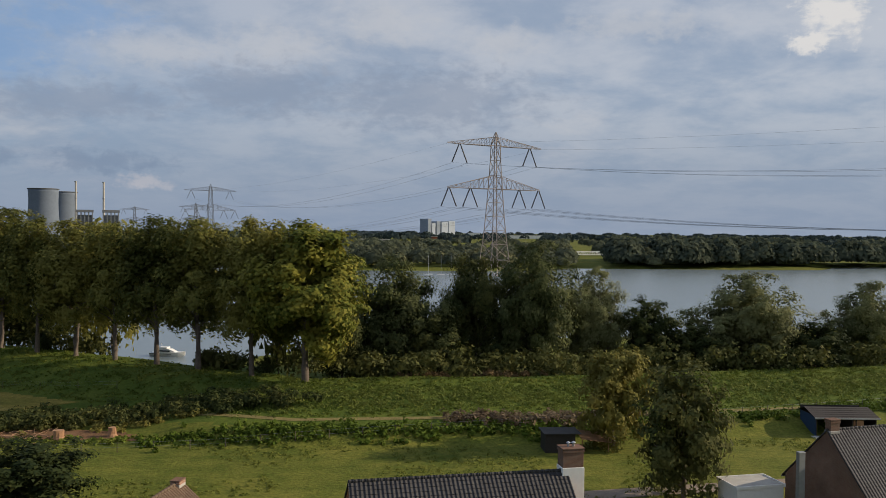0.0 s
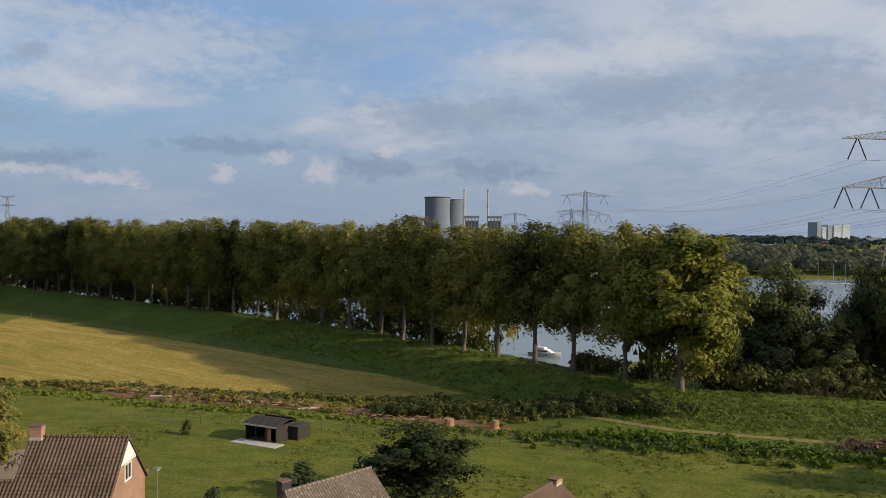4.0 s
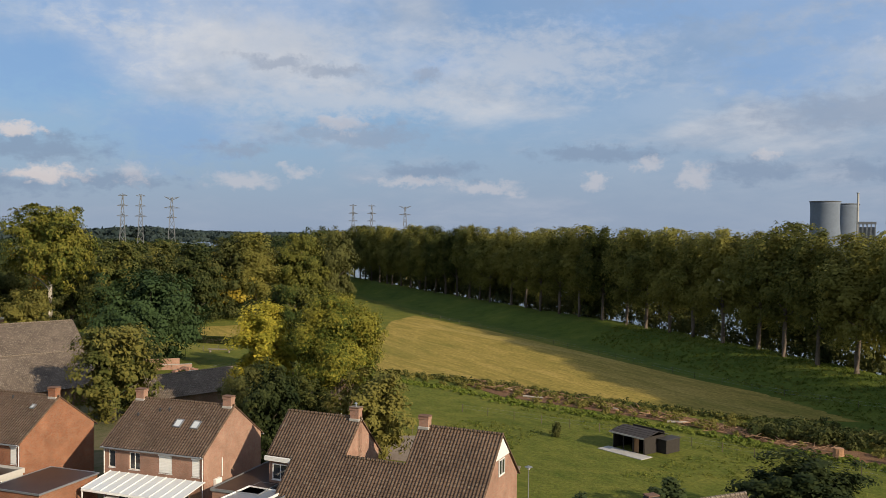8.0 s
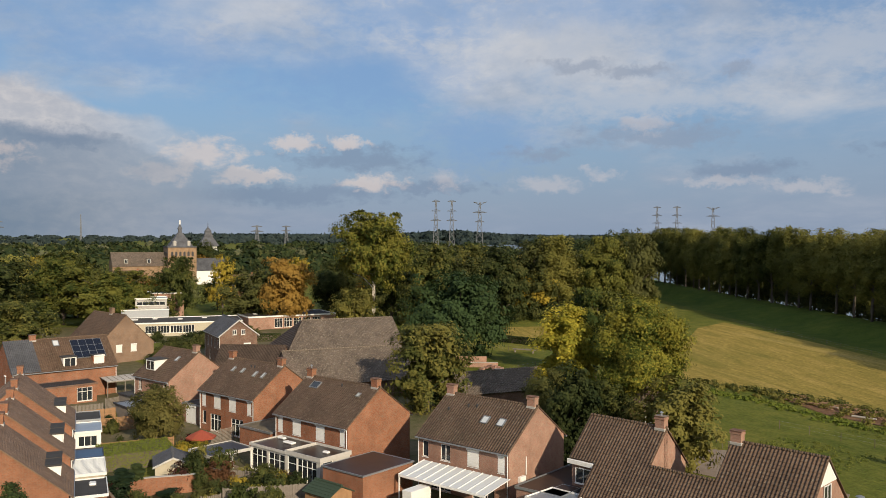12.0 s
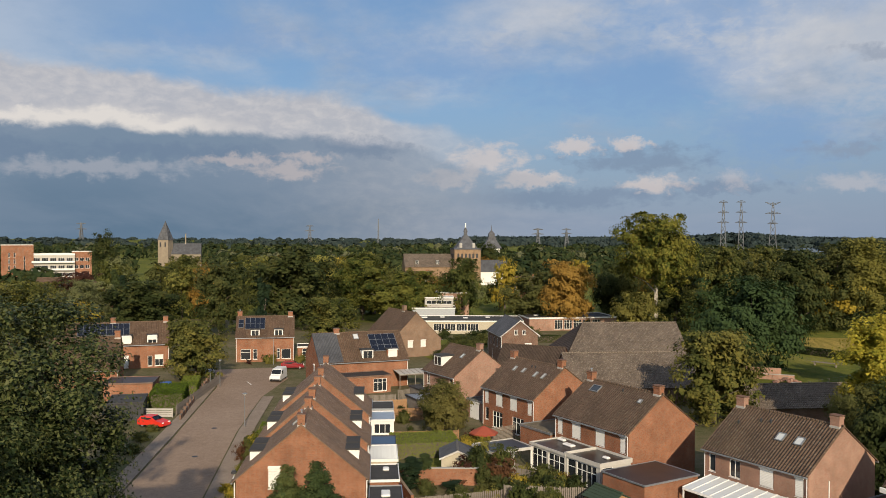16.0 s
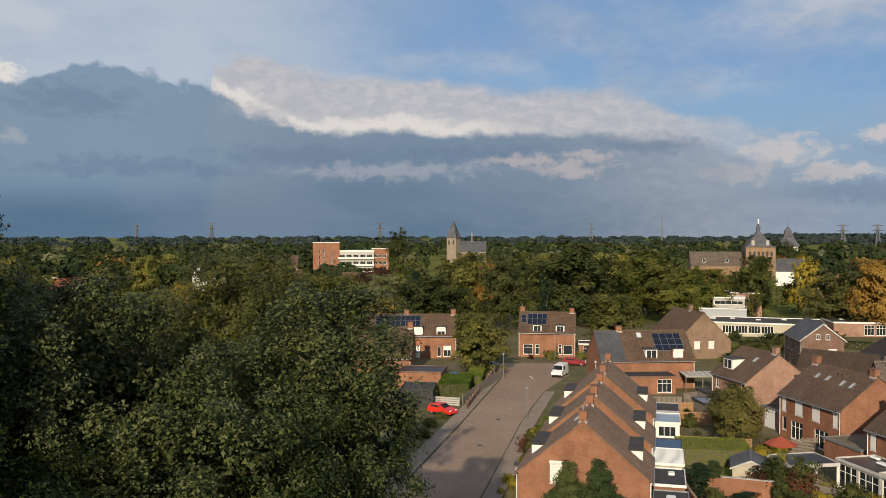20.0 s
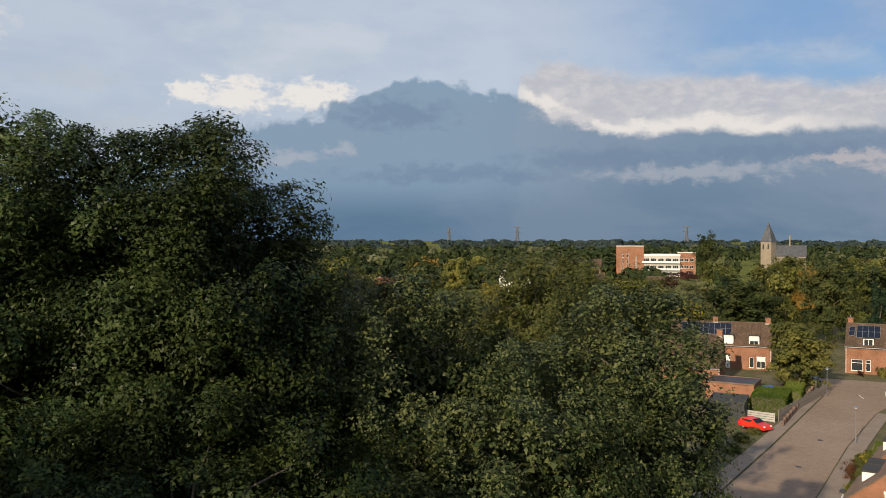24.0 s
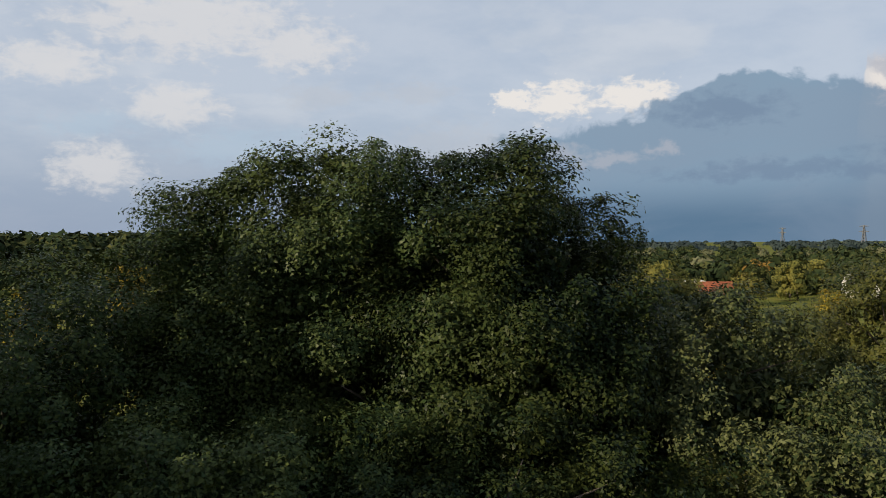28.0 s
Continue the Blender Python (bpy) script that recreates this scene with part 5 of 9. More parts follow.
ob = house("house", "pale brick house with a white box dormer", -126.2, 14.0, 27, 8.6, 9.4, 5.0, 8.4, BRICK_PALE, TILE,
           [("F", -2.9, 3.0, 0.9, 1.5, 1, 0), ("F", 3.3, 3.0, 0.8, 1.5, 0, 0)], [(3.7, 0, 9.4, 0)], [(1.6, 0.66, 1, 0.6, 0.9)], group="semi-detached row")
dormer(ob, -1.7, -1, 9.4, 5.0, 8.4, 2.3, 5.7, 1.5, 3.8)

# flat extensions behind them
flat_block("extension", "white garden room with dark flat roof and rooflights", -89.4, 20.5, 26.5, 5.8, 4.2, 2.7, PALE_PAINT, WET_ROOF, "extension", [("F", -1.45, 0.1, 2.5, 2.3, 2, 0), ("F", 1.4, 0.1, 2.6, 2.3, 2, 0), ("L", 0, 0.1, 3.0, 2.3, 1, 0)], lights=((-1.9, 1.3, 1.1, 0.5), (0.3, 0.5, 1.5, 0.7)), fascia=0.26, edge=PALE_PAINT)
flat_block("extension", "white framed garden room with glazed doors", -84.5, 22.9, 27, 5.1, 4.0, 2.75, PALE_PAINT, WET_ROOF, "extension", [("F", -1.7, 0.1, 1.3, 2.4, 0, 0), ("F", 0.55, 0.05, 2.9, 2.45, 3, 0), ("R", -1.0, 0.1, 1.4, 2.4, 0, 0)], lights=((0.9, 0.3, 0.8, 0.5),), fascia=0.4, edge=PALE_PAINT)
flat_block("garage", "brick garage with dark brown flat roof", -78.3, 26.2, 27, 5.4, 6.8, 2.85, BRICK, BITUMEN_BROWN, "garage", edge=ZINC, fascia=0.14)
flat_block("garage", "low garage with mossy rusty roof beside the house", -67.0, 41.5, 27, 4.6, 9.5, 2.6, BRICK_PALE, BITUMEN_BROWN, "garage", edge=ZINC)
flat_block("garage", "low flat garage with dark roof", -62.4, 37.6, 24, 4.0, 8.0, 2.5, BRICK_DARK, BITUMEN, "garage", edge=ZINC)
flat_block("garage", "flat garage with mossy grey roof", -99.6, 22.6, 27, 5.6, 8.0, 2.6, BRICK, plain("mossy_roofing", (0.16, 0.13, 0.085), 0.95, vary=0.5, scale=0.9), "garage", edge=ZINC)
veranda = thing("veranda", pose(-90.8, 14.2, 0, 0, 0, 114), "open garden veranda with dark roof and white edge", "veranda")
part("flat_roof", boxed(-2.5, -2.0, 2.42, 2.5, 2.0, 2.55), WET_ROOF, veranda)
for q in ((-2.58, -2.08, 2.58, -2.0), (-2.58, 2.0, 2.58, 2.08), (-2.58, -1.998, -2.5, 1.998), (2.5, -1.998, 2.58, 1.998)):
    part("fascia", boxed(q[0], q[1], 2.3, q[2], q[3], 2.62), PALE_PAINT, veranda)
for x, y in ((-2.4, -1.9), (0.2, -1.9), (2.4, -1.9), (-2.4, 1.9), (2.4, 1.9)):
    part("post", boxed(x - 0.07, y - 0.07, 0, x + 0.07, y + 0.07, 2.419), WHITE, veranda)
part("back_wall", boxed(-2.3, 1.84, 0, 2.3, 1.96, 2.41), BRICK_PALE, veranda)
part("side_screen", boxed(-2.45, -1.8, 0, -2.39, 1.8, 2.2), plain("milky_screen", (0.5, 0.52, 0.53), 0.3), veranda)
part("floor", boxed(-2.5, -2.0, 0.03, 2.5, 1.83, 0.09), PAVING, veranda)
for x, y in ((-0.6, -0.2), (0.5, 0.3)):
    part("bench", boxed(x - 0.3, y - 0.25, 0.091, x + 0.3, y + 0.25, 0.85, bevel=0.05), DARK, thing("garden_chair", pose(-90.8, 14.2, 0, 0, 0, 114), "dark garden chair under the veranda", "chair", "garden chairs"))
flat_block("garage", "small brick garage with white door", -117.0, 16.8, 27, 3.6, 6.0, 2.5, BRICK_PALE, BITUMEN, "garage", [("F", 0, 0.1, 2.3, 2.1, 0, 0.98)], edge=ZINC)
lean_to("terrace_canopy", "white glazed terrace canopy on posts", -71.7, 32.2, 27, 10.2, 3.7, 2.35, 2.95, plain("milky_glazing", (0.62, 0.63, 0.62), 0.35, vary=0.06), bars=11)
part("side_screen", boxed(-3.2, -1.5, 0.1, -2.1, 1.2, 1.9, bevel=0.02), WHITE, thing("garden_screen", pose(-70.0, 30.2, 0, 0, 0, 27), "white garden screen under the canopy", "screen"))

# the street row: low houses with box dormers
for k, (x0, x1) in enumerate(((-84.8, -76.3), (-97.4, -88.6), (-113.4, -102.4))):
    L = x1 - x0
    ob = house("house", "low orange brick house, long brown roof, white dormers", (x0 + x1) / 2, -5.8, 180, L, 11.3, 3.5, 8.2, BRICK, TILE_STREET,
               [("L", -2.3, 2.7, 1.1, 1.8, 0, 0.98)] if k == 0 else [], [(-L / 2 + 0.55, 0, 9.2, 1 if k == 0 else 0), (L / 2 - 0.55, 0, 9.2, 0)], [(-0.6, 0.86, -1, 0.5, 0.7)] if k == 0 else [], group="street row houses")
    for side in (-1, 1):
        for dx in (0.4, 3.0):
            dormer(ob, dx, side, 11.3, 3.5, 8.2, 2.1, 3.75, 1.35, 4.9)
    bm = bmesh.new()
    for yy in (-1.0, 1.0):
        tube(bm, (-L / 2 - 0.05, 5.75 * yy, 0.2), (-L / 2 - 0.05, 5.75 * yy, 3.3), 0.05, 0.05, 6)
    part("rain_pipe", bm, WHITE, ob)
# sheds behind the row
flat_block("shed", "dark flat-roofed brick shed with roof light", -74.6, 1.6, 0, 4.4, 2.7, 2.5, BRICK, BITUMEN, "shed", [("F", 0.4, 1.0, 1.2, 0.8, 0, 0)], lights=((0.2, 0, 1.6, 0.8),), edge=ZINC)
flat_block("shed", "brick shed with flat black roof", -80.6, 1.5, 0, 5.2, 2.6, 2.7, BRICK, BITUMEN, "shed", edge=WHITE, lights=((-0.8, 0.2, 0.9, 0.6),))
ob = flat_block("shed", "white shed with corrugated metal roof", -88.2, 1.5, 0, 5.8, 2.7, 2.6, CREAM, ZINC, "shed", edge=WHITE)
first = None
for k in range(14):
    if first is None:
        bm = bmesh.new()
        tube(bm, (0, -1.4, 2.68), (0, 1.4, 2.68), 0.07, 0.07, 6)
        first = part("corrugation", bm, ZINC, ob)
    else:
        q = new("corrugation", first.data)
        q.parent = ob
        q.matrix_local = pose(-2.6 + k * 0.4, 0, 0)
first.matrix_local = pose(-2.6, 0, 0)
flat_block("shed", "garden shed with blue sheeting on its roof", -94.6, 1.5, 0, 4.0, 2.6, 2.3, WOOD, plain("blue_sheet", (0.06, 0.10, 0.17), 0.4), "shed", edge=DARK)
flat_block("garden_house", "pale garden house with white windows", -106.5, 1.5, 0, 5.0, 2.8, 2.5, WHITE, plain("pale_blue_roof", (0.30, 0.36, 0.44), 0.4), "garden house", [("R", 0, 0.9, 2.0, 1.2, 2, 0), ("B", 0, 0.9, 3.2, 1.2, 3, 0)])
flat_block("shed", "low shed with dark roof behind the row", -113.5, 1.6, 0, 5.0, 2.6, 2.4, BRICK, BITUMEN, "shed", edge=ZINC)

# linked houses by the meadow: one long front slope at 45 degrees
root = thing("linked_house", pose(-59.8, 46.8, 0, 0, 0, 22), "linked houses under one long brown tiled roof", "house", "linked houses")
RZ = 8.4


def front_z(v):
    return RZ + v                                          # the front slope falls one metre in a metre


for nm, u0, u1, v0, v1 in (("roof_slope", -7.6, 0.25, -3.3, 0.0), ("roof_slope", -4.9, 6.2, -6.6, -2.75), ("roof_slope", 6.0, 13.7, -5.2, 0.0)):
    bm = bmesh.new()
    tiled_slope(bm, u0, u1, v0, front_z(v0), v1, front_z(v1))
    part(nm, bm, TILE, root)
for u0, u1, top, low, zz in ((-7.6, 0.25, RZ, 3.4, 5.0), (-0.2, 6.2, RZ - 2.75, 3.4, 3.4), (6.0, 13.7, RZ, 4.0, 4.4)):
    bm = bmesh.new()
    v = -(RZ - top)
    tiled_slope(bm, u0, u1, v + low + 0.25, top - low - 0.25, v, top)
    part("roof_slope", bm, TILE, root)
for u0, u1, v in ((-7.6, 0.25, 0.0), (0.3, 5.95, -2.75), (6.0, 13.7, 0.0)):
    n = int((u1 - u0) / 0.42)
    bm = bmesh.new()
    tube(bm, (0, 0, 0), ((u1 - u0) / n * 0.98, 0, 0.02), 0.115, 0.135, 7)
    first = part("ridge_tile", bm, TILE, root)
    for k in range(n):
        ob = first if k == 0 else new("ridge_tile", first.data)
        ob.parent = root
        ob.matrix_local = pose(u0 + (u1 - u0) * k / n, v, RZ + v + 0.1)


def gable(u, v0, v1, z0, apex_v, apex_z, thick, mat, name="gable_wall"):
    bm = bmesh.new()
    prof = [(v0, 0), (v1, 0), (v1, z0[1]), (apex_v, apex_z), (v0, z0[0])]
    a, b = [bm.verts.new((u, v, z)) for v, z in prof], [bm.verts.new((u - thick, v, z)) for v, z in prof]
    bm.faces.new(a)
    bm.faces.new(b[::-1])
    for k in range(5):
        bm.faces.new((a[k], b[k], b[(k + 1) % 5], a[(k + 1) % 5]))
    return part(name, bm, mat, root)


gable(0.1, -3.2, 3.4, (5.15, 4.95), 0, RZ - 0.05, 7.5, BRICK_PALE)
gable(13.5, -5.0, 4.0, (3.35, 4.35), 0, RZ - 0.05, 7.3, BRICK_PALE)
gable(6.0, -6.2, 0.6, (2.15, 2.3), -2.75, RZ - 2.85, 10.5, BRICK_PALE)
# white boarded gable top with a window
bm = bmesh.new()
prof = [(-1.75, 6.55), (1.75, 6.55), (0, RZ - 0.1)]
a, b = [bm.verts.new((13.505, v, z)) for v, z in prof], [bm.verts.new((13.60, v, z)) for v, z in prof]
bm.faces.new(a[::-1])
bm.faces.new(b)
for k in range(3):
    bm.faces.new((a[k], a[(k + 1) % 3], b[(k + 1) % 3], b[k]))
part("white_boarding", bm, WHITE, root, "white boarded gable top")
window(root, pose(13.5, 0, 0, 0, 0, 90), 0.0, 5.15, 1.35, 1.3, 1, 0.0, depth=-0.03)
for u, v, top, pots in ((-0.35, 0, 9.5, 1), (6.5, 0, 9.4, 0)):
    chimney(root, u, v, 5, top, BRICK_PALE, pots=pots)
    part("flashing", boxed(u - 0.5, v - 0.37, RZ - 0.2, u + 0.5, v + 0.37, RZ + 0.05, bevel=0.03), CONCRETE, root)
part("fascia", boxed(-7.7, -3.55, 4.65, -4.95, -3.33, 5.05, bevel=0.02), WHITE, root)
part("fascia", boxed(8.0, -5.5, 2.75, 13.6, -5.25, 3.1, bevel=0.02), WHITE, root)
window(root, pose(0, -3.35, 0), -6.1, 3.0, 1.7, 1.4, 1, 0.0, depth=0.1)
flat_block("porch", "low white-edged porch roof beside the linked house", -63.0, 37.9, 22, 3.4, 3.6, 2.6, WHITE, ZINC, "porch")

# near roofs below the first view
ob = house("house", "dark-tiled house with white-footed brick chimney", 4.8, 56.2, 9, 15.0, 9.0, 4.6, 8.0, BRICK, TILE_DARK, [], [], [], group="meadow side houses", pipes=False)
root = chimney(ob, 7.95, 0.2, 5.0, 9.7, BRICK_DARK, w=1.5, d=1.1, pots=2)
part("plinth", boxed(-0.8, -0.6, 5.0, 0.8, 0.6, 8.35, bevel=0.02), WHITE, root, "white rendered chimney foot")
ob = house("house", "steep dark-tiled house with brick chimney", 42.6, 69.2, 14, 13.0, 10.0, 3.4, 8.3, BRICK_DARK, TILE_DARK, [], [(-6.0, 0, 9.3, 0)], [], group="meadow side houses", pipes=False)
part("vent_post", boxed(-10.1, -1.0, 3.0, -9.5, -0.6, 7.0, bevel=0.02), GREY, ob)
flat_block("extension", "white flat-roofed extension beside the house", 31.5, 71.5, 10, 4.5, 3.0, 2.9, WHITE, CONCRETE, "extension")
house("house", "small gable with capped chimney top", -16.2, 58.2, 78, 8.0, 6.6, 3.2, 6.0, BRICK_PALE, TILE, [], [(3.6, 0, 6.35, 0)], [], group="meadow side houses", pipes=False)
ob = house("house", "grey-tiled house with dark chimney", -30.2, 53.6, 70, 8.0, 7.4, 3.4, 6.6, BRICK_PALE, TILE_OLD, [], [], [], group="meadow side houses", pipes=False)
chimney(ob, -3.2, 1.2, 4.0, 7.1, DARK, w=0.8, d=0.6)

# beyond the street
ob = house("house", "brick house with solar panels and two dormers", -174.2, -21.5, 95.5, 11.2, 9.0, 5.0, 8.5, BRICK, TILE,
           [("F", -3.7, 0.55, 1.9, 2.0, 0, 0), ("F", -1.9, 0.55, 0.8, 2.0, 0, 0), ("F", 2.6, 0.6, 0.6, 2.0, 0, 0), ("F", 4.1, 0.6, 1.8, 1.9, 0, 0), ("L", 0.6, 3.1, 0.8, 1.6, 0, 0.97)], [(-5.1, 1.0, 9.6, 1), (4.9, 0, 9.5, 0)])
for dx in (-1.9, 2.6):
    dormer(ob, dx, -1, 9.0, 5.0, 8.5, 1.7, 4.75, 1.6, 4.35)
solar_array(ob, -2.0, 0.62, -1, 9.0, 5.0, 8.5, 4, 2, 0.95, 1.55)
solar_array(ob, -4.7, 0.62, -1, 9.0, 5.0, 8.5, 1, 2, 0.95, 1.1)
flat_block("garage", "brick garage beside the corner house", -175.0, -13.8, 95, 2.8, 5.0, 2.5, BRICK, BITUMEN, "garage", [("F", 0, 0.1, 1.0, 2.1, 0, 0)])
ob = house("house", "brick house with long solar array", -166.0, -47.9, 104, 18.0, 9.0, 4.6, 8.2, BRICK, TILE,
           [("F", 1.4, 0.2, 0.9, 2.1, 0, 0.97), ("F", 5.6, 0.4, 0.8, 1.9, 0, 0), ("F", 7.2, 0.4, 1.5, 1.9, 1, 0.35)], [(-1.0, 0, 9.2, 0), (8.4, 0, 9.3, 0)])
for dx, sh in ((1.5, 0.97), (6.0, 0.45)):
    dormer(ob, dx, -1, 9.0, 4.6, 8.2, 1.8, 4.4, 1.7, 4.4, shutter=sh)
solar_array(ob, -2.6, 0.66, -1, 9.0, 4.6, 8.2, 9, 2, 1.0, 1.5)
house("house", "brown-roofed brick house among the trees", -146.5, -47.5, 100, 11.0, 8.0, 3.0, 7.6, BRICK, TILE, [], [(5.0, 0, 8.8, 0)])
flat_block("carport", "flat-roofed garage with grey roof", -134.0, -36.5, 95, 7.0, 6.0, 2.6, BRICK, BITUMEN_BROWN, "garage", edge=BRICK_DARK)
flat_block("carport", "dark flat carport over a driveway", -119.5, -33.0, 100, 4.5, 6.0, 2.5, DARK, BITUMEN, "carport", edge=DARK)

ob = house("house", "brick house with dark extension roof and solar panels", -144.2, -2.6, 108, 15.0, 9.5, 4.6, 8.6, BRICK, TILE,
           [("L", 1.2, 2.2, 0.7, 1.5, 0, 0.9)], [(-3.5, 0, 9.5, 0)], [(-0.4, 0.82, 1, 0.9, 1.2)])
bm = bmesh.new()
tiled_slope(bm, -7.68, -3.6, -5.02, 4.45, -0.05, 8.72)
part("dark_roof_patch", bm, SLATE, ob, "newer dark slate roof part")
dormer(ob, 0.6, -1, 9.5, 4.6, 8.6, 1.9, 4.5, 1.7, 4.5)
solar_array(ob, 4.0, 0.58, -1, 9.5, 4.6, 8.6, 4, 3, 1.15, 1.25)
dormer(ob, 4.9, -1, 9.5, 4.6, 8.6, 1.8, 4.5, 1.6, 4.4, wall=BRICK, shutter=0.97)
flat_block("extension", "flat brick extension with wide eaves", -137.0, -1.2, 108, 7.5, 4.4, 2.7, BRICK, TILE_DARK, "extension", [("F", 2.0, 0.3, 2.2, 2.0, 2, 0)], edge=BRICK_DARK)
lean_to("pergola", "pale corrugated pergola roof on wooden posts", -140.6, 6.6, 108, 5.5, 3.2, 2.4, 2.7, CONCRETE, frame=WOOD_GREY, bars=7, category="pergola")

house("house", "broad brown-roofed house with dull brown brick gable", -181.0, 6.2, 25, 13.0, 11.6, 3.5, 9.0, BRICK_BROWN, TILE, [("R", -1.4, 2.0, 1.2, 1.3, 0, 0.97), ("R", 1.6, 2.0, 1.2, 1.3, 0, 0.97)], [(1.0, 0, 10.2, 0)])

# the farm
def hipped_barn(x, y, ang, L, D, eave, ridge, run, label):
    """A barn with one end of its roof hipped (local -x)."""
    root = thing("barn", pose(x, y, 0, 0, 0, ang), label, "barn", "farm")
    part("wall", boxed(-L / 2, -D / 2, 0, L / 2, D / 2, eave), BRICK_DARK, root)
    over = 0.3
    low = eave - (ridge - eave) * over / (D / 2)
    n = Vector((-(ridge - eave), 0, run)).normalized()     # the hip's plane
    foot = Vector((-L / 2, 0, eave))
    for sgn in (-1, 1):
        bm = bmesh.new()
        tiled_slope(bm, -L / 2 - 0.5, L / 2 + 0.15, sgn * (D / 2 + over), low, 0, ridge)
        bmesh.ops.bisect_plane(bm, geom=[*bm.verts, *bm.edges, *bm.faces], plane_co=foot, plane_no=n, clear_outer=True)
        part("roof_slope", bm, TILE_OLD, root)
    bm = bmesh.new()
    tiled_slope(bm, -D / 2 - over, D / 2 + over, -L / 2 - over, eave - (ridge - eave) * over / run, -L / 2 + run, ridge)
    bmesh.ops.transform(bm, matrix=Matrix(((0, 1, 0, 0), (-1, 0, 0, 0), (0, 0, 1, 0), (0, 0, 0, 1))), verts=bm.verts)
    for sgn in (-1, 1):
        m = Vector((0, sgn * (ridge - eave), D / 2)).normalized()
        bmesh.ops.bisect_plane(bm, geom=[*bm.verts, *bm.edges, *bm.faces], plane_co=(0, 0, ridge + 0.06), plane_no=m, clear_outer=True)
    part("hip_slope", bm, TILE_BARN, root, "dark tiled hipped end")
    bm = bmesh.new()
    v = [bm.verts.new(c) for c in ((L / 2 - 0.05, -D / 2, eave), (L / 2 - 0.05, D / 2, eave), (L / 2 - 0.05, 0, ridge - 0.05))]
    bmesh.ops.solidify(bm, geom=[bm.faces.new(v)], thickness=0.2)
    part("gable_wall", bm, BRICK_DARK, root)
    k = max(2, int((L - run) / 0.42))
    bm = bmesh.new()
    tube(bm, (0, 0, 0), ((L - run) / k * 0.98, 0, 0.02), 0.115, 0.135, 7)
    first = part("ridge_tile", bm, TILE_OLD, root)
    for j in range(k):
        ob = first if j == 0 else new("ridge_tile", first.data)
        ob.parent = root
        ob.matrix_local = pose(-L / 2 + run + (L - run) / k * j, 0, ridge + 0.09)


hipped_barn(-148.2, 43.0, 90, 21.5, 15.0, 4.4, 9.6, 4.6, "big old barn with patched grey tiles and one hipped end")
ob = house("barn", "lower old barn with mossy grey tiles", -129.0, 40.0, 92, 22.0, 12.5, 2.8, 7.0, BRICK_DARK, TILE_OLD, [], [], [], group="farm", gutters=False, category="barn", pipes=False)
house("barn", "low farm wing with dark brown tiles", -143.5, 27.5, 62, 11.0, 9.0, 2.6, 6.2, BRICK_DARK, TILE_BARN, [], [], [], group="farm", gutters=False, category="barn", pipes=False)
ob = house("farmhouse", "dark brick farmhouse with grey slate roof", -166.8, 27.5, 5.0, 12.0, 7.0, 6.0, 8.7, BRICK_DARK, SLATE,
           [("F", -3.6, 3.4, 0.8, 1.7, 0, 0), ("F", -0.8, 3.4, 0.8, 1.7, 0, 0), ("F", 2.0, 3.4, 0.8, 1.7, 0, 0), ("F", 4.4, 3.4, 0.8, 1.7, 0, 0), ("F", -2.0, 0.9, 0.9, 1.7, 0, 0), ("R", 1.6, 2.3, 1.3, 2.0, 0, 0.98)], [], group="farm", category="house")
for v in (-0.8, 0.8):
    window(ob, pose(6.0, 0, 0, 0, 0, 90), v, 6.1, 0.7, 0.95, 1, 0.0, depth=-0.04)
for sgn in (-1, 1):
    bm = bmesh.new()
    v = [bm.verts.new(c) for c in ((6.32, sgn * 3.9, 5.65), (6.32, 0, 8.68), (6.32, 0, 8.95), (6.32, sgn * 3.9, 5.92))]
    f = bm.faces.new(v if sgn > 0 else v[::-1])
    bmesh.ops.solidify(bm, geom=[f], thickness=0.12)
    part("verge_board", bm, WHITE, ob)
house("outbuilding", "small house front behind the big tree", -92.0, 68.5, 60, 8.0, 6.0, 3.6, 6.0, BRICK_PALE, TILE, [("F", 0, 0.9, 1.4, 1.4, 1, 0)], [], [], group="farm", category="house", pipes=False)

# the school: long, low, white-edged
flat_block("school_wing", "low school wing with white fascia and window band", -222.0, 22.0, 86, 33.0, 14.0, 3.2, CREAM, BITUMEN, "school", [("F", -5.0 + k * 2.9, 0.8, 2.7, 1.8, 3, 0) for k in range(4)] + [("F", 12.5, 0.2, 1.6, 2.0, 0, 0.9)], group="school", fascia=0.3, lights=((-9, 2, 2, 2), (-4, 3, 1.2, 1.2), (2, 1, 1.2, 1.2), (8, 3, 1.2, 1.2)))
flat_block("school_wing", "low school wing with white panels", -228.3, 52.0, 96, 24.0, 13.0, 3.3, BRICK_PALE, BITUMEN, "school", [("F", -4.0 + k * 2.6, 0.4, 2.2, 2.4, 2, 0) for k in range(5)], group="school", fascia=0.35, lights=((-8, 1, 1.2, 1.2), (5, 2, 1.2, 1.2)))
flat_block("school_wing", "white base of the raised school hall", -234.0, 16.5, 86, 11.5, 8.0, 2.0, plain("pale_cladding", (0.36, 0.38, 0.40), 0.5), BITUMEN, "school", z=3.26, group="school")
flat_block("school_wing", "raised school hall with window band", -235.0, 18.0, 86, 7.8, 6.0, 2.6, CONCRETE, ZINC, "school", [("F", 0, 0.9, 7.0, 0.95, 4, 0)], z=5.33, group="school", fascia=0.3)
flat_block("school_wing", "white flat-roofed house behind the school", -262.0, 24.0, 86, 10.0, 8.0, 7.5, BRICK_PALE, ZINC, "house", [("F", 0, 4.6, 3.0, 1.6, 1, 0), ("F", 0, 1.0, 5.0, 1.8, 2, 0)])

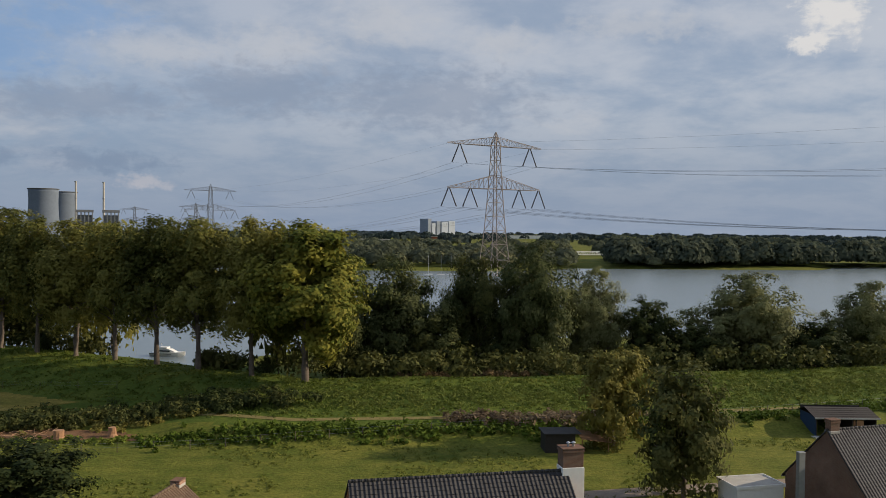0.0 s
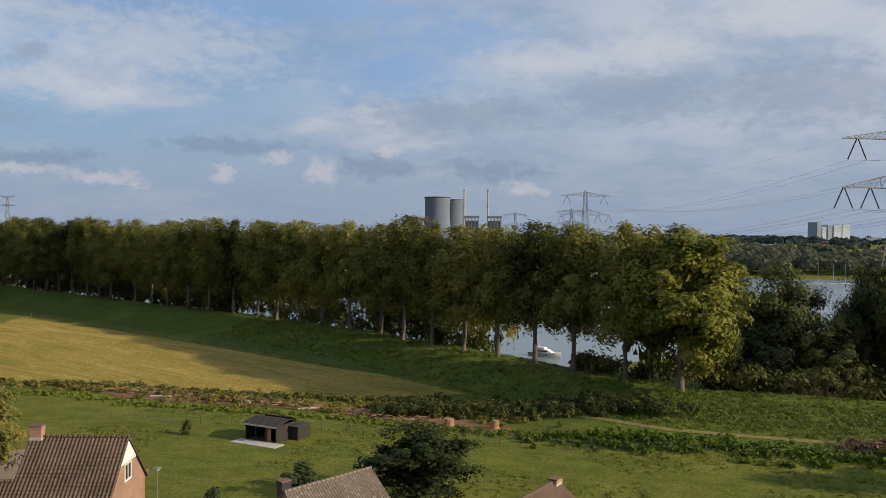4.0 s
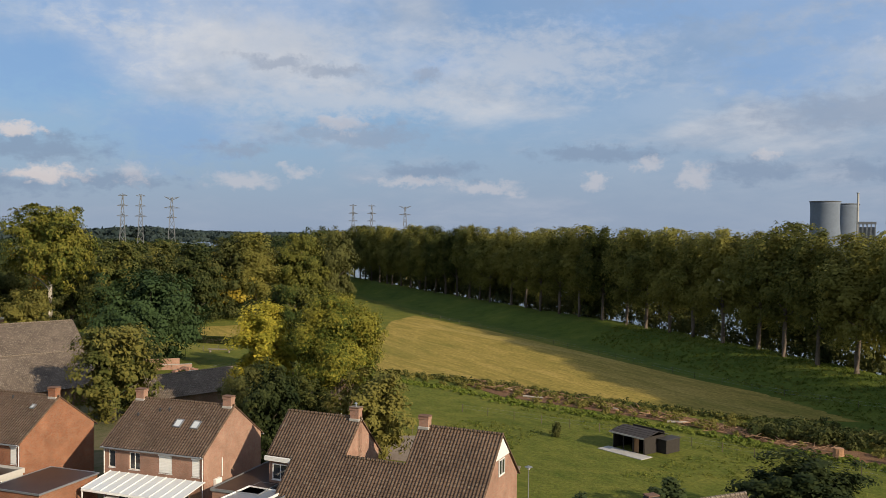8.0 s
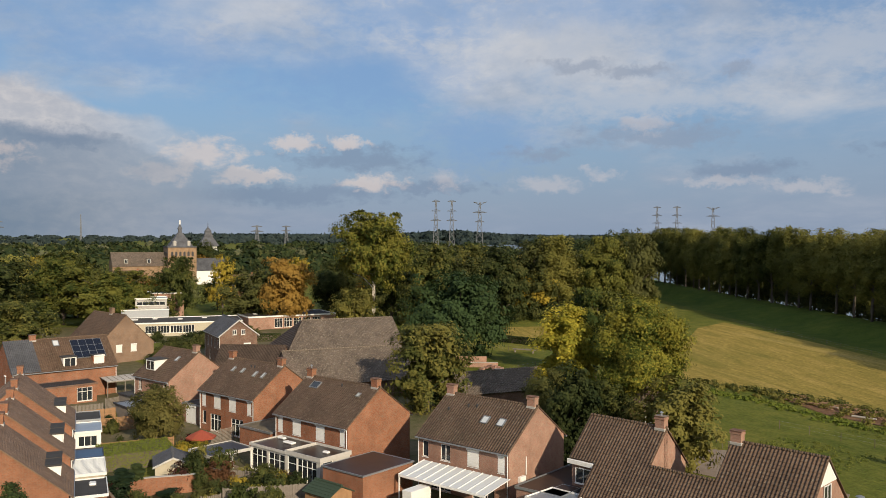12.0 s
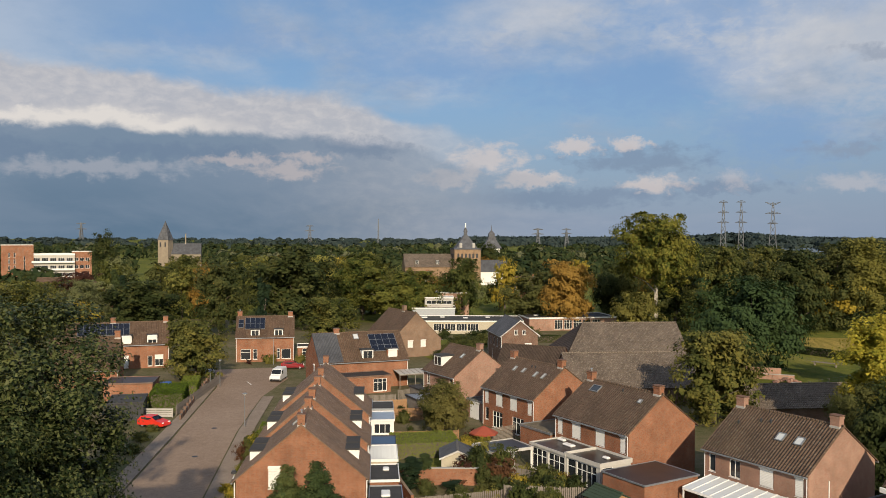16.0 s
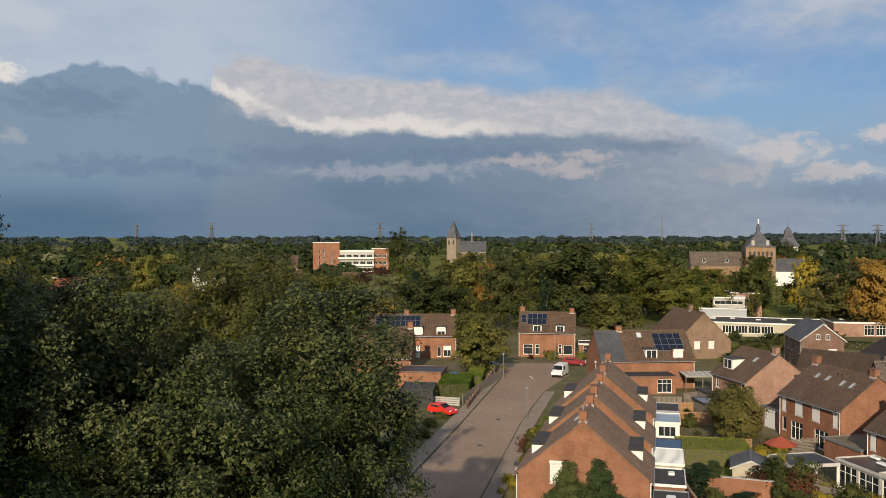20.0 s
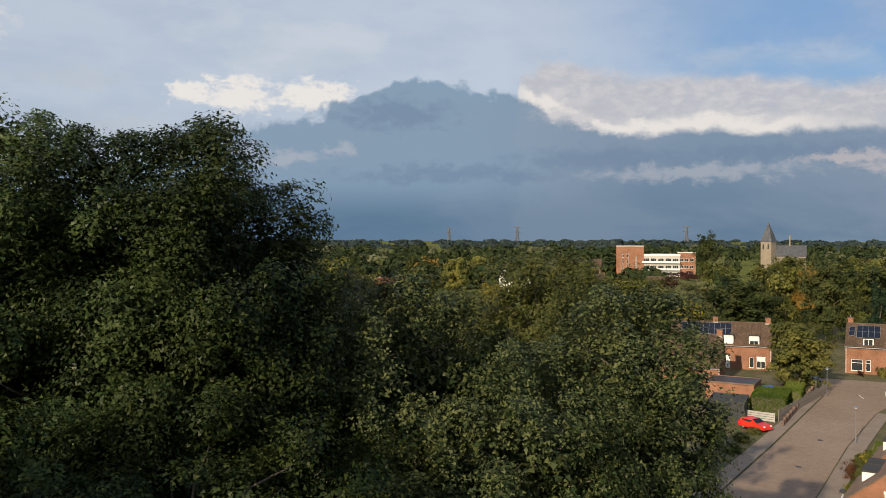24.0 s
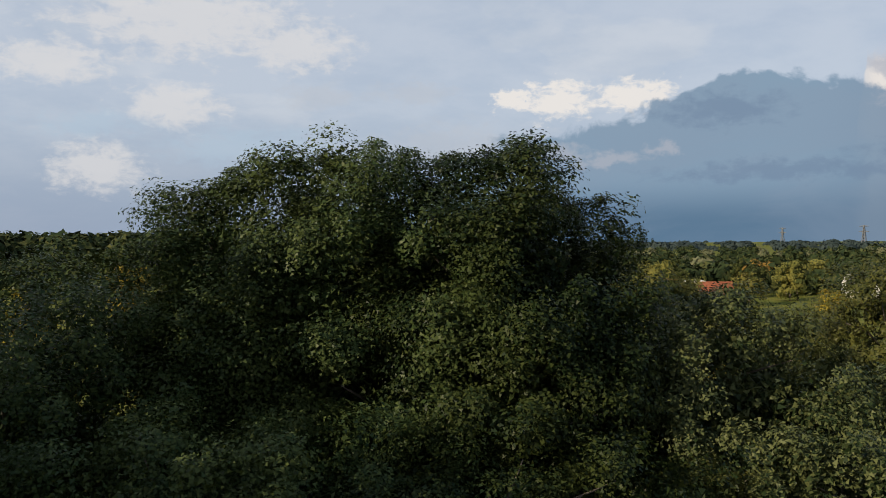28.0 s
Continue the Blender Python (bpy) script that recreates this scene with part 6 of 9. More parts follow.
# ---- trees ----
def kind(key, *a, **k):
    KINDS[key] = (tree_kind(*a, **k), False)
    SIZE[key] = (a[2], a[3])


SIZE = {}
kind("poplar", "poplar", 11, 24, 11.0, 4.0, 0.215, L_POPLAR, 150, 76, 1.3, "poplar", trunk=0.40, limbs=16, boughs=34, core=1.2, rough=0.45, flat=1.2, label="tall poplar with olive leaves turning yellow")
kind("poplar2", "poplar", 12, 24, 12.0, 3.2, 0.215, L_POPLAR, 150, 76, 1.3, "poplar", trunk=0.40, limbs=16, boughs=32, core=1.2, rough=0.45, flat=1.2, label="tall poplar with olive leaves turning yellow")
kind("poplar3", "poplar", 15, 22, 13.0, 2.5, 0.22, leaf_mat("golden_poplar_leaves", (0.040, 0.060, 0.012), (0.11, 0.13, 0.024), (0.25, 0.23, 0.042)), 230, 110, 1.25, "round", trunk=0.42, boughs=52, core=2.0, label="broad yellowing poplar at the end of the row")
kind("willow", "willow", 13, 18, 18, 0.0, 0.19, L_WILLOW, 210, 120, 1.4, "round", trunk=0.45, boughs=30, label="grey-green willow on the river bank")
kind("willow2", "willow", 33, 18, 16, 0.0, 0.19, L_OAK, 200, 115, 1.4, "round", trunk=0.45, boughs=30, label="dark bushy tree on the river bank")
kind("oak", "tree", 14, 15, 13, 0.5, 0.22, L_OAK, 120, 58, 1.1, "round", trunk=0.35, boughs=34, core=1.4, label="dark green rounded broadleaf tree")
kind("maple", "tree", 16, 13, 11, 0.5, 0.195, L_MAPLE, 120, 58, 0.95, "round", trunk=0.3, boughs=34, core=1.4, label="green rounded broadleaf tree")
kind("olive", "tree", 35, 7, 6.6, 0.4, 0.10, leaf_mat("olive_brown_leaves", (0.030, 0.036, 0.012), (0.072, 0.074, 0.023), (0.165, 0.145, 0.045)), 150, 90, 0.6, "round", trunk=0.16, boughs=44, label="small olive-brown leafy garden tree")
kind("yellowgreen", "tree", 17, 17, 12.3, 2.4, 0.20, leaf_mat("yellow_green_leaves", (0.016, 0.030, 0.008), (0.042, 0.062, 0.016), (0.15, 0.148, 0.032)), 170, 90, 1.1, "round", trunk=0.35, boughs=34, label="broad green tree with yellowing top")
kind("roundtree", "tree", 26, 17.5, 10.6, 4.6, 0.115, leaf_mat("round_tree_leaves", (0.028, 0.050, 0.010), (0.080, 0.104, 0.020), (0.27, 0.245, 0.038), vary=0.3, between=0.0), 400, 110, 0.95, "round", trunk=0.35, limbs=20, boughs=84, core=2.0, label="broad round green tree with yellowing top")
kind("goldgreen", "tree", 27, 15, 6.4, 4.5, 0.115, leaf_mat("gold_green_leaves", (0.10, 0.12, 0.017), (0.24, 0.23, 0.03), (0.42, 0.35, 0.046), vary=0.3, between=0.0), 150, 90, 0.8, "round", trunk=0.25, core=1.8, label="small tree with yellowing green leaves")
kind("yellow", "tree", 18, 13, 7, 2.0, 0.2, L_YELLOW, 80, 80, 1.0, "round", trunk=0.25, label="small tree with bright yellow leaves")
kind("orange", "tree", 19, 17, 14, 2.0, 0.26, L_ORANGE, 120, 80, 1.3, "round", trunk=0.35, label="rounded tree in orange autumn leaf")
kind("blue", "tree", 20, 17, 22, 1.0, 0.26, L_BLUE, 190, 90, 1.5, "broad", trunk=0.5, boughs=34, label="broad bluish-green spreading tree")
kind("bigtree", "tree", 21, 31, 21, 13, 0.27, leaf_mat("olive_tree_leaves", (0.022, 0.036, 0.007), (0.080, 0.096, 0.019), (0.19, 0.175, 0.034), vary=0.3, between=0.0), 190, 80, 1.5, "broad", bark=BARK_PALE, trunk=0.62, limbs=20, boughs=30, label="very tall tree with pale forked trunk")
kind("column", "columnar_tree", 22, 9, 2.6, 0.1, 0.14, L_CONIFER, 60, 70, 0.45, "column", trunk=0.15, label="slim columnar dark evergreen tree")
kind("cone", "conifer", 23, 7, 3.0, 0.1, 0.12, L_CONIFER, 80, 70, 0.4, "cone", trunk=0.14, label="small pointed dark green conifer")
kind("spruce", "conifer", 34, 6.0, 4.8, 0.1, 0.075, leaf_mat("spruce_needles", (0.024, 0.042, 0.018), (0.055, 0.080, 0.030), (0.115, 0.13, 0.045)), 190, 110, 0.36, "cone", trunk=0.12, boughs=90, rough=0.6, label="young pointed green spruce beside the gable")
kind("purple", "tree", 24, 13, 14, 1.5, 0.26, L_PURPLE, 110, 70, 1.3, "round", trunk=0.35, label="rounded tree with copper leaves")
kind("bush", "bush", 25, 2.6, 4.2, 0.0, 0.13, L_OAK, 44, 42, 0.5, "round", trunk=0.06, limbs=8, label="low rounded dark green bush", category="bush")
kind("shrub", "shrub", 28, 2.6, 3.4, 0.0, 0.12, L_MAPLE, 36, 40, 0.5, "round", trunk=0.05, limbs=8, label="leafy green garden shrub", category="bush")
kind("gold_shrub", "shrub", 29, 2.6, 3.0, 0.0, 0.12, L_YELLOW, 36, 36, 0.5, "round", trunk=0.05, limbs=8, label="yellowing leafy garden shrub", category="bush")
kind("copper_shrub", "shrub", 30, 2.6, 3.0, 0.0, 0.12, L_PURPLE, 36, 36, 0.5, "round", trunk=0.05, limbs=8, label="rounded copper-leaved garden shrub", category="bush")
for k, (m, nm) in enumerate(((L_OAK, "dark green tree over the village roofs"), (L_MAPLE, "green tree over the village roofs"), (L_POPLAR, "olive tree over the village roofs"), (L_WILLOW, "grey-green tree over the village roofs"), (L_YELLOW, "yellowing tree over the village roofs"), (L_ORANGE, "brown-orange tree over the village roofs"))):
    kind("lite%d" % k, "tree", 40 + k, 15, 12, 1.0, 0.36, m, 46, 40, 1.4, "round", trunk=0.35, limbs=4, boughs=13, label=nm)


def stand(key, x, y, top, width, turn=None):
    """A plant of that top height (above the meadow) and crown width."""
    h0, w0 = SIZE[key]
    z = z_at(x, y)
    s = width / w0
    return plant(key, x, y, z - 0.1, s, random.uniform(0, 360) if turn is None else turn, (top - z) / h0 / s)


for row in [
    ("willow", 0.2, 139.5, 19.6, 17.8), ("willow2", 14.0, 143.0, 20.0, 14.0), ("willow", 22.9, 139.0, 22.3, 17.0), ("willow", 34.2, 142.6, 18.0, 12.0), ("oak", 42.9, 139.1, 13.3, 10.7),
    ("willow", 60.4, 141.9, 17.4, 19.7), ("oak", 70.1, 136.5, 10.1, 10.9), ("willow", 84.8, 146.4, 15.8, 14.5), ("oak", 50, 137, 9.5, 9), ("willow2", -8, 133, 13, 10), ("oak", 6, 133, 11, 10),
]:
    stand(*row)
for row in [
    ("maple", 25.1, 94.3, 11.6, 9.0), ("oak", 26.8, 75.0, 12.8, 9.4), ("oak", -29.9, 69.5, 7.3, 11.0), ("column", -36.3, 59.5, 6.0, 2.6), ("cone", -40.9, 54.0, 5.0, 2.4),
    ("goldgreen", -93.6, 57.6, 16.2, 8.4), ("roundtree", -84.6, 62.8, 17.4, 10.6), ("yellowgreen", -125.0, 83.0, 15.9, 11.0), ("oak", -79.0, 49.7, 11.0, 7.0), ("maple", -82.0, 57.0, 8.5, 7.0), ("oak", -88.5, 56.0, 8.0, 6.4), ("maple", -70.7, 56.3, 10.5, 9.6),
    ("maple", -111.3, 45.7, 12.8, 12.0), ("blue", -153.2, 69.8, 17.2, 22.5), ("bigtree", -194.5, 65.9, 30.6, 21.2), ("poplar", -222, 134, 24.9, 14), ("willow2", -89, 53, 9, 7),
]:
    stand(*row)
for row in [
    ("yellowgreen", -215, 145, 24.4, 16), ("oak", -212, 156, 25.4, 14), ("oak", -226, 117, 21.5, 18), ("maple", -213.1, 87.3, 22.6, 18.4), ("oak", -226, 128, 22.5, 16), ("maple", -222, 150, 24, 14), ("oak", -222, 104, 18.5, 15),
    ("oak", -236, 162, 25, 17), ("maple", -250, 176, 25.4, 18), ("oak", -268, 190, 25.6, 18), ("poplar2", -286, 205, 26, 16), ("oak", -306, 220, 26, 18), ("maple", -330, 240, 26.5, 20), ("oak", -245, 140, 23.5, 18), ("maple", -255, 118, 22, 18), ("oak", -250, 98, 21, 17), ("oak", -232, 84, 20, 16), ("willow2", -240, 70, 17, 16),
]:
    stand(*row)
for row in [
    ("orange", -225.1, 51.9, 18.4, 14.6), ("maple", -187.1, 75.7, 13.2, 13.0), ("oak", -231.9, 43.7, 15.2, 17.3), ("maple", -259.7, 26.0, 18.4, 13.9),
    ("yellowgreen", -240.9, 4.5, 16.1, 20.1), ("maple", -270.9, 0.0, 19.9, 18.0), ("maple", -183.2, 57.6, 13.0, 10.5), ("olive", -106.6, 9.3, 6.9, 6.8),
]:
    stand(*row)
for row in [
    ("maple", -148.7, -30.0, 10.7, 11.2), ("oak", -230.8, -21.3, 22.5, 24.2), ("column", -200.2, -25.5, 15.8, 3.2), ("maple", -191.6, -9.2, 11.5, 12.7), ("oak", -215, -38, 18, 14),
    ("yellowgreen", -251.9, -3.3, 19.3, 18.0), ("oak", -209.5, -55.3, 14.3, 18.0), ("orange", -257.0, -49.7, 15.4, 10.4), ("maple", -274.8, -62.0, 18.7, 16.8), ("yellow", -196.9, -64.4, 10.0, 7.8), ("oak", -364.7, -112.2, 25.8, 13.2),
    ("purple", -314.0, -106.5, 11.4, 17.6), ("oak", -470.0, 63.5, 20.4, 15.0), ("yellowgreen", -236.8, 12.1, 15.0, 14.4), ("bush", -193.8, 25.9, 3.4, 6.0), ("willow", -225, -75, 13, 14), ("column", -226, -64, 15, 3.4), ("column", -252, -74, 15.5, 3.4), ("maple", -206, -80, 14, 15), ("oak", -196, -92, 12, 14),
]:
    stand(*row)

# the poplar row on the dike
pts = [(-12.7, 119.6), (-20.7, 124.8), (-28, 128.6), (-36.3, 134), (-51.5, 142.6), (-66, 150), (-77, 158), (-96, 166.5), (-121, 178), (-169, 193), (-235, 217), (-335, 256)]
rng = np.random.default_rng(5)
stand("poplar3", -12.4, 119.9, 24.8, 16.0)
s = 9.0
for (ax, ay), (bx, by) in zip(pts, pts[1:]):
    seg = math.hypot(bx - ax, by - ay)
    while s < seg:
        x, y = ax + (bx - ax) * s / seg + rng.normal() * 0.5, ay + (by - ay) * s / seg + rng.normal() * 0.5
        far = math.hypot(x, y)
        stand(("poplar", "poplar2")[int(rng.random() * 2)], x, y, 25.7 + 0.0075 * (far - 125) + rng.normal() * 0.7, 10.8 + 2.2 * rng.random())
        if rng.random() < 0.5 and not 11 < math.degrees(math.atan2(-x, y)) < 19.5:
            x2, y2 = x + 3.5 + rng.normal(), y + 8 + rng.normal()
            stand("lite2", x2, y2, 24.2 + 0.007 * (far - 125) + rng.normal(), 9 + 2 * rng.random())
        if x < -60 and rng.random() < 0.7:
            stand("lite0", x + 2 + rng.normal(), y + 11.5 + rng.normal() * 0.7, 12 + 3 * rng.random(), 10 + 2 * rng.random())
        s += 8.6 + rng.random() * 1.8
    s -= seg

# silvery leaves; the pale stop also paints sunlit leaf tips
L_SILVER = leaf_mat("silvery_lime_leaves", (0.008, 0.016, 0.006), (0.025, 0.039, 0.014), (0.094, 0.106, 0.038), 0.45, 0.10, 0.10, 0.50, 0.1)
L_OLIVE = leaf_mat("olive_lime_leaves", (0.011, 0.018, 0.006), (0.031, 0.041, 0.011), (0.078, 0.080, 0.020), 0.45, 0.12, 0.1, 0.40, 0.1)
# the tall limes close to the camera: yaw, distance, top, width, start of the crown, leaf tone (picked by how lit or
# shaded each stands)
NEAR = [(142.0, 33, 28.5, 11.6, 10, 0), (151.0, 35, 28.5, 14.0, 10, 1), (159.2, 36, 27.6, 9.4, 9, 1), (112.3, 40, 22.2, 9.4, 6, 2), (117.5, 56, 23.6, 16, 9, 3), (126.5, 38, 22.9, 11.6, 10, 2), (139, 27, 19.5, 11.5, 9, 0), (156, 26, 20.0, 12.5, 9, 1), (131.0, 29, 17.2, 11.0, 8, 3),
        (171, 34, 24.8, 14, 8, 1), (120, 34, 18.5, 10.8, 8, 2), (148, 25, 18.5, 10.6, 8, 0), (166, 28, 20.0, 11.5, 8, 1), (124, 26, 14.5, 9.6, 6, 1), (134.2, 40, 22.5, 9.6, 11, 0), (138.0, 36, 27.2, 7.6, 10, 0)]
for k, (a, d, top, w, bare, tone) in enumerate(NEAR):
    cl = int(1.5 * w * (top - bare) * (1.7 if k < 3 else 1.0 if d < 50 else 0.75))
    ob = tree_kind("lime_tree", 100 + k, top, w, bare, 0.070 if tone > 1 else 0.062, (L_NEAR_SHADED, L_NEAR_LIFTED, L_SILVER, L_OLIVE)[tone], cl, 230 if tone > 1 and d > 30 else 215, 0.68, "dome", trunk=0.36, limbs=26, boughs=cl // 4, core=2.0 if k < 3 else 1.2, rough=0.6, flat=1.1,
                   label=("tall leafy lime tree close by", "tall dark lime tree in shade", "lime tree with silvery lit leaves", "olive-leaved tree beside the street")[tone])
    ob.matrix_basis = pose(-3.0 - math.sin(radians(a)) * d, 0.5 + math.cos(radians(a)) * d, 0, 0, 0, k * 50)
    ob["group"] = "tall trees close by"

for x, y, top in ((3.5, -20.5, 27), (4.5, -29.0, 33), (5.5, -38.0, 33), (7.0, -47.0, 33)):   # unseen trees added to the east, to cast shade on the limes
    stand("oak", x, y, top, 14)


# trees over the village, each one a thing
rng = np.random.default_rng(77)
CLEAR = [(-421, 30, 46), (-682, -160, 60), (-426, -160, 40), (-893, 122, 40), (-335, -190, 18)]
OPEN = [(81.5, 89, 430, 3), (100.5, 105.5, 800, 0), (107, 115.5, 470, 1), (117, 122, 400, 2)]   # yaw from, to: the lanes and low gardens that leave a landmark in view
n = 0
while n < 185:
    a, d = (radians(rng.uniform(50, 168)), math.exp(rng.uniform(math.log(255), math.log(470)))) if n < 150 else (radians(rng.uniform(122, 178)), rng.uniform(95, 260))
    x, y = -math.sin(a) * d, math.cos(a) * d
    deg = math.degrees(a)
    if any(math.hypot(x - cx, y - cy) < r for cx, cy, r in CLEAR) or dike_side(np.array([x]), np.array([y]))[0] > -25:
        continue
    lim = 25 - 0.024 * d
    for a0, a1, far, low in OPEN:
        if a0 < deg < a1 and d < far:
            lim = min(lim, 25 * (1 - d / far) + low)
    if lim < 4.5:
        n += 0.5
        continue
    stand("lite%d" % rng.choice(6, p=(0.17, 0.23, 0.32, 0.08, 0.13, 0.07)), x, y, min(lim, (12 if n < 150 else 8) + 7 * rng.random()), min(10 + 7 * rng.random(), 0.6 * lim + 6))
    n += 1


# far woods: many small crowns, in one mesh a wood
def far_wood(name, seed, spots, leaf, mat, label, per=90):
    rng = np.random.default_rng(seed)
    sp = np.array(spots)
    n = len(sp)
    c = np.repeat(sp, per, axis=0)
    d = rng.normal(size=(n * per, 3))
    d /= np.linalg.norm(d, axis=1)[:, None]
    d[:, 2] = np.abs(d[:, 2]) * 0.95 - 0.15 * rng.random(n * per)
    w, h = c[:, 3:4], c[:, 2:3]
    lump = 0.82 + 0.33 * rng.random((n * per, 1))
    p = np.concatenate([c[:, :1] + d[:, :1] * w / 2 * lump, c[:, 1:2] + d[:, 1:2] * w / 2 * lump, 0.3 + h * 0.35 + d[:, 2:] * h * 0.62 * lump], 1)
    nrm = d + rng.normal(size=d.shape) * 0.3
    nrm /= np.linalg.norm(nrm, axis=1)[:, None]
    a = np.cross(nrm, rng.normal(size=d.shape))
    a /= np.linalg.norm(a, axis=1)[:, None]
    b = np.cross(nrm, a)
    s = leaf * w / 10 * (0.6 + 0.8 * rng.random((n * per, 1)))
    V = np.stack([p + a * s * 1.3, p - a * s * 0.7 + b * s, p - a * s * 0.7 - b * s], 1)
    return tagged(tris_part(name, V, mat), label, "woods", "", "stuff")


def ring_spots(seed, n, az0, az1, d0, d1, h0, h1, w0=8, w1=15, keep=None):
    rng = np.random.default_rng(seed)
    out = []
    while len(out) < n:
        a, d = radians(rng.uniform(az0, az1)), math.exp(rng.uniform(math.log(d0), math.log(d1)))
        x, y = -math.sin(a) * d, math.cos(a) * d
        if keep and not keep(x, y):
            continue
        out.append((x, y, rng.uniform(h0, h1), rng.uniform(w0, w1)))
    return out


def dry_far(x, y):
    return y > np.interp(x, FAR_X, FAR_Y) + 9 and math.hypot(x - PY_SPOT[0], y - PY_SPOT[1]) > 20 and not (-14.4 < math.degrees(math.atan2(-x, y)) < -11.8 and y < 775)


PY_SPOT = (49.9, 426.7)
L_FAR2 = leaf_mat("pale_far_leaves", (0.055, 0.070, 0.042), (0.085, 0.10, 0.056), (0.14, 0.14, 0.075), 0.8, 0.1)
# distance haze is put into the shore and horizon leaf colours
L_SHORE = leaf_mat("hazed_shore_leaves", (0.058, 0.075, 0.060), (0.080, 0.100, 0.072), (0.115, 0.128, 0.082), 0.8, 0.4)
L_HORIZON = leaf_mat("hazed_horizon_leaves", (0.022, 0.036, 0.038), (0.038, 0.054, 0.052), (0.06, 0.074, 0.062), 0.8, 0.1)
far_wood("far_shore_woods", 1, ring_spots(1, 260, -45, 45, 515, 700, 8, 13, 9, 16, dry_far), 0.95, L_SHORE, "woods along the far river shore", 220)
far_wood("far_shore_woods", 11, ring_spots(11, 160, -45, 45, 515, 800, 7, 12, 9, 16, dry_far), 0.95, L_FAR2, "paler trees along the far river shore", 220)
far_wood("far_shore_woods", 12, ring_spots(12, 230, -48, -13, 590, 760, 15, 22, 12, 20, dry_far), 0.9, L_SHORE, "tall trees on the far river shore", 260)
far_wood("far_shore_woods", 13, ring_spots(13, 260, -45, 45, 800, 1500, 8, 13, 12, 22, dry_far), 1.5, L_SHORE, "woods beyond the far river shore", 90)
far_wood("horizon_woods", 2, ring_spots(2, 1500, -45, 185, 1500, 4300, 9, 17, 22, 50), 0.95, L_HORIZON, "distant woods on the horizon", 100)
far_wood("village_woods", 3, ring_spots(3, 1000, 50, 185, 400, 1500, 10, 16, 11, 22, lambda x, y: all(math.hypot(x - cx, y - cy) > r for cx, cy, r in CLEAR) and not (100.5 < math.degrees(math.atan2(-x, y)) < 105.5 and math.hypot(x, y) < 690) and dike_side(np.array([x]), np.array([y]))[0] < -30), 0.95, L_FAR, "woods beyond the village", 120)
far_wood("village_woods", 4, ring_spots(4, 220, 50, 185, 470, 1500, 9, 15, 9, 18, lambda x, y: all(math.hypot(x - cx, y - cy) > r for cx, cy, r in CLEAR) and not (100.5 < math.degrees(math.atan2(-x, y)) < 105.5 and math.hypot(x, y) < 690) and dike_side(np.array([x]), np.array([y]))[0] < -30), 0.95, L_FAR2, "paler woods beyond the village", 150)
g = random.Random(61)
belt = [(-340 - 420 * t + g.gauss(0, 7), 272 + 165 * t + g.gauss(0, 7), g.uniform(19, 24), g.uniform(12, 18)) for t in (g.random() for _ in range(120))]
far_wood("river_belt_woods", 17, belt, 0.6, L_FAR, "tall woods along the river upstream", 260)
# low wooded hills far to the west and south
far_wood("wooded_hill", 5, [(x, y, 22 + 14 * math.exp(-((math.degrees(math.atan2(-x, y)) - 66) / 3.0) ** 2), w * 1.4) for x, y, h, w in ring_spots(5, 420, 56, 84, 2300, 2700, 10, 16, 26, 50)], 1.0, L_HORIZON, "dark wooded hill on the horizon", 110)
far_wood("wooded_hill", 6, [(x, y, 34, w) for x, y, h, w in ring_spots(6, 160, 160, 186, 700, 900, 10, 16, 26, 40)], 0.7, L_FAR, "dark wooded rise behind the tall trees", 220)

# ---- landmarks ----

# bluish steel for far pylons, with the distance haze in its colour
LATTICE_FAR = plain("hazed_far_steel", (0.135, 0.145, 0.16), 0.8, 0.0)


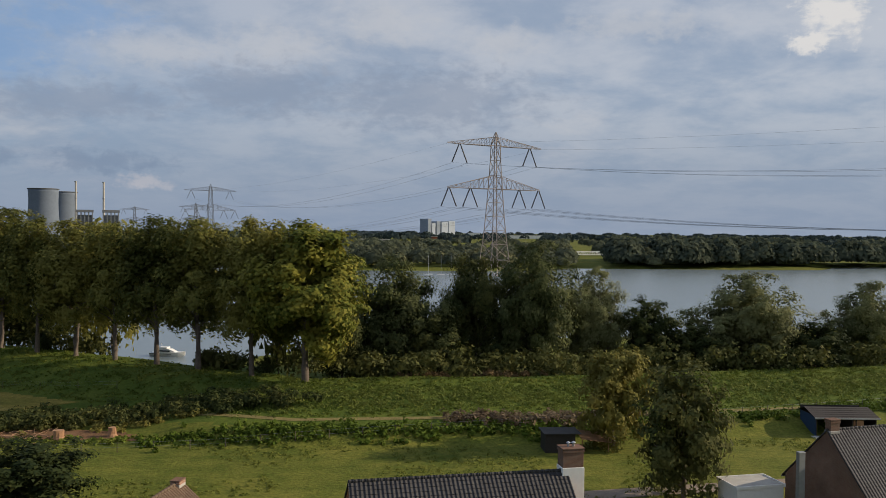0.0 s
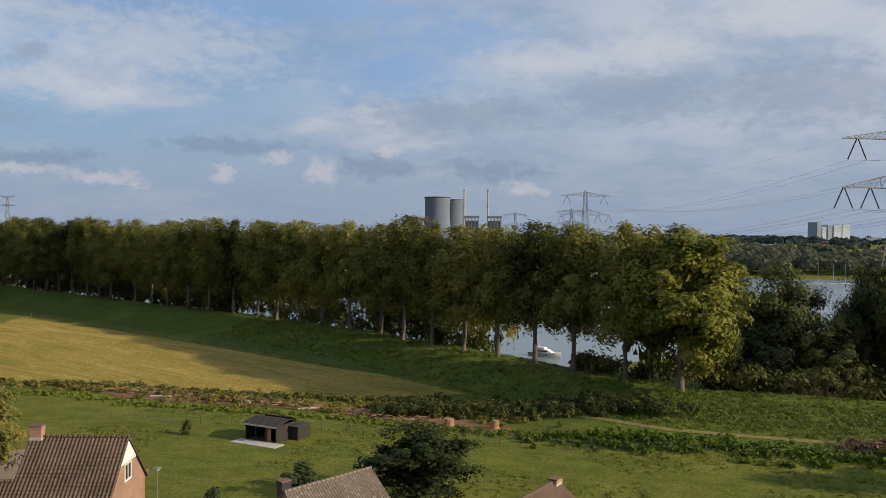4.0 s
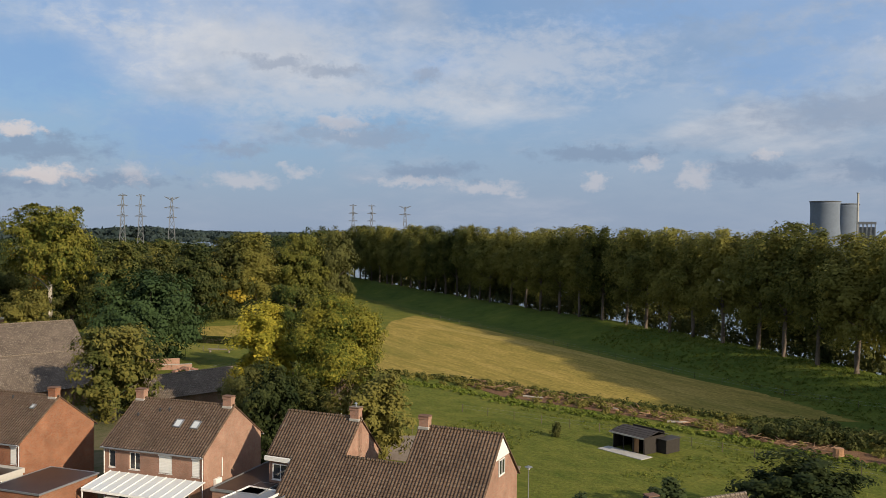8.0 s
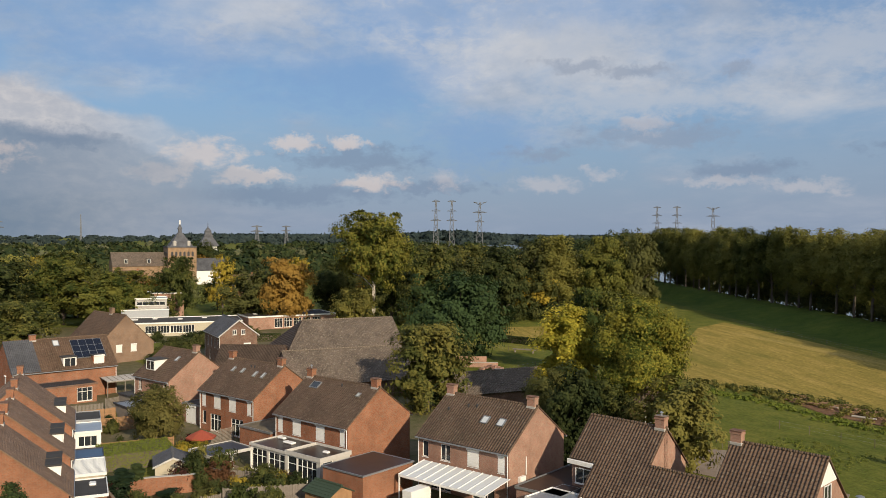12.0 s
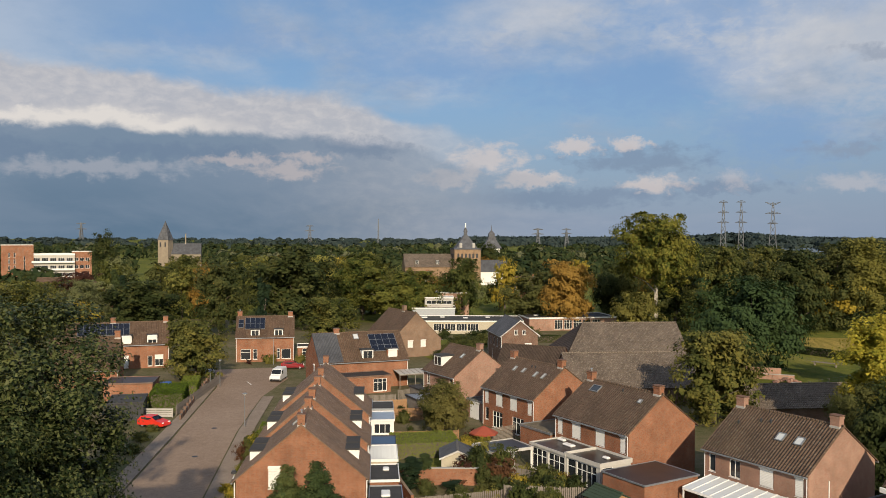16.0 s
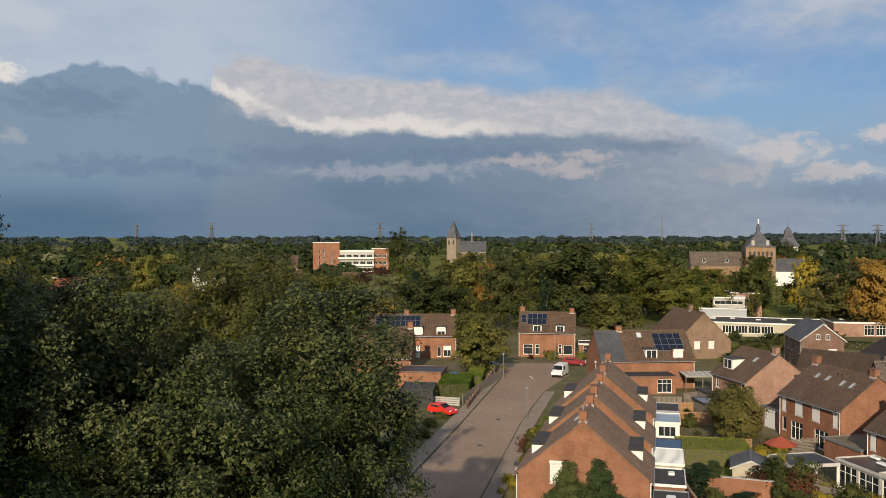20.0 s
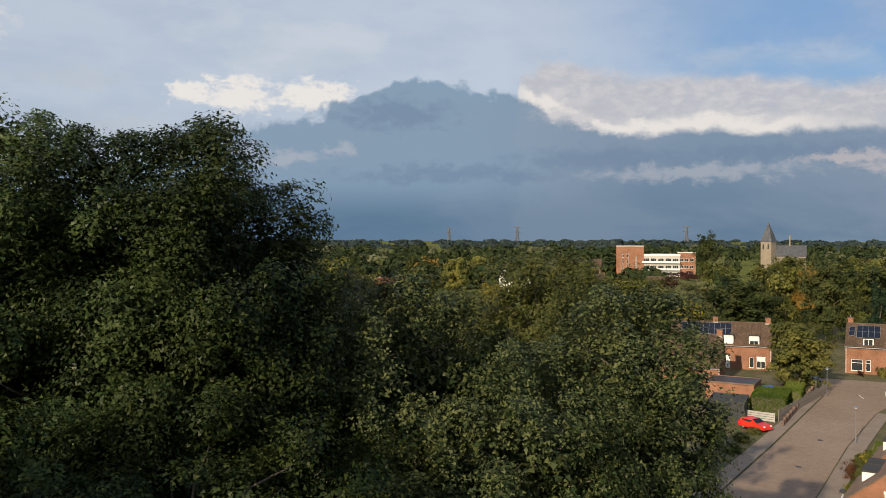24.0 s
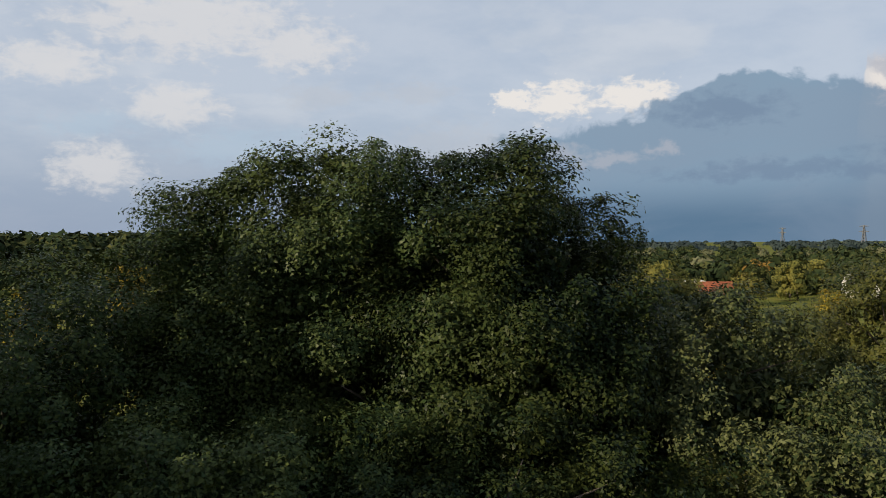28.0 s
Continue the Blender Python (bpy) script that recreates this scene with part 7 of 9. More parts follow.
def pylon(x, y, turn, s=1.0, r=0.16, steel=LATTICE):
    """A lattice pylon with two cross-arms; arms along local x."""
    root = thing("pylon", pose(x, y, 0.3, 0, 0, turn), "galvanised lattice pylon with two long cross-arms", "pylon", "pylons")
    root.scale = (s, s, s)
    lv = [(0, 6.6), (9, 5.4), (17, 4.5), (24, 3.9), (31, 3.4), (38, 3.0), (45, 2.6), (52, 2.2), (59.5, 1.9), (67, 1.7), (71, 0.9), (73.7, 0.1)]
    bm = bmesh.new()
    for (z0, w0), (z1, w1) in zip(lv, lv[1:]):
        c0, c1 = [(sx * w0, sy * w0, z0) for sx, sy in ((-1, -1), (1, -1), (1, 1), (-1, 1))], [(sx * w1, sy * w1, z1) for sx, sy in ((-1, -1), (1, -1), (1, 1), (-1, 1))]
        for k in range(4):
            j = (k + 1) % 4
            tube(bm, c0[k], c1[k], r * 1.5, r * 1.4, 5)
            tube(bm, c0[k], c1[j], r * 0.75, r * 0.75, 4)
            tube(bm, c0[j], c1[k], r * 0.75, r * 0.75, 4)
            tube(bm, c1[k], c1[j], r * 0.7, r * 0.7, 4)
    part("tower", bm, steel, root)
    for z, half, rise, w, hang in ((66.6, 28.7, 4.4, 1.75, (-21.5, 21.5)), (44.9, 28.4, 6.4, 2.7, (-27.5, -15.0, 15.0, 27.5))):
        bm = bmesh.new()
        for sx in (-1, 1):
            tip = Vector((sx * half, 0, z))
            for sy in (-1, 1):
                a, b = Vector((sx * w, sy * w, z)), Vector((sx * w, sy * w * 0.8, z + rise))
                tube(bm, a, tip, r * 1.1, r * 0.8, 4)
                tube(bm, b, tip + Vector((0, 0, 0.4)), r * 0.9, r * 0.7, 4)
                n = 9
                for k in range(n):
                    p, q = a.lerp(tip, k / n), b.lerp(tip, k / n)
                    tube(bm, p, q, r * 0.6, r * 0.6, 4)
                    tube(bm, q, a.lerp(tip, (k + 1) / n), r * 0.6, r * 0.6, 4)
            for k in range(1, 9):
                p = Vector((sx * w, w, z)).lerp(tip, k / 9)
                tube(bm, p, Vector((p.x, -p.y, p.z)), r * 0.55, r * 0.55, 4)
        part("cross_arm", bm, steel, root)
        for hx in hang:
            bm = bmesh.new()
            for dx in (-1, 1):
                tube(bm, (hx + dx * 0.4, 0, z - 0.2), (hx + dx * 4.4, 0, z - 9.2), r * 1.9, r * 1.9, 6)
            part("insulator", bm, DARK if steel is LATTICE else steel, root, "dark insulator pair hung in an open V")
    return root


PY = (49.9, 426.7)
ARM = math.degrees(math.atan2(0.47, 0.883))
pylon(PY[0], PY[1], ARM)
pylon(-190.8, 879.2, ARM, 0.92, 0.14, LATTICE_FAR)
pylon(-377.7, 1243.0, ARM, 0.72, 0.18, LATTICE_FAR)
pylon(-262.0, 1120.0, ARM, 0.75, 0.18, LATTICE_FAR)


def conductors(name, label, x0, y0, x1, y1, sag, s1=1.0):
    """The wires of one span, bundled in pairs, sagging."""
    root = thing(name, pose(x0, y0, 0), label, "cable", "power lines")
    ca, sa = math.cos(radians(ARM)), math.sin(radians(ARM))
    for hx, z in ((-25.9, 57.4), (-17.1, 57.4), (17.1, 57.4), (25.9, 57.4), (-31.9, 35.7), (-23.1, 35.7), (-19.4, 35.7), (-10.6, 35.7), (10.6, 35.7), (19.4, 35.7), (23.1, 35.7), (31.9, 35.7), (-28.7, 66.8), (28.7, 66.8)):
        bm = bmesh.new()
        a, b = Vector((hx * ca, hx * sa, z)), Vector((x1 - x0 + hx * s1 * ca, y1 - y0 + hx * s1 * sa, z * s1))
        sg = sag * (0.5 if z > 60 else 1)
        line = [a.lerp(b, k / 24) - Vector((0, 0, 4 * sg * k / 24 * (1 - k / 24))) for k in range(25)]
        skin(bm, line, [0.025 if z > 60 else 0.045] * 25, 4)
        part("wire", bm, GREY, root)


conductors("power_line", "sagging power line wires between pylons", PY[0], PY[1], -190.8, 879.2, 14, 0.92)
conductors("power_line", "sagging power line wires along the river", PY[0], PY[1], PY[0] + 420 * 0.75, PY[1] - 420 * 0.66, 10)


def mast(x, y, h, w, arms, turn, r=0.5, name="pylon", label="slim distant lattice pylon"):
    root = thing(name, pose(x, y, 0, 0, 0, turn), label, "pylon", "distant pylons")
    bm = bmesh.new()
    n = 7
    for k in range(n):
        z0, z1 = h * k / n, h * (k + 1) / n
        a, b = w * (1 - 0.85 * k / n), w * (1 - 0.85 * (k + 1) / n)
        for sx in (-1, 1):
            for sy in (-1, 1):
                tube(bm, (sx * a, sy * a, z0), (sx * b, sy * b, z1), r, r, 4)
            tube(bm, (sx * a, -a, z0), (-sx * b, -b, z1), r * 0.6, r * 0.6, 4)
            tube(bm, (sx * a, a, z0), (-sx * b, b, z1), r * 0.6, r * 0.6, 4)
    part("tower", bm, LATTICE_FAR, root)
    for z, half, tilt in arms:
        bm = bmesh.new()
        for sx in (-1, 1):
            tube(bm, (0, 0, h * z), (sx * half, 0, h * z + tilt), r, r * 0.7, 4)
            tube(bm, (0, 0, h * z + 2.2), (sx * half, 0, h * z + tilt), r * 0.7, r * 0.5, 4)
        part("cross_arm", bm, LATTICE_FAR, root)


for x, y in ((-1014.3, 426.6), (-1006.1, 445.6)):
    mast(x, y, 69, 4.0, ((0.98, 5.5, 0), (0.80, 6.5, 0), (0.62, 7.0, 0)), 65, 0.42)
mast(-990.9, 478.5, 67, 5.0, ((0.94, 9.0, 4.5), (0.80, 9.0, 0), (0.62, 6, 0)), 65, 0.45)
for x, y in ((-1190.6, 913.0), (-1170.4, 938.7)):
    mast(x, y, 74, 4.0, ((0.98, 6.5, 0), (0.80, 8.0, 0), (0.62, 8.0, 0)), 50, 0.5)
mast(-1132.7, 983.9, 72, 5.5, ((0.95, 10.5, 4.5), (0.80, 11.0, 0)), 50, 0.55)
for x, y, h in ((-2085.9, -704.1, 53), (-2195.2, -171.1, 51), (-1769.6, 340.5, 41), (-1913.0, -1090.5, 52), (-2070, 470, 44), (-1290, 1400, 42), (-1330, 1330, 42), (-2200, -1500, 54)):
    mast(x, y, h, 5.0, ((0.96, 11, 0), (0.72, 13, 0)), 90, 0.8)
mast(-2501.9, 5.2, 75, 2.0, ((0.5, 3, 0),), 90, 1.0, "mast", "slim transmitter mast on the horizon")


def cooling_tower(x, y, h, r):
    root = thing("cooling_tower", pose(x, y, 0), "grey concrete cooling tower of a power station", "cooling tower", "power station")
    bm = bmesh.new()
    prof = []
    for k in range(15):
        z = h * k / 14
        q = (z - h * 0.76) / (h * 0.76)
        prof.append((r * math.sqrt(1 + 0.55 * q * q) if z < h * 0.76 else r * math.sqrt(1 + 0.9 * q * q), z))
    prof += [(prof[-1][0] * 0.97, h), (prof[-1][0] * 0.95, h - 6)]
    seg = 48
    rows = [[bm.verts.new((math.cos(2 * math.pi * k / seg) * rr, math.sin(2 * math.pi * k / seg) * rr, z)) for k in range(seg)] for rr, z in prof]
    for a, b in zip(rows, rows[1:]):
        for k in range(seg):
            bm.faces.new((a[k], a[(k + 1) % seg], b[(k + 1) % seg], b[k]))
    # concrete tinted blue: the colour holds the haze of the distance
    part("shell", bm, plain("hazed_tower_concrete", (0.135, 0.165, 0.215), 0.9, vary=0.2, scale=0.03), root, smooth=True)
    bm = bmesh.new()
    for k in range(seg):
        a = 2 * math.pi * k / seg
        tube(bm, (math.cos(a) * (prof[-3][0] + 0.3), math.sin(a) * (prof[-3][0] + 0.3), h - 0.8), (math.cos(a + 2 * math.pi / seg) * (prof[-3][0] + 0.3), math.sin(a + 2 * math.pi / seg) * (prof[-3][0] + 0.3), h - 0.8), 0.8, 0.8, 5)
    part("rim", bm, plain("dark_rim", (0.10, 0.10, 0.10), 0.9), root)


cooling_tower(-565.7, 1388.6, 83, 22.0)
cooling_tower(-606.0, 1576.0, 85.5, 22.0)
for x, y in ((-486.6, 1312.4), (-449.6, 1325.5)):
    root = thing("chimney_stack", pose(x, y, 0), "tall pale industrial chimney with dark bands", "chimney", "power station")
    bm = bmesh.new()
    tube(bm, (0, 0, 0), (0, 0, 91), 1.7, 1.4, 16)
    part("shaft", bm, CONCRETE, root)
    for z in (91, 66):
        bm = bmesh.new()
        tube(bm, (0, 0, z - 0.8), (0, 0, z + 0.6), 2.1, 2.1, 16)
        part("gallery", bm, GREY, root)
for x, y in ((-458.0, 1270.0), (-424.0, 1281.0)):
    root = thing("boiler_house", pose(x, y, 0, 0, 0, 19), "open grey steel boiler house", "industrial building", "power station")
    bm = bmesh.new()
    for k in range(5):
        box(bm, -11 + k * 5.2, -9, 0, -9.6 + k * 5.2, 9, 44)
    part("frame", bm, GREY, root)
    part("roof", boxed(-12, -10, 44, 12, 10, 47.5), plain("boiler_roof", (0.16, 0.17, 0.19), 0.7), root)
    part("core", boxed(-10, -6, 0, 10, 6, 40), plain("boiler_core", (0.22, 0.23, 0.25), 0.8), root)
MILL, MILL_DARK = plain("pale_blue_cladding", (0.40, 0.45, 0.52), 0.7, vary=0.1, scale=0.05), plain("grey_blue_cladding", (0.24, 0.28, 0.34), 0.7, vary=0.1, scale=0.05)
root = thing("mill_silos", pose(120, 2496, 0, 0, 0, 34), "pale grain mill blocks with a dark tower", "industrial building", "far shore industry")
for nm, x0, x1, z1, m in (("tower", -50, -37, 54, MILL_DARK), ("block", -35, -22, 42, MILL), ("block", -18, -4, 47, MILL_DARK), ("block", 0, 24, 46, MILL), ("block", 26, 50, 48, MILL)):
    part(nm, boxed(x0, -20, 0, x1, 20, z1, bevel=0.5), m, root)
for x, y, w, d, h, m, nm in ((210, 2300, 30, 20, 14, WHITE, "warehouse"), (330, 2250, 120, 30, 9, WHITE, "warehouse"), (430, 2100, 60, 30, 12, WHITE, "warehouse"), (40, 1500, 14, 9, 7, WHITE, "shed"), (60, 1350, 9, 7, 12, TILE_ORANGE, "crane_house"), (-30, 1400, 60, 20, 6, CONCRETE, "warehouse")):
    root = thing(nm, pose(x, y, 0.3, 0, 0, 5), "low pale industrial building beyond the river", "industrial building", "far shore industry")
    part("wall", boxed(-w / 2, -d / 2, 0, w / 2, d / 2, h), m, root)
    part("roof", boxed(-w / 2 - 0.5, -d / 2 - 0.5, h, w / 2 + 0.5, d / 2 + 0.5, h + 0.8), CONCRETE, root)
# white truss bridge over an inlet
root = thing("truss_bridge", pose(178.8, 773.0, 0, 0, 0, 16), "white steel truss bridge over an inlet", "bridge")
part("deck", boxed(-17, -2, 2.0, 17, 2, 2.6), WHITE, root)
for yy in (-2, 2):
    bm = bmesh.new()
    tube(bm, (-17, yy, 5.0), (17, yy, 5.0), 0.25, 0.25, 5)
    for k in range(14):
        x = -17 + k * 34 / 14
        tube(bm, (x, yy, 2.3 if k % 2 else 5.0), (x + 34 / 14, yy, 5.0 if k % 2 else 2.3), 0.2, 0.2, 5)
    part("truss", bm, WHITE, root)
for x in (-16.5, 16.5):
    part("pier", boxed(x - 0.8, -2, -3.2, x + 0.8, 2, 1.99), CONCRETE, root)

# ---- churches and the flats ----
root = thing("church", pose(-418.0, 44.5, 0, 0, 0, 4), "brown stone church with a square tower and slate roof", "church")
for nm, args in (("tower", (-6.5, -6.5, 0, 6.5, 6.5, 18.3)),):
    part(nm, boxed(*args, bevel=0.15), STONE, root)
for k in range(6):
    for m in (pose(6.5, -4.6 + k * 1.85, 14.2, 0, 0, 90), pose(-4.6 + k * 1.85, -6.5, 14.2)):
        bm = bmesh.new()
        box(bm, -0.5, -0.06, 0, 0.5, 0.2, 1.7)
        tube(bm, (0, -0.06, 1.7), (0, 0.2, 1.7), 0.5, 0.5, 10)
        ob = part("belfry_opening", bm, DARK, root)
        ob.matrix_local = m
bm = bmesh.new()
for z0, w0, z1, w1 in ((18.3, 6.7, 18.8, 6.7), (18.8, 5.3, 25.2, 1.0), (25.2, 0.8, 27.0, 0.7), (27.0, 1.0, 29.5, 0.1)):
    a, b = [bm.verts.new((sx * w0, sy * w0, z0)) for sx, sy in ((-1, -1), (1, -1), (1, 1), (-1, 1))], [bm.verts.new((sx * w1, sy * w1, z1)) for sx, sy in ((-1, -1), (1, -1), (1, 1), (-1, 1))]
    for k in range(4):
        bm.faces.new((a[k], a[(k + 1) % 4], b[(k + 1) % 4], b[k]))
    bm.faces.new(b)
part("spire", bm, SLATE, root)
for sy in (-3.2, 3.2):
    part("spire_dormer", boxed(2.8, sy - 0.7, 19.0, 5.6, sy + 0.7, 21.4, bevel=0.2), CONCRETE, root)
part("figure", boxed(-0.35, -0.35, 29.0, 0.35, 0.35, 31.2, bevel=0.2), WHITE, root, "pale finial on the spire")
ob = house("church_nave", "church nave with grey slate roof", -421.0, 26.0, 94, 24.0, 15.0, 9.8, 15.8, STONE, TILE_OLD, [], [], [], group="church", gutters=False, category="church", pipes=False)
for x in (-6, 4):
    dormer(ob, x, -1, 15.0, 9.8, 15.8, 1.6, 11.0, 1.9, 6.6, wall=CONCRETE, roof=SLATE)
house("church_choir", "church choir with pale gable", -432.0, 60.0, 94, 14.0, 9.0, 7.0, 12.5, WHITE, SLATE, [], [], [], group="church", gutters=False, category="church", pipes=False)
root = thing("bell_tower", pose(-893.7, 122.2, 0), "white bell tower with a stepped dark spire", "church")
part("shaft", boxed(-8, -8, 0, 8, 8, 12.0), WHITE, root)
bm = bmesh.new()
for z0, w0, z1, w1 in ((12.0, 10.0, 22.0, 4.0), (22.0, 4.5, 23.5, 4.5), (23.5, 3.4, 27.0, 3.0), (27, 3.4, 31.0, 0.6), (31, 0.4, 37, 0.1)):
    a, b = [bm.verts.new((sx * w0, sy * w0, z0)) for sx, sy in ((-1, -1), (1, -1), (1, 1), (-1, 1))], [bm.verts.new((sx * w1, sy * w1, z1)) for sx, sy in ((-1, -1), (1, -1), (1, 1), (-1, 1))]
    for k in range(4):
        bm.faces.new((a[k], a[(k + 1) % 4], b[(k + 1) % 4], b[k]))
    bm.faces.new(b)
part("spire", bm, SLATE, root)
root = thing("village_church", pose(-682.0, -165.0, 0, 0, 0, -13), "pale stone village church with a pointed spire", "church")
part("tower", boxed(-4.3, -4.3, 0, 4.3, 4.3, 21.0, bevel=0.2), plain("pale_stone", (0.28, 0.23, 0.17), 0.9, vary=0.3, scale=0.3), root)
bm = bmesh.new()
tip = bm.verts.new((0, 0, 36.0))
a = [bm.verts.new((sx * 4.7, sy * 4.7, 21.0)) for sx, sy in ((-1, -1), (1, -1), (1, 1), (-1, 1))]
for k in range(4):
    bm.faces.new((a[k], a[(k + 1) % 4], tip))
bm.faces.new(a[::-1])
part("spire", bm, SLATE, root)
for sy in (-2, 2):
    part("belfry_opening", boxed(4.25, sy - 0.6, 15.5, 4.38, sy + 0.6, 19.0), DARK, root)
house("church_nave", "village church nave with slate roof and small spire", -689.0, -151.0, 98, 24.0, 12.0, 10.0, 18.0, plain("pale_stone_nave", (0.27, 0.23, 0.17), 0.9), SLATE, [], [(0, 0, 26.0, 0)], [], group="village church", gutters=False, category="church", pipes=False)

flat_block("apartment_building", "orange brick stair tower of an apartment building", -421.5, -171.0, 112.6, 13.8, 12.0, 19.8, BRICK, BITUMEN, "apartment building", [("F", -3.5, 8.0 + 3 * k, 0.8, 2.2, 0, 0) for k in range(3)] + [("F", -1.2, 8.0 + 3 * k, 0.8, 2.2, 0, 0) for k in range(3)] + [("F", 3.0, 8.0, 0.6, 6.5, 0, 0)], group="apartment flats")
ap = flat_block("apartment_building", "white-banded apartment block with balconies", -426.5, -156.2, 111, 19.0, 10.0, 15.2, plain("white_panels", (0.50, 0.47, 0.42), 0.7), BITUMEN, "apartment building", [("F", -7.2 + 3.6 * k, 1.2 + 3.6 * j, 2.8, 1.6, 2, 0) for k in range(5) for j in range(4)], group="apartment flats", fascia=0.8)
for j in range(4):
    bal = part("balcony", boxed(-9.4, -6.3, 0.3 + 3.6 * j, 9.4, -5.02, 0.5 + 3.6 * j), CONCRETE, ap)
    part("balustrade", boxed(-9.4, -6.32, 0.505 + 3.6 * j, 9.4, -6.22, 1.35 + 3.6 * j), WHITE, bal)
flat_block("apartment_building", "brick end of the apartment block", -432.5, -144.6, 108, 9.0, 10.0, 16.6, BRICK, TILE, "apartment building", [("F", -2.5 + 2.5 * k, 1.2 + 3.6 * j, 1.9, 1.6, 1, 0) for k in range(3) for j in range(4)], group="apartment flats")
house("house", "grey-roofed building beside the flats", -409.0, -190.0, 110, 16.0, 12.0, 9.0, 13.0, BRICK_DARK, TILE, [], [], [], pipes=False)
house("house", "white villa with grey roof among trees", -338.0, -194.0, 140, 9.0, 8.0, 5.5, 8.5, WHITE, SLATE, [("F", -2, 3.4, 1.0, 1.2, 1, 0), ("F", 2, 3.4, 1.0, 1.2, 1, 0)], [(-3, 0, 9.6, 0), (3, 0, 9.6, 0)], pipes=False)
house("house", "white villa with grey roof among trees", -331.0, -186.0, 60, 8.0, 7.0, 5.0, 8.2, WHITE, SLATE, [("R", 0, 3.2, 1.0, 1.2, 1, 0)], [(3, 0, 9.3, 0)], pipes=False)
house("house", "red-roofed house behind the tall trees", -250.0, -220.0, 120, 13.0, 9.0, 5.0, 9.5, BRICK, TILE_ORANGE, [], [], [], pipes=False)
house("house", "orange-roofed house behind the tall trees", -263.0, -205.0, 140, 12.0, 9.0, 4.0, 8.5, BRICK, TILE_ORANGE, [], [], [], pipes=False)
house("house", "orange-roofed house behind the tall trees", -150.0, -165.0, 100, 12.0, 9.0, 6.0, 12.0, CREAM, TILE_ORANGE, [], [], [], pipes=False)
flat_block("warehouse", "long low grey building beyond the trees", -300.0, -255.0, 140, 22.0, 12.0, 6.0, CONCRETE, ZINC, "industrial building")
for x, y, a in ((-330, -120, 100), (-300, -90, 95), (-355, -60, 100), (-340, 60, 85), (-320, 95, 80), (-390, 20, 90), (-350, -160, 110)):
    house("house", "distant brick house with brown roof among trees", x, y, a, 12.0, 9.0, 4.8, 8.6, BRICK, TILE, [("F", -3, 0.8, 1.6, 1.5, 1, 0), ("F", 3, 0.8, 1.6, 1.5, 1, 0), ("F", -3, 3.2, 1.2, 1.2, 1, 0), ("F", 3, 3.2, 1.2, 1.2, 1, 0)], [(4, 0, 9.6, 0)], [], pipes=False)

# ---- the meadow side ----
def open_shed(x, y, ang, w, d, h0, h1, label, side=None):
    """A tarred shelter, open to the front, with a sloping sheet roof and a slab before it."""
    root = thing("shed", pose(x, y, 0, 0, 0, ang), label, "shed", "meadow sheds")
    t = 0.08
    for nm, b in (("back_wall", (-w / 2, d / 2 - t, 0, w / 2, d / 2, h1 - 0.1)), ("side_wall", (-w / 2, -d / 2, 0, -w / 2 + t, d / 2 - t - 0.003, h0)), ("side_wall", (w / 2 - t, -d / 2, 0, w / 2, d / 2 - t - 0.003, h0)), ("partition", (w * 0.1, -d / 2 + 0.05, 0, w * 0.1 + t, d / 2 - t - 0.003, h0))):
        part(nm, boxed(*b), side if side and nm == "side_wall" and b[0] < 0 else BLACK_WOOD, root)
    for k in range(4):
        px = -w / 2 + 0.05 + k * (w - 0.2) / 3
        part("post", boxed(px, -d / 2 - 0.12, 0, px + 0.1, -d / 2 - 0.02, h0 - 0.02), BLACK_WOOD, root)
    part("door", boxed(w * 0.13, -d / 2 + 0.06, 0.05, w * 0.30, -d / 2 + 0.10, 1.95), WOOD, root)
    bm = bmesh.new()
    tiled_slope(bm, -w / 2 - 0.25, w / 2 + 0.25, -d / 2 - 0.5, h0 - 0.05, d * 0.12, h1, 0.5, 0.04)
    part("roof_slope", bm, plain("dark_sheet", (0.04, 0.034, 0.032), 0.9), root)
    bm = bmesh.new()
    tiled_slope(bm, -w / 2 - 0.25, w / 2 + 0.25, d / 2 + 0.3, h0 - 0.1, d * 0.12, h1, 0.5, 0.04)
    part("roof_slope", bm, plain("dark_sheet_back", (0.04, 0.034, 0.032), 0.9), root)
    part("edge_board", boxed(-w / 2 - 0.26, -d / 2 - 0.55, h0 - 0.12, w / 2 + 0.26, -d / 2 - 0.51, h0 + 0.06), CONCRETE, root)
    part("slab", boxed(-w / 2 - 0.6, -d / 2 - 2.1, -0.1, w / 2 + 1.2, -d / 2 - 0.15, 0.07, bevel=0.02), CONCRETE, root, "pale concrete slab")
    return root


open_shed(-55.9, 85.2, -5, 4.6, 3.6, 1.95, 2.4, "open black timber shelter on the meadow")
root = thing("shed", pose(-52.9, 86.6, 0, 0, 0, -5), "small tarred lean-to beside the shelter", "shed", "meadow sheds")
part("wall", boxed(-0.7, -1.2, 0, 0.7, 1.3, 1.55), BLACK_WOOD, root)
part("roof", boxed(-0.72, -1.35, 1.555, 0.85, 1.45, 1.64, bevel=0.02), BITUMEN, root)
open_shed(55.4, 101.5, -4, 7.4, 4.6, 2.3, 3.0, "dark open meadow shed with a blue end wall", plain("blue_boards", (0.02, 0.05, 0.11), 0.6))
root = thing("shelter", pose(21.0, 93.5, 0, 0, 0, 2), "low dark lean-to shelter with clutter", "shed", "meadow sheds")
part("wall", boxed(-4.0, -1.2, 0, -0.6, 1.4, 2.1), BLACK_WOOD, root)
part("roof", boxed(-4.2, -1.5, 2.105, 0.0, 1.7, 2.2, bevel=0.02), BITUMEN, root)
bm = bmesh.new()
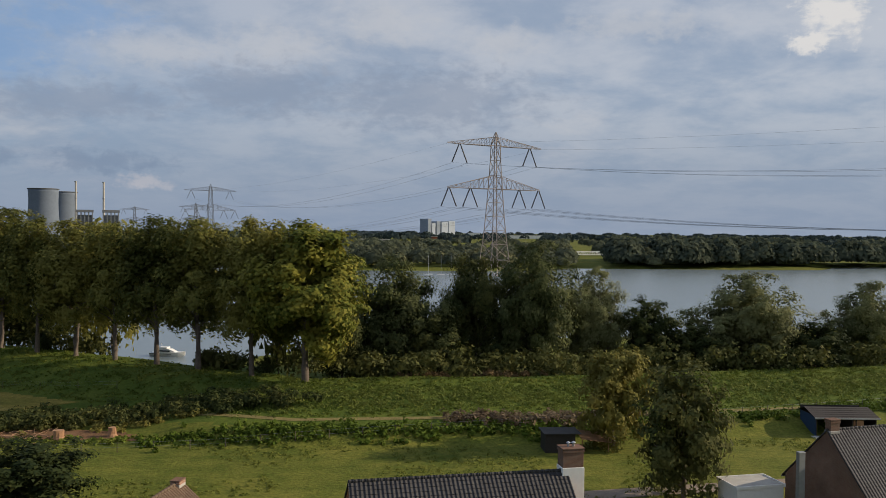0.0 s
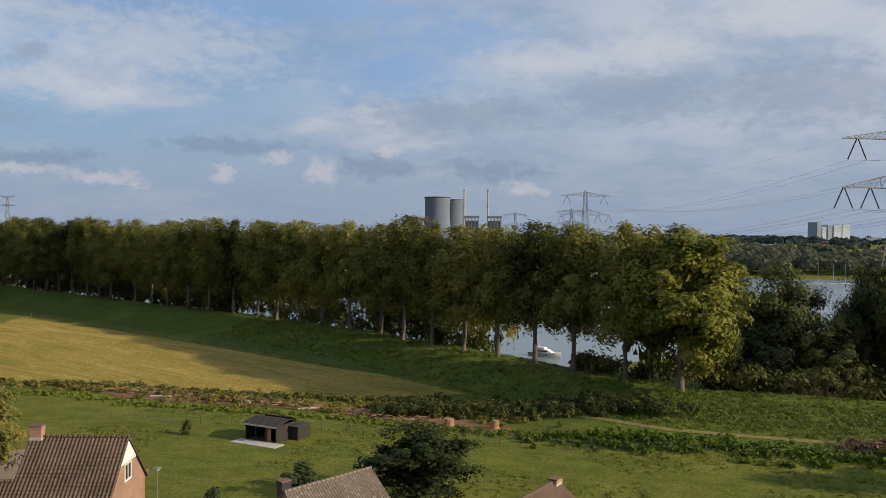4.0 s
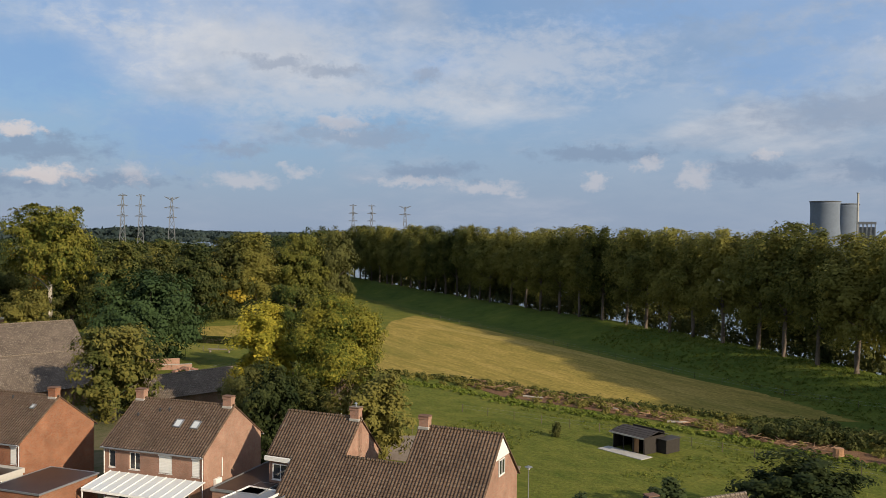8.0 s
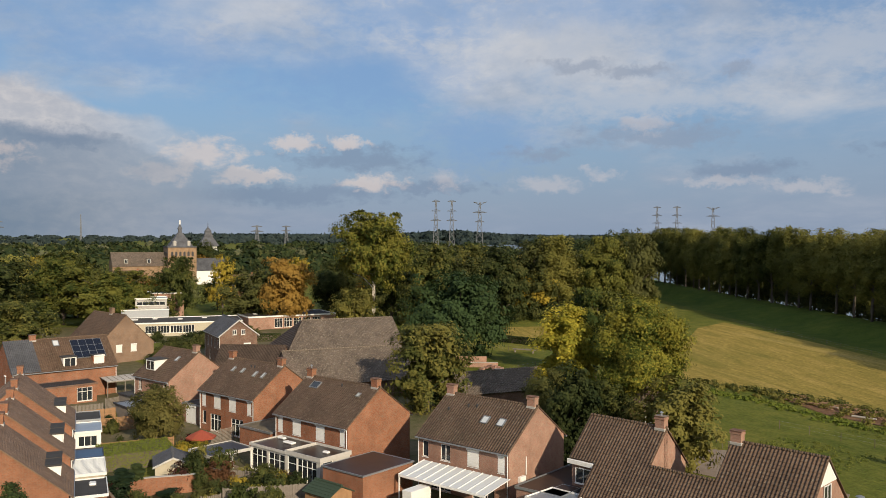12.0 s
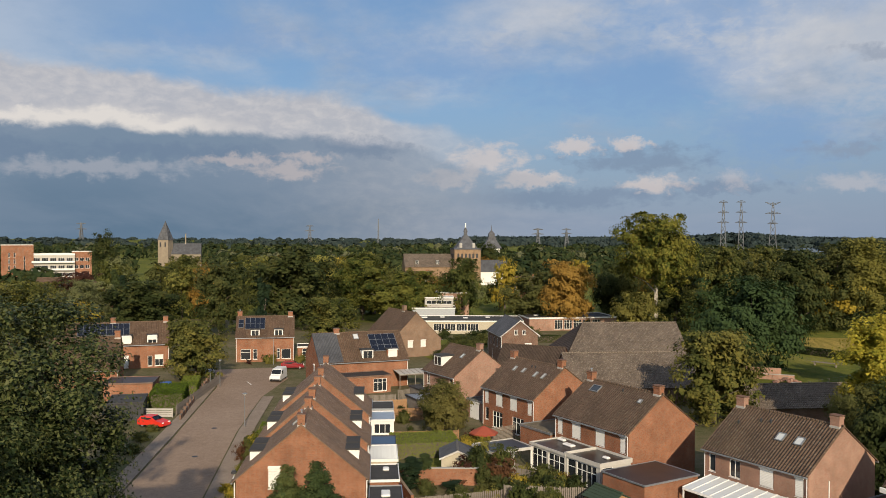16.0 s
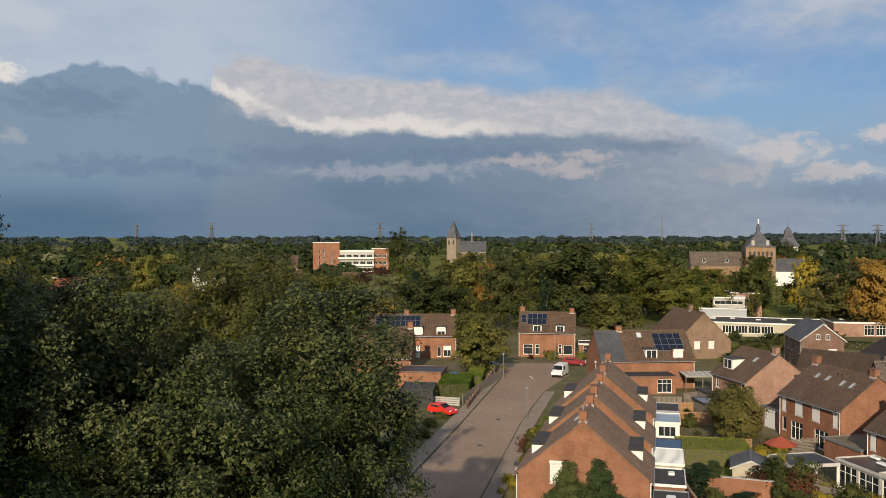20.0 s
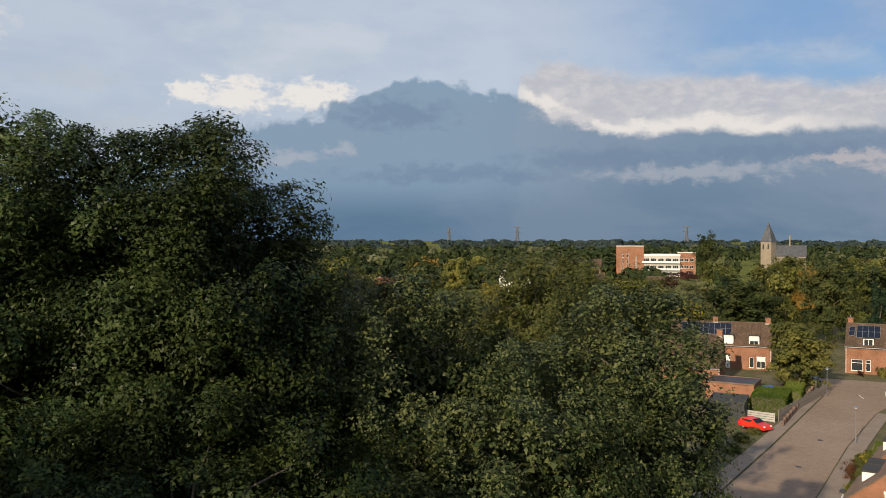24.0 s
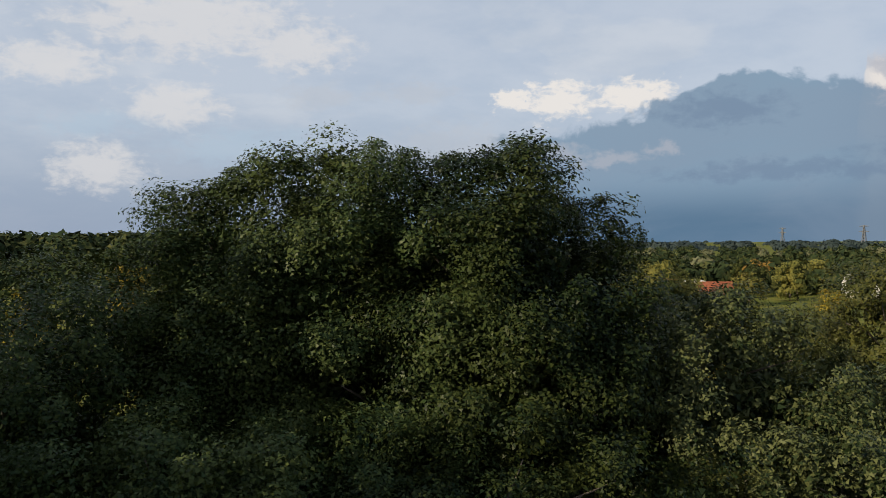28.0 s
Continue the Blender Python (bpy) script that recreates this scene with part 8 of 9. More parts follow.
for sx in (0.2, 3.2):
    tube(bm, (sx, -1.1, 0), (sx, -1.1, 1.6), 0.06, 0.06, 6)
part("posts", bm, WOOD, root)
bm = bmesh.new()
v = [bm.verts.new(c) for c in ((0.0, -1.5, 1.55), (4.0, -1.5, 1.0), (4.0, 1.5, 1.5), (0.0, 1.5, 2.0))]
f = bm.faces.new(v)
bmesh.ops.solidify(bm, geom=[f], thickness=0.08)
part("fallen_roof", bm, WOOD, root)

wire_fence("wire_fence", "post and wire fence along the ditch", [(-84, 84.0), (-56, 90.5), (-30, 93.2), (0.4, 97.6), (30, 101.5), (56, 108), (90, 118)])
wire_fence("wire_fence", "post and wire fence below the dike", [(-190, 172.5), (-150, 160.5), (-111, 147.5), (-77, 134.5), (-40, 124)], every=6.0)
wire_fence("wire_fence", "wire mesh fence beside the village path", [(-90, 66), (-81.2, 71.2), (-74, 67.5)], 1.5, 2.6)
wire_fence("wire_fence", "post and wire fence round the paddock", [(-164, 83), (-157.5, 93.5), (-146, 90), (-136, 72)], every=3.0)
sheet("village_path", [(-84, 63), (-77, 70.5), (-70, 66), (-60, 69), (-58, 66), (-72, 60)], 0.05, PAVING, "paved path behind the houses", "path")
sheet("village_path", [(-40, 66), (-10, 73), (22, 79), (40, 82), (40, 79.5), (22, 76.4), (-10, 70.5), (-40, 63)], 0.05, PAVING, "paved path behind the houses", "path")
street_lamp(-80.9, 51.7, 4.3)
street_lamp(-49.2, 57.6, 4.3)

rng = np.random.default_rng(31)


def scrub(name, label, spots, mat, leaf=0.17, per=55, seed=1, r=0.8, flat=0.8):
    """Rough growth: many clumps of leaves, in one mesh."""
    g = np.random.default_rng(seed)
    s = np.array(spots, float)
    return tagged(tris_part(name, leaf_cloud(g, s[:, :3], s[:, 3] * r, per, leaf, flat, 0.5), mat), label, "scrub", "", "stuff")


def along(pts, n, spread, g):
    seg = [(math.hypot(b[0] - a[0], b[1] - a[1]), a, b) for a, b in zip(pts, pts[1:])]
    tot = sum(q[0] for q in seg)
    for _ in range(n):
        t = g.random() * tot
        for L, a, b in seg:
            if t <= L:
                yield (a[0] + (b[0] - a[0]) * t / L + g.normal() * spread, a[1] + (b[1] - a[1]) * t / L + g.normal() * spread)
                break
            t -= L


DITCH = [(-112, 97), (-98, 101), (-75, 100.5), (-56, 103.5), (-40, 105), (-24, 106.5)]
spots = []
for x, y in along(DITCH, 230, 1.7, rng):
    spots.append((x, y, z_at(x, y) + 0.25, 0.5 + 0.5 * rng.random()))
scrub("ditch_weeds", "weeds and brambles along the ditch", spots, L_MAPLE, 0.16, 60, 2)
spots = []
for x, y in along([(-50, 103.5), (-40, 105.5), (-30, 110), (-20, 111), (-14, 108)], 210, 1.9, rng):
    spots.append((x, y, z_at(x, y) + 0.2 + rng.random() * 1.1, 0.8 + 0.6 * rng.random()))
scrub("bramble_bank", "dense bramble bushes at the foot of the dike", spots, L_OAK, 0.18, 90, 3)
spots = []
for x, y in along([(-28, 97.5), (0.4, 98), (30, 101), (56, 107), (95, 119)], 1000, 1.3, rng):
    spots.append((x, y, z_at(x, y) + 0.12, 0.3 + 0.35 * rng.random()))
scrub("reeds", "tall rough grass and reeds in the ditch", spots, L_HEDGE, 0.20, 26, 4, 1.0, 1.1)
spots = []
for x, y in along([(-30, 114), (-14, 111.5), (20, 113.5), (55, 118), (100, 131)], 2400, 3.2, rng):
    spots.append((x, y, z_at(x, y) + 0.05, 0.5))
scrub("dike_herbs", "rough herbs on the dike's face", spots, leaf_mat("dike_herb_leaves", (0.062, 0.092, 0.017), (0.090, 0.125, 0.024), (0.14, 0.165, 0.038)), 0.13, 16, 5, 1.3, 0.45)
spots = []
for x, y in along([(6, 103), (18, 101), (30, 104)], 120, 1.0, rng):
    spots.append((x, y, z_at(x, y) + 0.4, 0.7))
scrub("dry_reeds", "dry brown reeds in the ditch", spots, leaf_mat("dry_reed_leaves", (0.10, 0.07, 0.045), (0.16, 0.115, 0.075), (0.22, 0.17, 0.11)), 0.2, 40, 6, 1.0, 1.2)
# undergrowth beyond the dike
spots = []
for x, y in along([(-330, 262), (-235, 225), (-169, 201), (-121, 187), (-96, 175), (-77, 167), (-56, 155), (-40, 143), (-24, 133)], 900, 2.6, rng):
    if not 12.5 < math.degrees(math.atan2(-x, y)) < 18.5:
        spots.append((x, y, z_at(x, y) + 0.5 + rng.random() * 5.0 * (1.0 if x < -62 else 0.4), 1.4 + rng.random()))
scrub("undergrowth", "dark undergrowth below the poplars", spots, L_OAK, 0.34, 40, 7)
spots = []
for x, y in along([(-14, 132), (5, 130), (30, 134), (60, 137), (100, 150), (150, 170)], 420, 4.5, rng):
    spots.append((x, y, z_at(x, y) + 0.5 + rng.random() * 3.0, 1.8 + rng.random()))
scrub("undergrowth", "dark shrubs along the river bank", spots, L_OAK, 0.32, 60, 8)
spots = []
for x, y in along([(2, 127.5), (12, 127), (22, 127.5)], 40, 0.8, rng):
    spots.append((x, y, z_at(x, y) + 0.5, 0.9))
scrub("brown_herbs", "browned tall herbs behind the dike", spots, leaf_mat("brown_herb_leaves", (0.07, 0.04, 0.025), (0.12, 0.075, 0.04), (0.17, 0.12, 0.06)), 0.16, 60, 9)

# felled wood: stumps, logs, brush
for x, y, r, h in ((-38.3, 98.6, 0.6, 1.15), (-32.8, 100.2, 0.45, 1.1), (-87, 101.5, 0.5, 0.6), (-98, 102.5, 0.45, 0.5), (-66, 102.5, 0.4, 0.5)):
    root = thing("tree_stump", pose(x, y, 0.02), "freshly cut tree stump with pale wood", "stump", "stumps")
    bm = bmesh.new()
    g = random.Random(int(x * 10))
    ring = [[(math.cos(a) * r * k * g.uniform(0.85, 1.15), math.sin(a) * r * k * g.uniform(0.85, 1.15)) for a in (2 * math.pi * j / 11 for j in range(11))] for k in (1.35, 1.0, 0.95)]
    rows = [[bm.verts.new((px, py, z)) for px, py in q] for q, z in zip(ring, (0, h * 0.35, h))]
    for a, b in zip(rows, rows[1:]):
        for k in range(11):
            bm.faces.new((a[k], a[(k + 1) % 11], b[(k + 1) % 11], b[k]))
    bm.faces.new(rows[-1])
    part("stem", bm, plain("raw_wood", (0.36, 0.20, 0.11), 0.9, vary=0.35), root)
bm = bmesh.new()
g = random.Random(8)
for _ in range(320):
    t = g.random()
    x, y = -96 + 58 * t + g.gauss(0, 1), 100.5 + 2.5 * math.sin(t * 3) - 2.5 * t + g.gauss(0, 0.9)
    a, L = g.uniform(0, 6.3), g.uniform(0.6, 2.6)
    z = 0.1 + abs(g.gauss(0, 0.25))
    tube(bm, (x, y, z), (x + math.cos(a) * L, y + math.sin(a) * L, z + g.uniform(-0.1, 0.5)), g.uniform(0.02, 0.07), 0.015, 5)
tagged(part("brushwood", bm, plain("cut_branches", (0.33, 0.20, 0.12), 0.9, vary=0.4)), "scattered cut branches on the bare earth", "brushwood", "", "stuff")
for x, y, a, L in ((-84, 99.2, 20, 3.2), (-71, 101.5, -15, 2.4), (-60, 100.6, 35, 2.8), (-27, 111, 10, 2.2), (-91, 101, 5, 2.0)):
    root = thing("log", pose(x, y, z_at(x, y) + 0.16, 0, 0, a), "pale barkless log lying on the ground", "log", "logs")
    bm = bmesh.new()
    tube(bm, (-L / 2, 0, 0), (L / 2, 0, 0.05), 0.17, 0.13, 9)
    part("stem", bm, BARK_PALE, root)
stand("bush", -66.1, 82.5, 1.9, 1.5)
for x, y, w, h in ((-61, 150, 4, 3), (-104, 176, 5, 4), (-140, 188, 5, 4.5), (-185, 203, 6, 5), (-29, 131, 4, 3), (-19, 128, 3, 2.5), (-45.5, 161, 5, 1.9), (-42.0, 160.5, 5, 1.7)):
    stand("bush", x, y, z_at(x, y) + h, w)

# the moored cruiser
root = thing("motor_yacht", pose(-44.8, 169.6, -1.0, 0, 0, -16) @ Matrix.Scale(0.66, 4), "white motor cruiser moored behind the poplars", "boat")
bm = bmesh.new()
rows = []
for x, w, z0, z1 in ((-5.5, 1.5, -0.1, 1.0), (-2.5, 1.75, -0.35, 1.05), (1.0, 1.75, -0.35, 1.15), (3.8, 1.2, -0.25, 1.4), (5.6, 0.12, 0.3, 1.65)):
    rows.append([bm.verts.new(c) for c in ((x, -w, z1), (x, -w * 0.75, z0), (x, w * 0.75, z0), (x, w, z1))])
for a, b in zip(rows, rows[1:]):
    for k in range(4):
        bm.faces.new((a[k], a[(k + 1) % 4], b[(k + 1) % 4], b[k]))
bm.faces.new(rows[0])
bm.faces.new(rows[-1][::-1])
part("hull", bm, WHITE, root)
bm = bmesh.new()
rows = []
for x, w, z in ((-3.6, 1.35, 2.0), (-1.0, 1.35, 2.25), (0.9, 1.2, 2.2), (2.6, 0.9, 1.45)):
    rows.append([bm.verts.new(c) for c in ((x, -w, 1.0), (x, -w * 0.85, z), (x, w * 0.85, z), (x, w, 1.0))])
for a, b in zip(rows, rows[1:]):
    for k in range(3):
        bm.faces.new((a[k], a[k + 1], b[k + 1], b[k]))
bm.faces.new(rows[0])
bm.faces.new(rows[-1][::-1])
part("cabin", bm, WHITE, root)
part("windows", boxed(-3.0, -1.36, 1.45, 1.2, 1.36, 1.85, bevel=0.05), GLASS, root)
part("flybridge", boxed(-2.8, -1.05, 2.26, 0.2, 1.05, 2.75, bevel=0.15), WHITE, root)
bm = bmesh.new()
tube(bm, (-2.0, 0, 2.7), (-2.3, 0, 3.9), 0.06, 0.04, 6)
part("mast", bm, WHITE, root)
part("rubbing_strake", boxed(-5.4, -1.79, 0.75, 2.0, -1.755, 0.9), DARK, root)
for x, y in ((95, 470), (101, 476), (88, 474), (108, 468)):
    root = thing("sailing_boat", pose(x - 70, y + 4, -1.0, 0, 0, 30), "small moored sailing boat with a bare mast", "boat", "moored boats")
    part("hull", boxed(-2.9, -0.9, -0.3, 2.9, 0.9, 0.25, bevel=0.25), ZINC, root)
    bm = bmesh.new()
    tube(bm, (0.4, 0, 0.2), (0.4, 0, 11), 0.09, 0.06, 6)
    part("mast", bm, ZINC, root)

# ---- the street ----
street_lamp(-112.4, -16.2, 4.4)
street_lamp(-142.4, -24.8, 4.4)
bm = bmesh.new()
for x, y, h in ((-165.3, -18.9, 5.0), (-140.5, -26.0, 2.6)):
    root = thing("post", pose(x, y, 0.05), "plain grey post beside the street", "post", "street posts")
    b2 = bmesh.new()
    tube(b2, (0, 0, 0), (0, 0, h), 0.06, 0.05, 7)
    part("pole", b2, GREY, root)
bm.free()
car("van", "white delivery van parked in the street", -148.2, -16.0, -8, CAR_WHITE, 4.8, 1.85, 2.05, True)
car("car", "dark red hatchback parked in the street", -160.6, -14.8, 95, DARK_RED, 4.2)
car("car", "bright red hatchback on a driveway", -113.3, -27.9, 65, RED, 3.9)
car("car", "silver car half hidden by the tree", -156.5, -29.5, 20, ZINC, 4.2)
root = thing("road_marking", pose(-145.3, -20.5, 0.062, 0, 0, 20), "white painted mark on the street", "road marking")
part("stripe", boxed(-1.6, -0.07, 0, 1.6, 0.07, 0.006), WHITE, root)
for x, y in ((-112, -20), (-98, -19.5)):
    root = thing("manhole_cover", pose(x, y, 0.06), "dark iron manhole cover in the street", "manhole cover", "manhole covers")
    b2 = bmesh.new()
    tube(b2, (0, 0, -0.05), (0, 0, 0.006), 0.35, 0.35, 16)
    part("lid", b2, DARK, root)

# big clipped hedge, low wall and garden beyond the driveway
leaf_box("hedge", "tall clipped light-green hedge at the corner", -127.5, -29.4, 8, 8.6, 4.6, 2.5, L_HEDGE, 0.09, 130, 1)
leaf_box("hedge", "clipped light-green hedge along the street wall", -136.0, -28.2, 8, 9.0, 2.6, 2.2, L_HEDGE, 0.09, 130, 2)
root = thing("garden_wall", pose(-131.0, -26.4, 0, 0, 0, 4), "low dark brick garden wall with brick posts", "wall")
part("bricks", boxed(-16.0, -0.12, 0, 14.0, 0.12, 0.75), BRICK_DARK, root)
for k in range(12):
    part("post", boxed(-16.0 + k * 2.6, -0.16, 0, -15.75 + k * 2.6, 0.16, 1.15, bevel=0.02), BRICK_DARK, root)
fence("fence", "dark wooden fence on the street wall", [(-120, -26.6), (-146, -25.4)], 1.5, WOOD_GREY, 0.12, 0.05)
panel_fence("fence", "grey concrete panel fence by the driveway", [(-119.3, -31.5), (-119.0, -26.9)], 1.2, CONCRETE, 0.3)
root = thing("garden_pool", pose(-143.0, -34.0, 0, 0, 0, 10), "blue garden pool with a frame", "pool")
part("rim", boxed(-1.6, -1.2, 0.35, 1.6, 1.2, 0.62, bevel=0.1), BLUE, root)
for sx in (-1.5, 1.5):
    part("leg", boxed(sx - 0.05, -1.1, 0.02, sx + 0.05, 1.1, 0.349), GREY, root)
sheet("lawn", [(-126, -33), (-147, -31), (-150, -40), (-128, -40)], 0.06, GRASS, "garden lawn behind the hedge", "lawn")
sheet("front_garden", [(-76, -11.8), (-114, -11.8), (-114, -14.4), (-76, -13.2)], 0.07, DRY, "front garden strip with slabs", "garden")
for x, y, t, w, k in ((-96.5, -14.2, 2.0, 1.8, "copper_shrub"), (-95.6, -13.2, 1.9, 1.6, "bush"), (-101.5, -13.2, 1.2, 1.3, "bush"), (-104, -13.2, 1.1, 1.2, "bush"), (-86, -13.0, 1.0, 1.0, "bush"), (-91.5, -13.0, 0.9, 0.9, "bush"), (-111, -27.5, 1.0, 2.0, "bush"), (-106, -27.5, 1.2, 2.5, "bush"), (-100, -27, 1.3, 2.5, "bush")):
    stand(k, x, y, t, w)
leaf_box("hedge", "low clipped front garden hedge", -106.5, -13.0, 0, 1.6, 1.8, 0.8, L_HEDGE, 0.07, 160, 4)
leaf_box("hedge", "low clipped front garden hedge", -111.0, -13.0, 0, 2.0, 1.8, 0.8, L_HEDGE, 0.07, 160, 5)
root = thing("paved_terrace", pose(-90.5, -13.9, 0.07, 0, 0, 0), "pale paved corner with a plant pot", "terrace")
part("slab", boxed(-1.8, -1.1, 0, 1.8, 1.1, 0.05), WHITE, root)
part("planter", boxed(-0.4, -0.3, 0.051, 0.3, 0.3, 0.35, bevel=0.05), DARK, root)
stand("spruce", -73.3, -6.7, 5.8, 4.4)
stand("spruce", -73.2, -4.1, 6.1, 5.2)

# ---- back gardens between the rows ----
leaf_box("hedge", "long clipped garden hedge", -98.0, 6.2, 5, 5.2, 7.4, 1.9, L_HEDGE, 0.08, 120, 6)
root = thing("shed", pose(-91.2, 9.4, 0, 0, 0, -4), "small cream shed with dark gable roof", "shed")
bm = bmesh.new()
pitched_wall(bm, 4.2, 3.4, 1.7, 2.4, [])
part("wall", bm, CREAM, root)
gable_roof(root, 4.2, 3.4, 1.7, 2.45, SLATE, 0.2, gutters=False)
for sgn in (-1, 1):
    bm = bmesh.new()
    v = [bm.verts.new(c) for c in ((2.24, sgn * 1.95, 1.5), (2.24, 0, 2.36), (2.24, 0, 2.56), (2.24, sgn * 1.95, 1.7))]
    f = bm.faces.new(v if sgn > 0 else v[::-1])
    bmesh.ops.solidify(bm, geom=[f], thickness=0.05)
    part("verge_board", bm, WHITE, root)
root = thing("garden_wall", pose(-85.5, 7.2, 0, 0, 0, 84), "orange brick garden wall", "wall")
part("bricks", boxed(-4.6, -0.14, 0, 4.4, 0.14, 1.7, bevel=0.01), BRICK, root)
part("coping", boxed(-4.65, -0.19, 1.701, 4.45, 0.19, 1.77), CONCRETE, root)
root = thing("garden_wall", pose(-80.0, 3.6, 0, 0, 0, 10), "brick garden wall with a lamp", "wall")
part("bricks", boxed(-4.0, -0.14, 0, 2.5, 0.14, 1.5, bevel=0.01), BRICK, root)
stand("column", -83.9, 4.0, 3.4, 2.4)
stand("bush", -82.0, 5.6, 1.8, 2.0)
fence("fence", "weathered picket fence with climbing plants", [(-77.5, 3.5), (-79.5, 12.5)], 1.2, WOOD_GREY, 0.13, 0.06)
fence("fence", "tall grey board fence with gaps", [(-86.0, 12.8), (-82.0, 18.2)], 1.8, WOOD_GREY, 0.15, 0.03)
fence("fence", "tall grey board fence with gaps", [(-79.0, 12.6), (-77.4, 21.0)], 1.8, WOOD_GREY, 0.15, 0.03)
panel_fence("fence", "brown lapped board fence", [(-97.2, 2.9), (-101.0, 2.9), (-101.2, 10.5)], 1.8, WOOD)
panel_fence("fence", "brown lapped board fence", [(-114.0, 2.8), (-116.0, 12.0)], 1.8, WOOD)
panel_fence("fence", "brown lapped board fence", [(-101.5, 12.6), (-104.5, 17.8)], 1.7, WOOD_GREY)
fence("fence", "orange new board fence panels", [(-119.5, 1.0), (-120.4, 5.0)], 1.9, WOOD, 0.14, 0.01)
fence("fence", "grey pale fence behind the gardens", [(-124.0, -3.0), (-125.0, 3.6)], 1.7, WOOD_GREY, 0.13, 0.04)
panel_fence("fence", "grey board fence at the garden end", [(-127.5, 4.0), (-131.0, 9.0)], 1.8, WOOD_GREY)
flat_block("shed", "dark board shed with grey sheet roof", -121.0, 7.6, 20, 4.4, 4.0, 2.1, WOOD_GREY, GREY, "shed", edge=DARK)
flat_block("shed", "low workshop with dark flat roof", -128.0, 8.6, 24, 4.0, 4.4, 2.2, WOOD_GREY, BITUMEN, "shed", edge=DARK)
root = thing("parasol", pose(-100.2, 13.4, 0.05), "faded red garden parasol", "parasol")
bm = bmesh.new()
tip = bm.verts.new((0, 0, 2.55))
ring = [bm.verts.new((math.cos(a) * 1.7, math.sin(a) * 1.7, 1.75)) for a in (2 * math.pi * k / 8 for k in range(8))]
low = [bm.verts.new((math.cos(a) * 1.7, math.sin(a) * 1.7, 1.58)) for a in (2 * math.pi * k / 8 for k in range(8))]
for k in range(8):
    bm.faces.new((ring[k], ring[(k + 1) % 8], tip))
    bm.faces.new((low[k], low[(k + 1) % 8], ring[(k + 1) % 8], ring[k]))
part("canopy", bm, RED_FABRIC, root)
bm = bmesh.new()
tube(bm, (0, 0, 0), (0, 0, 2.5), 0.03, 0.03, 6)
part("pole", bm, GREY, root)
root = thing("shed", pose(-74.9, 21.3, 0, 0, 0, 26), "low hut with green felt roof and red door", "shed")
bm = bmesh.new()
pitched_wall(bm, 3.4, 2.6, 1.8, 2.4, [])
part("wall", bm, WOOD, root)
gable_roof(root, 3.4, 2.6, 1.8, 2.45, GREEN_FELT, 0.25, gutters=False)
for x, y, t, w, k in ((-87.5, 11.4, 3.2, 3.6, "bush"), (-86.6, 9.6, 2.6, 3.2, "copper_shrub"), (-84.6, 11.6, 2.2, 2.6, "bush"), (-81.0, 14.0, 1.8, 2.6, "bush"), (-78.6, 17.2, 2.4, 3.0, "shrub"), (-83.4, 15.4, 1.6, 2.2, "bush"), (-89.4, 11.9, 3.4, 3.4, "shrub"), (-102.5, 3.8, 1.4, 2.2, "bush"), (-98.6, 11.4, 1.6, 2.2, "gold_shrub"), (-96.2, 14.5, 1.3, 1.6, "bush"),
                     (-118, 4.2, 1.6, 1.5, "bush"), (-83.2, 8.2, 1.2, 2.0, "column"), (-88.0, 5.2, 1.7, 1.8, "bush"), (-134, 10, 2.0, 3.0, "bush"), (-75.4, 22.0, 1.6, 2.4, "bush"), (-190, 19.2, 3.0, 6.0, "bush"), (-184, 17.5, 2.4, 4.0, "bush"), (-196, 24, 3.2, 6.0, "bush"), (-200, 31, 3.0, 6.0, "bush"), (-172, 13.5, 1.8, 3.5, "bush")):
    stand(k, x, y, t, w)
leaf_box("hedge", "long dark hedge before the school", -199.0, 33.0, 80, 22.0, 2.0, 1.6, L_OAK, 0.14, 60, 7)
sheet("lawn", [(-186, 8), (-162, 14), (-160, 20), (-178, 20), (-200, 30), (-204, 10)], 0.06, GRASS, "lawn below the brown house", "lawn")
sheet("driveway", [(-167, 15), (-158, 15), (-156, 20), (-165, 19)], 0.07, PAVING, "pale concrete drive", "driveway")
sheet("lawn", [(-86, 4.5), (-102, 3.5), (-101, 11), (-86, 12)], 0.06, GRASS, "small garden lawn", "lawn")
sheet("lawn", [(-170, -13), (-182, -12), (-184, -6), (-172, -7)], 0.06, GRASS, "front lawn of the corner house", "lawn")
root = thing("paddock_bench", pose(-158, 87, 0.05, 0, 0, 40), "weathered feed trough in the paddock", "trough")
part("board", boxed(-2.5, -0.3, 0.6, 2.5, 0.3, 0.75), WOOD_GREY, root)
for sx in (-2.0, 2.0):
    part("leg", boxed(sx - 0.1, -0.3, 0, sx + 0.1, 0.3, 0.599), WOOD_GREY, root)

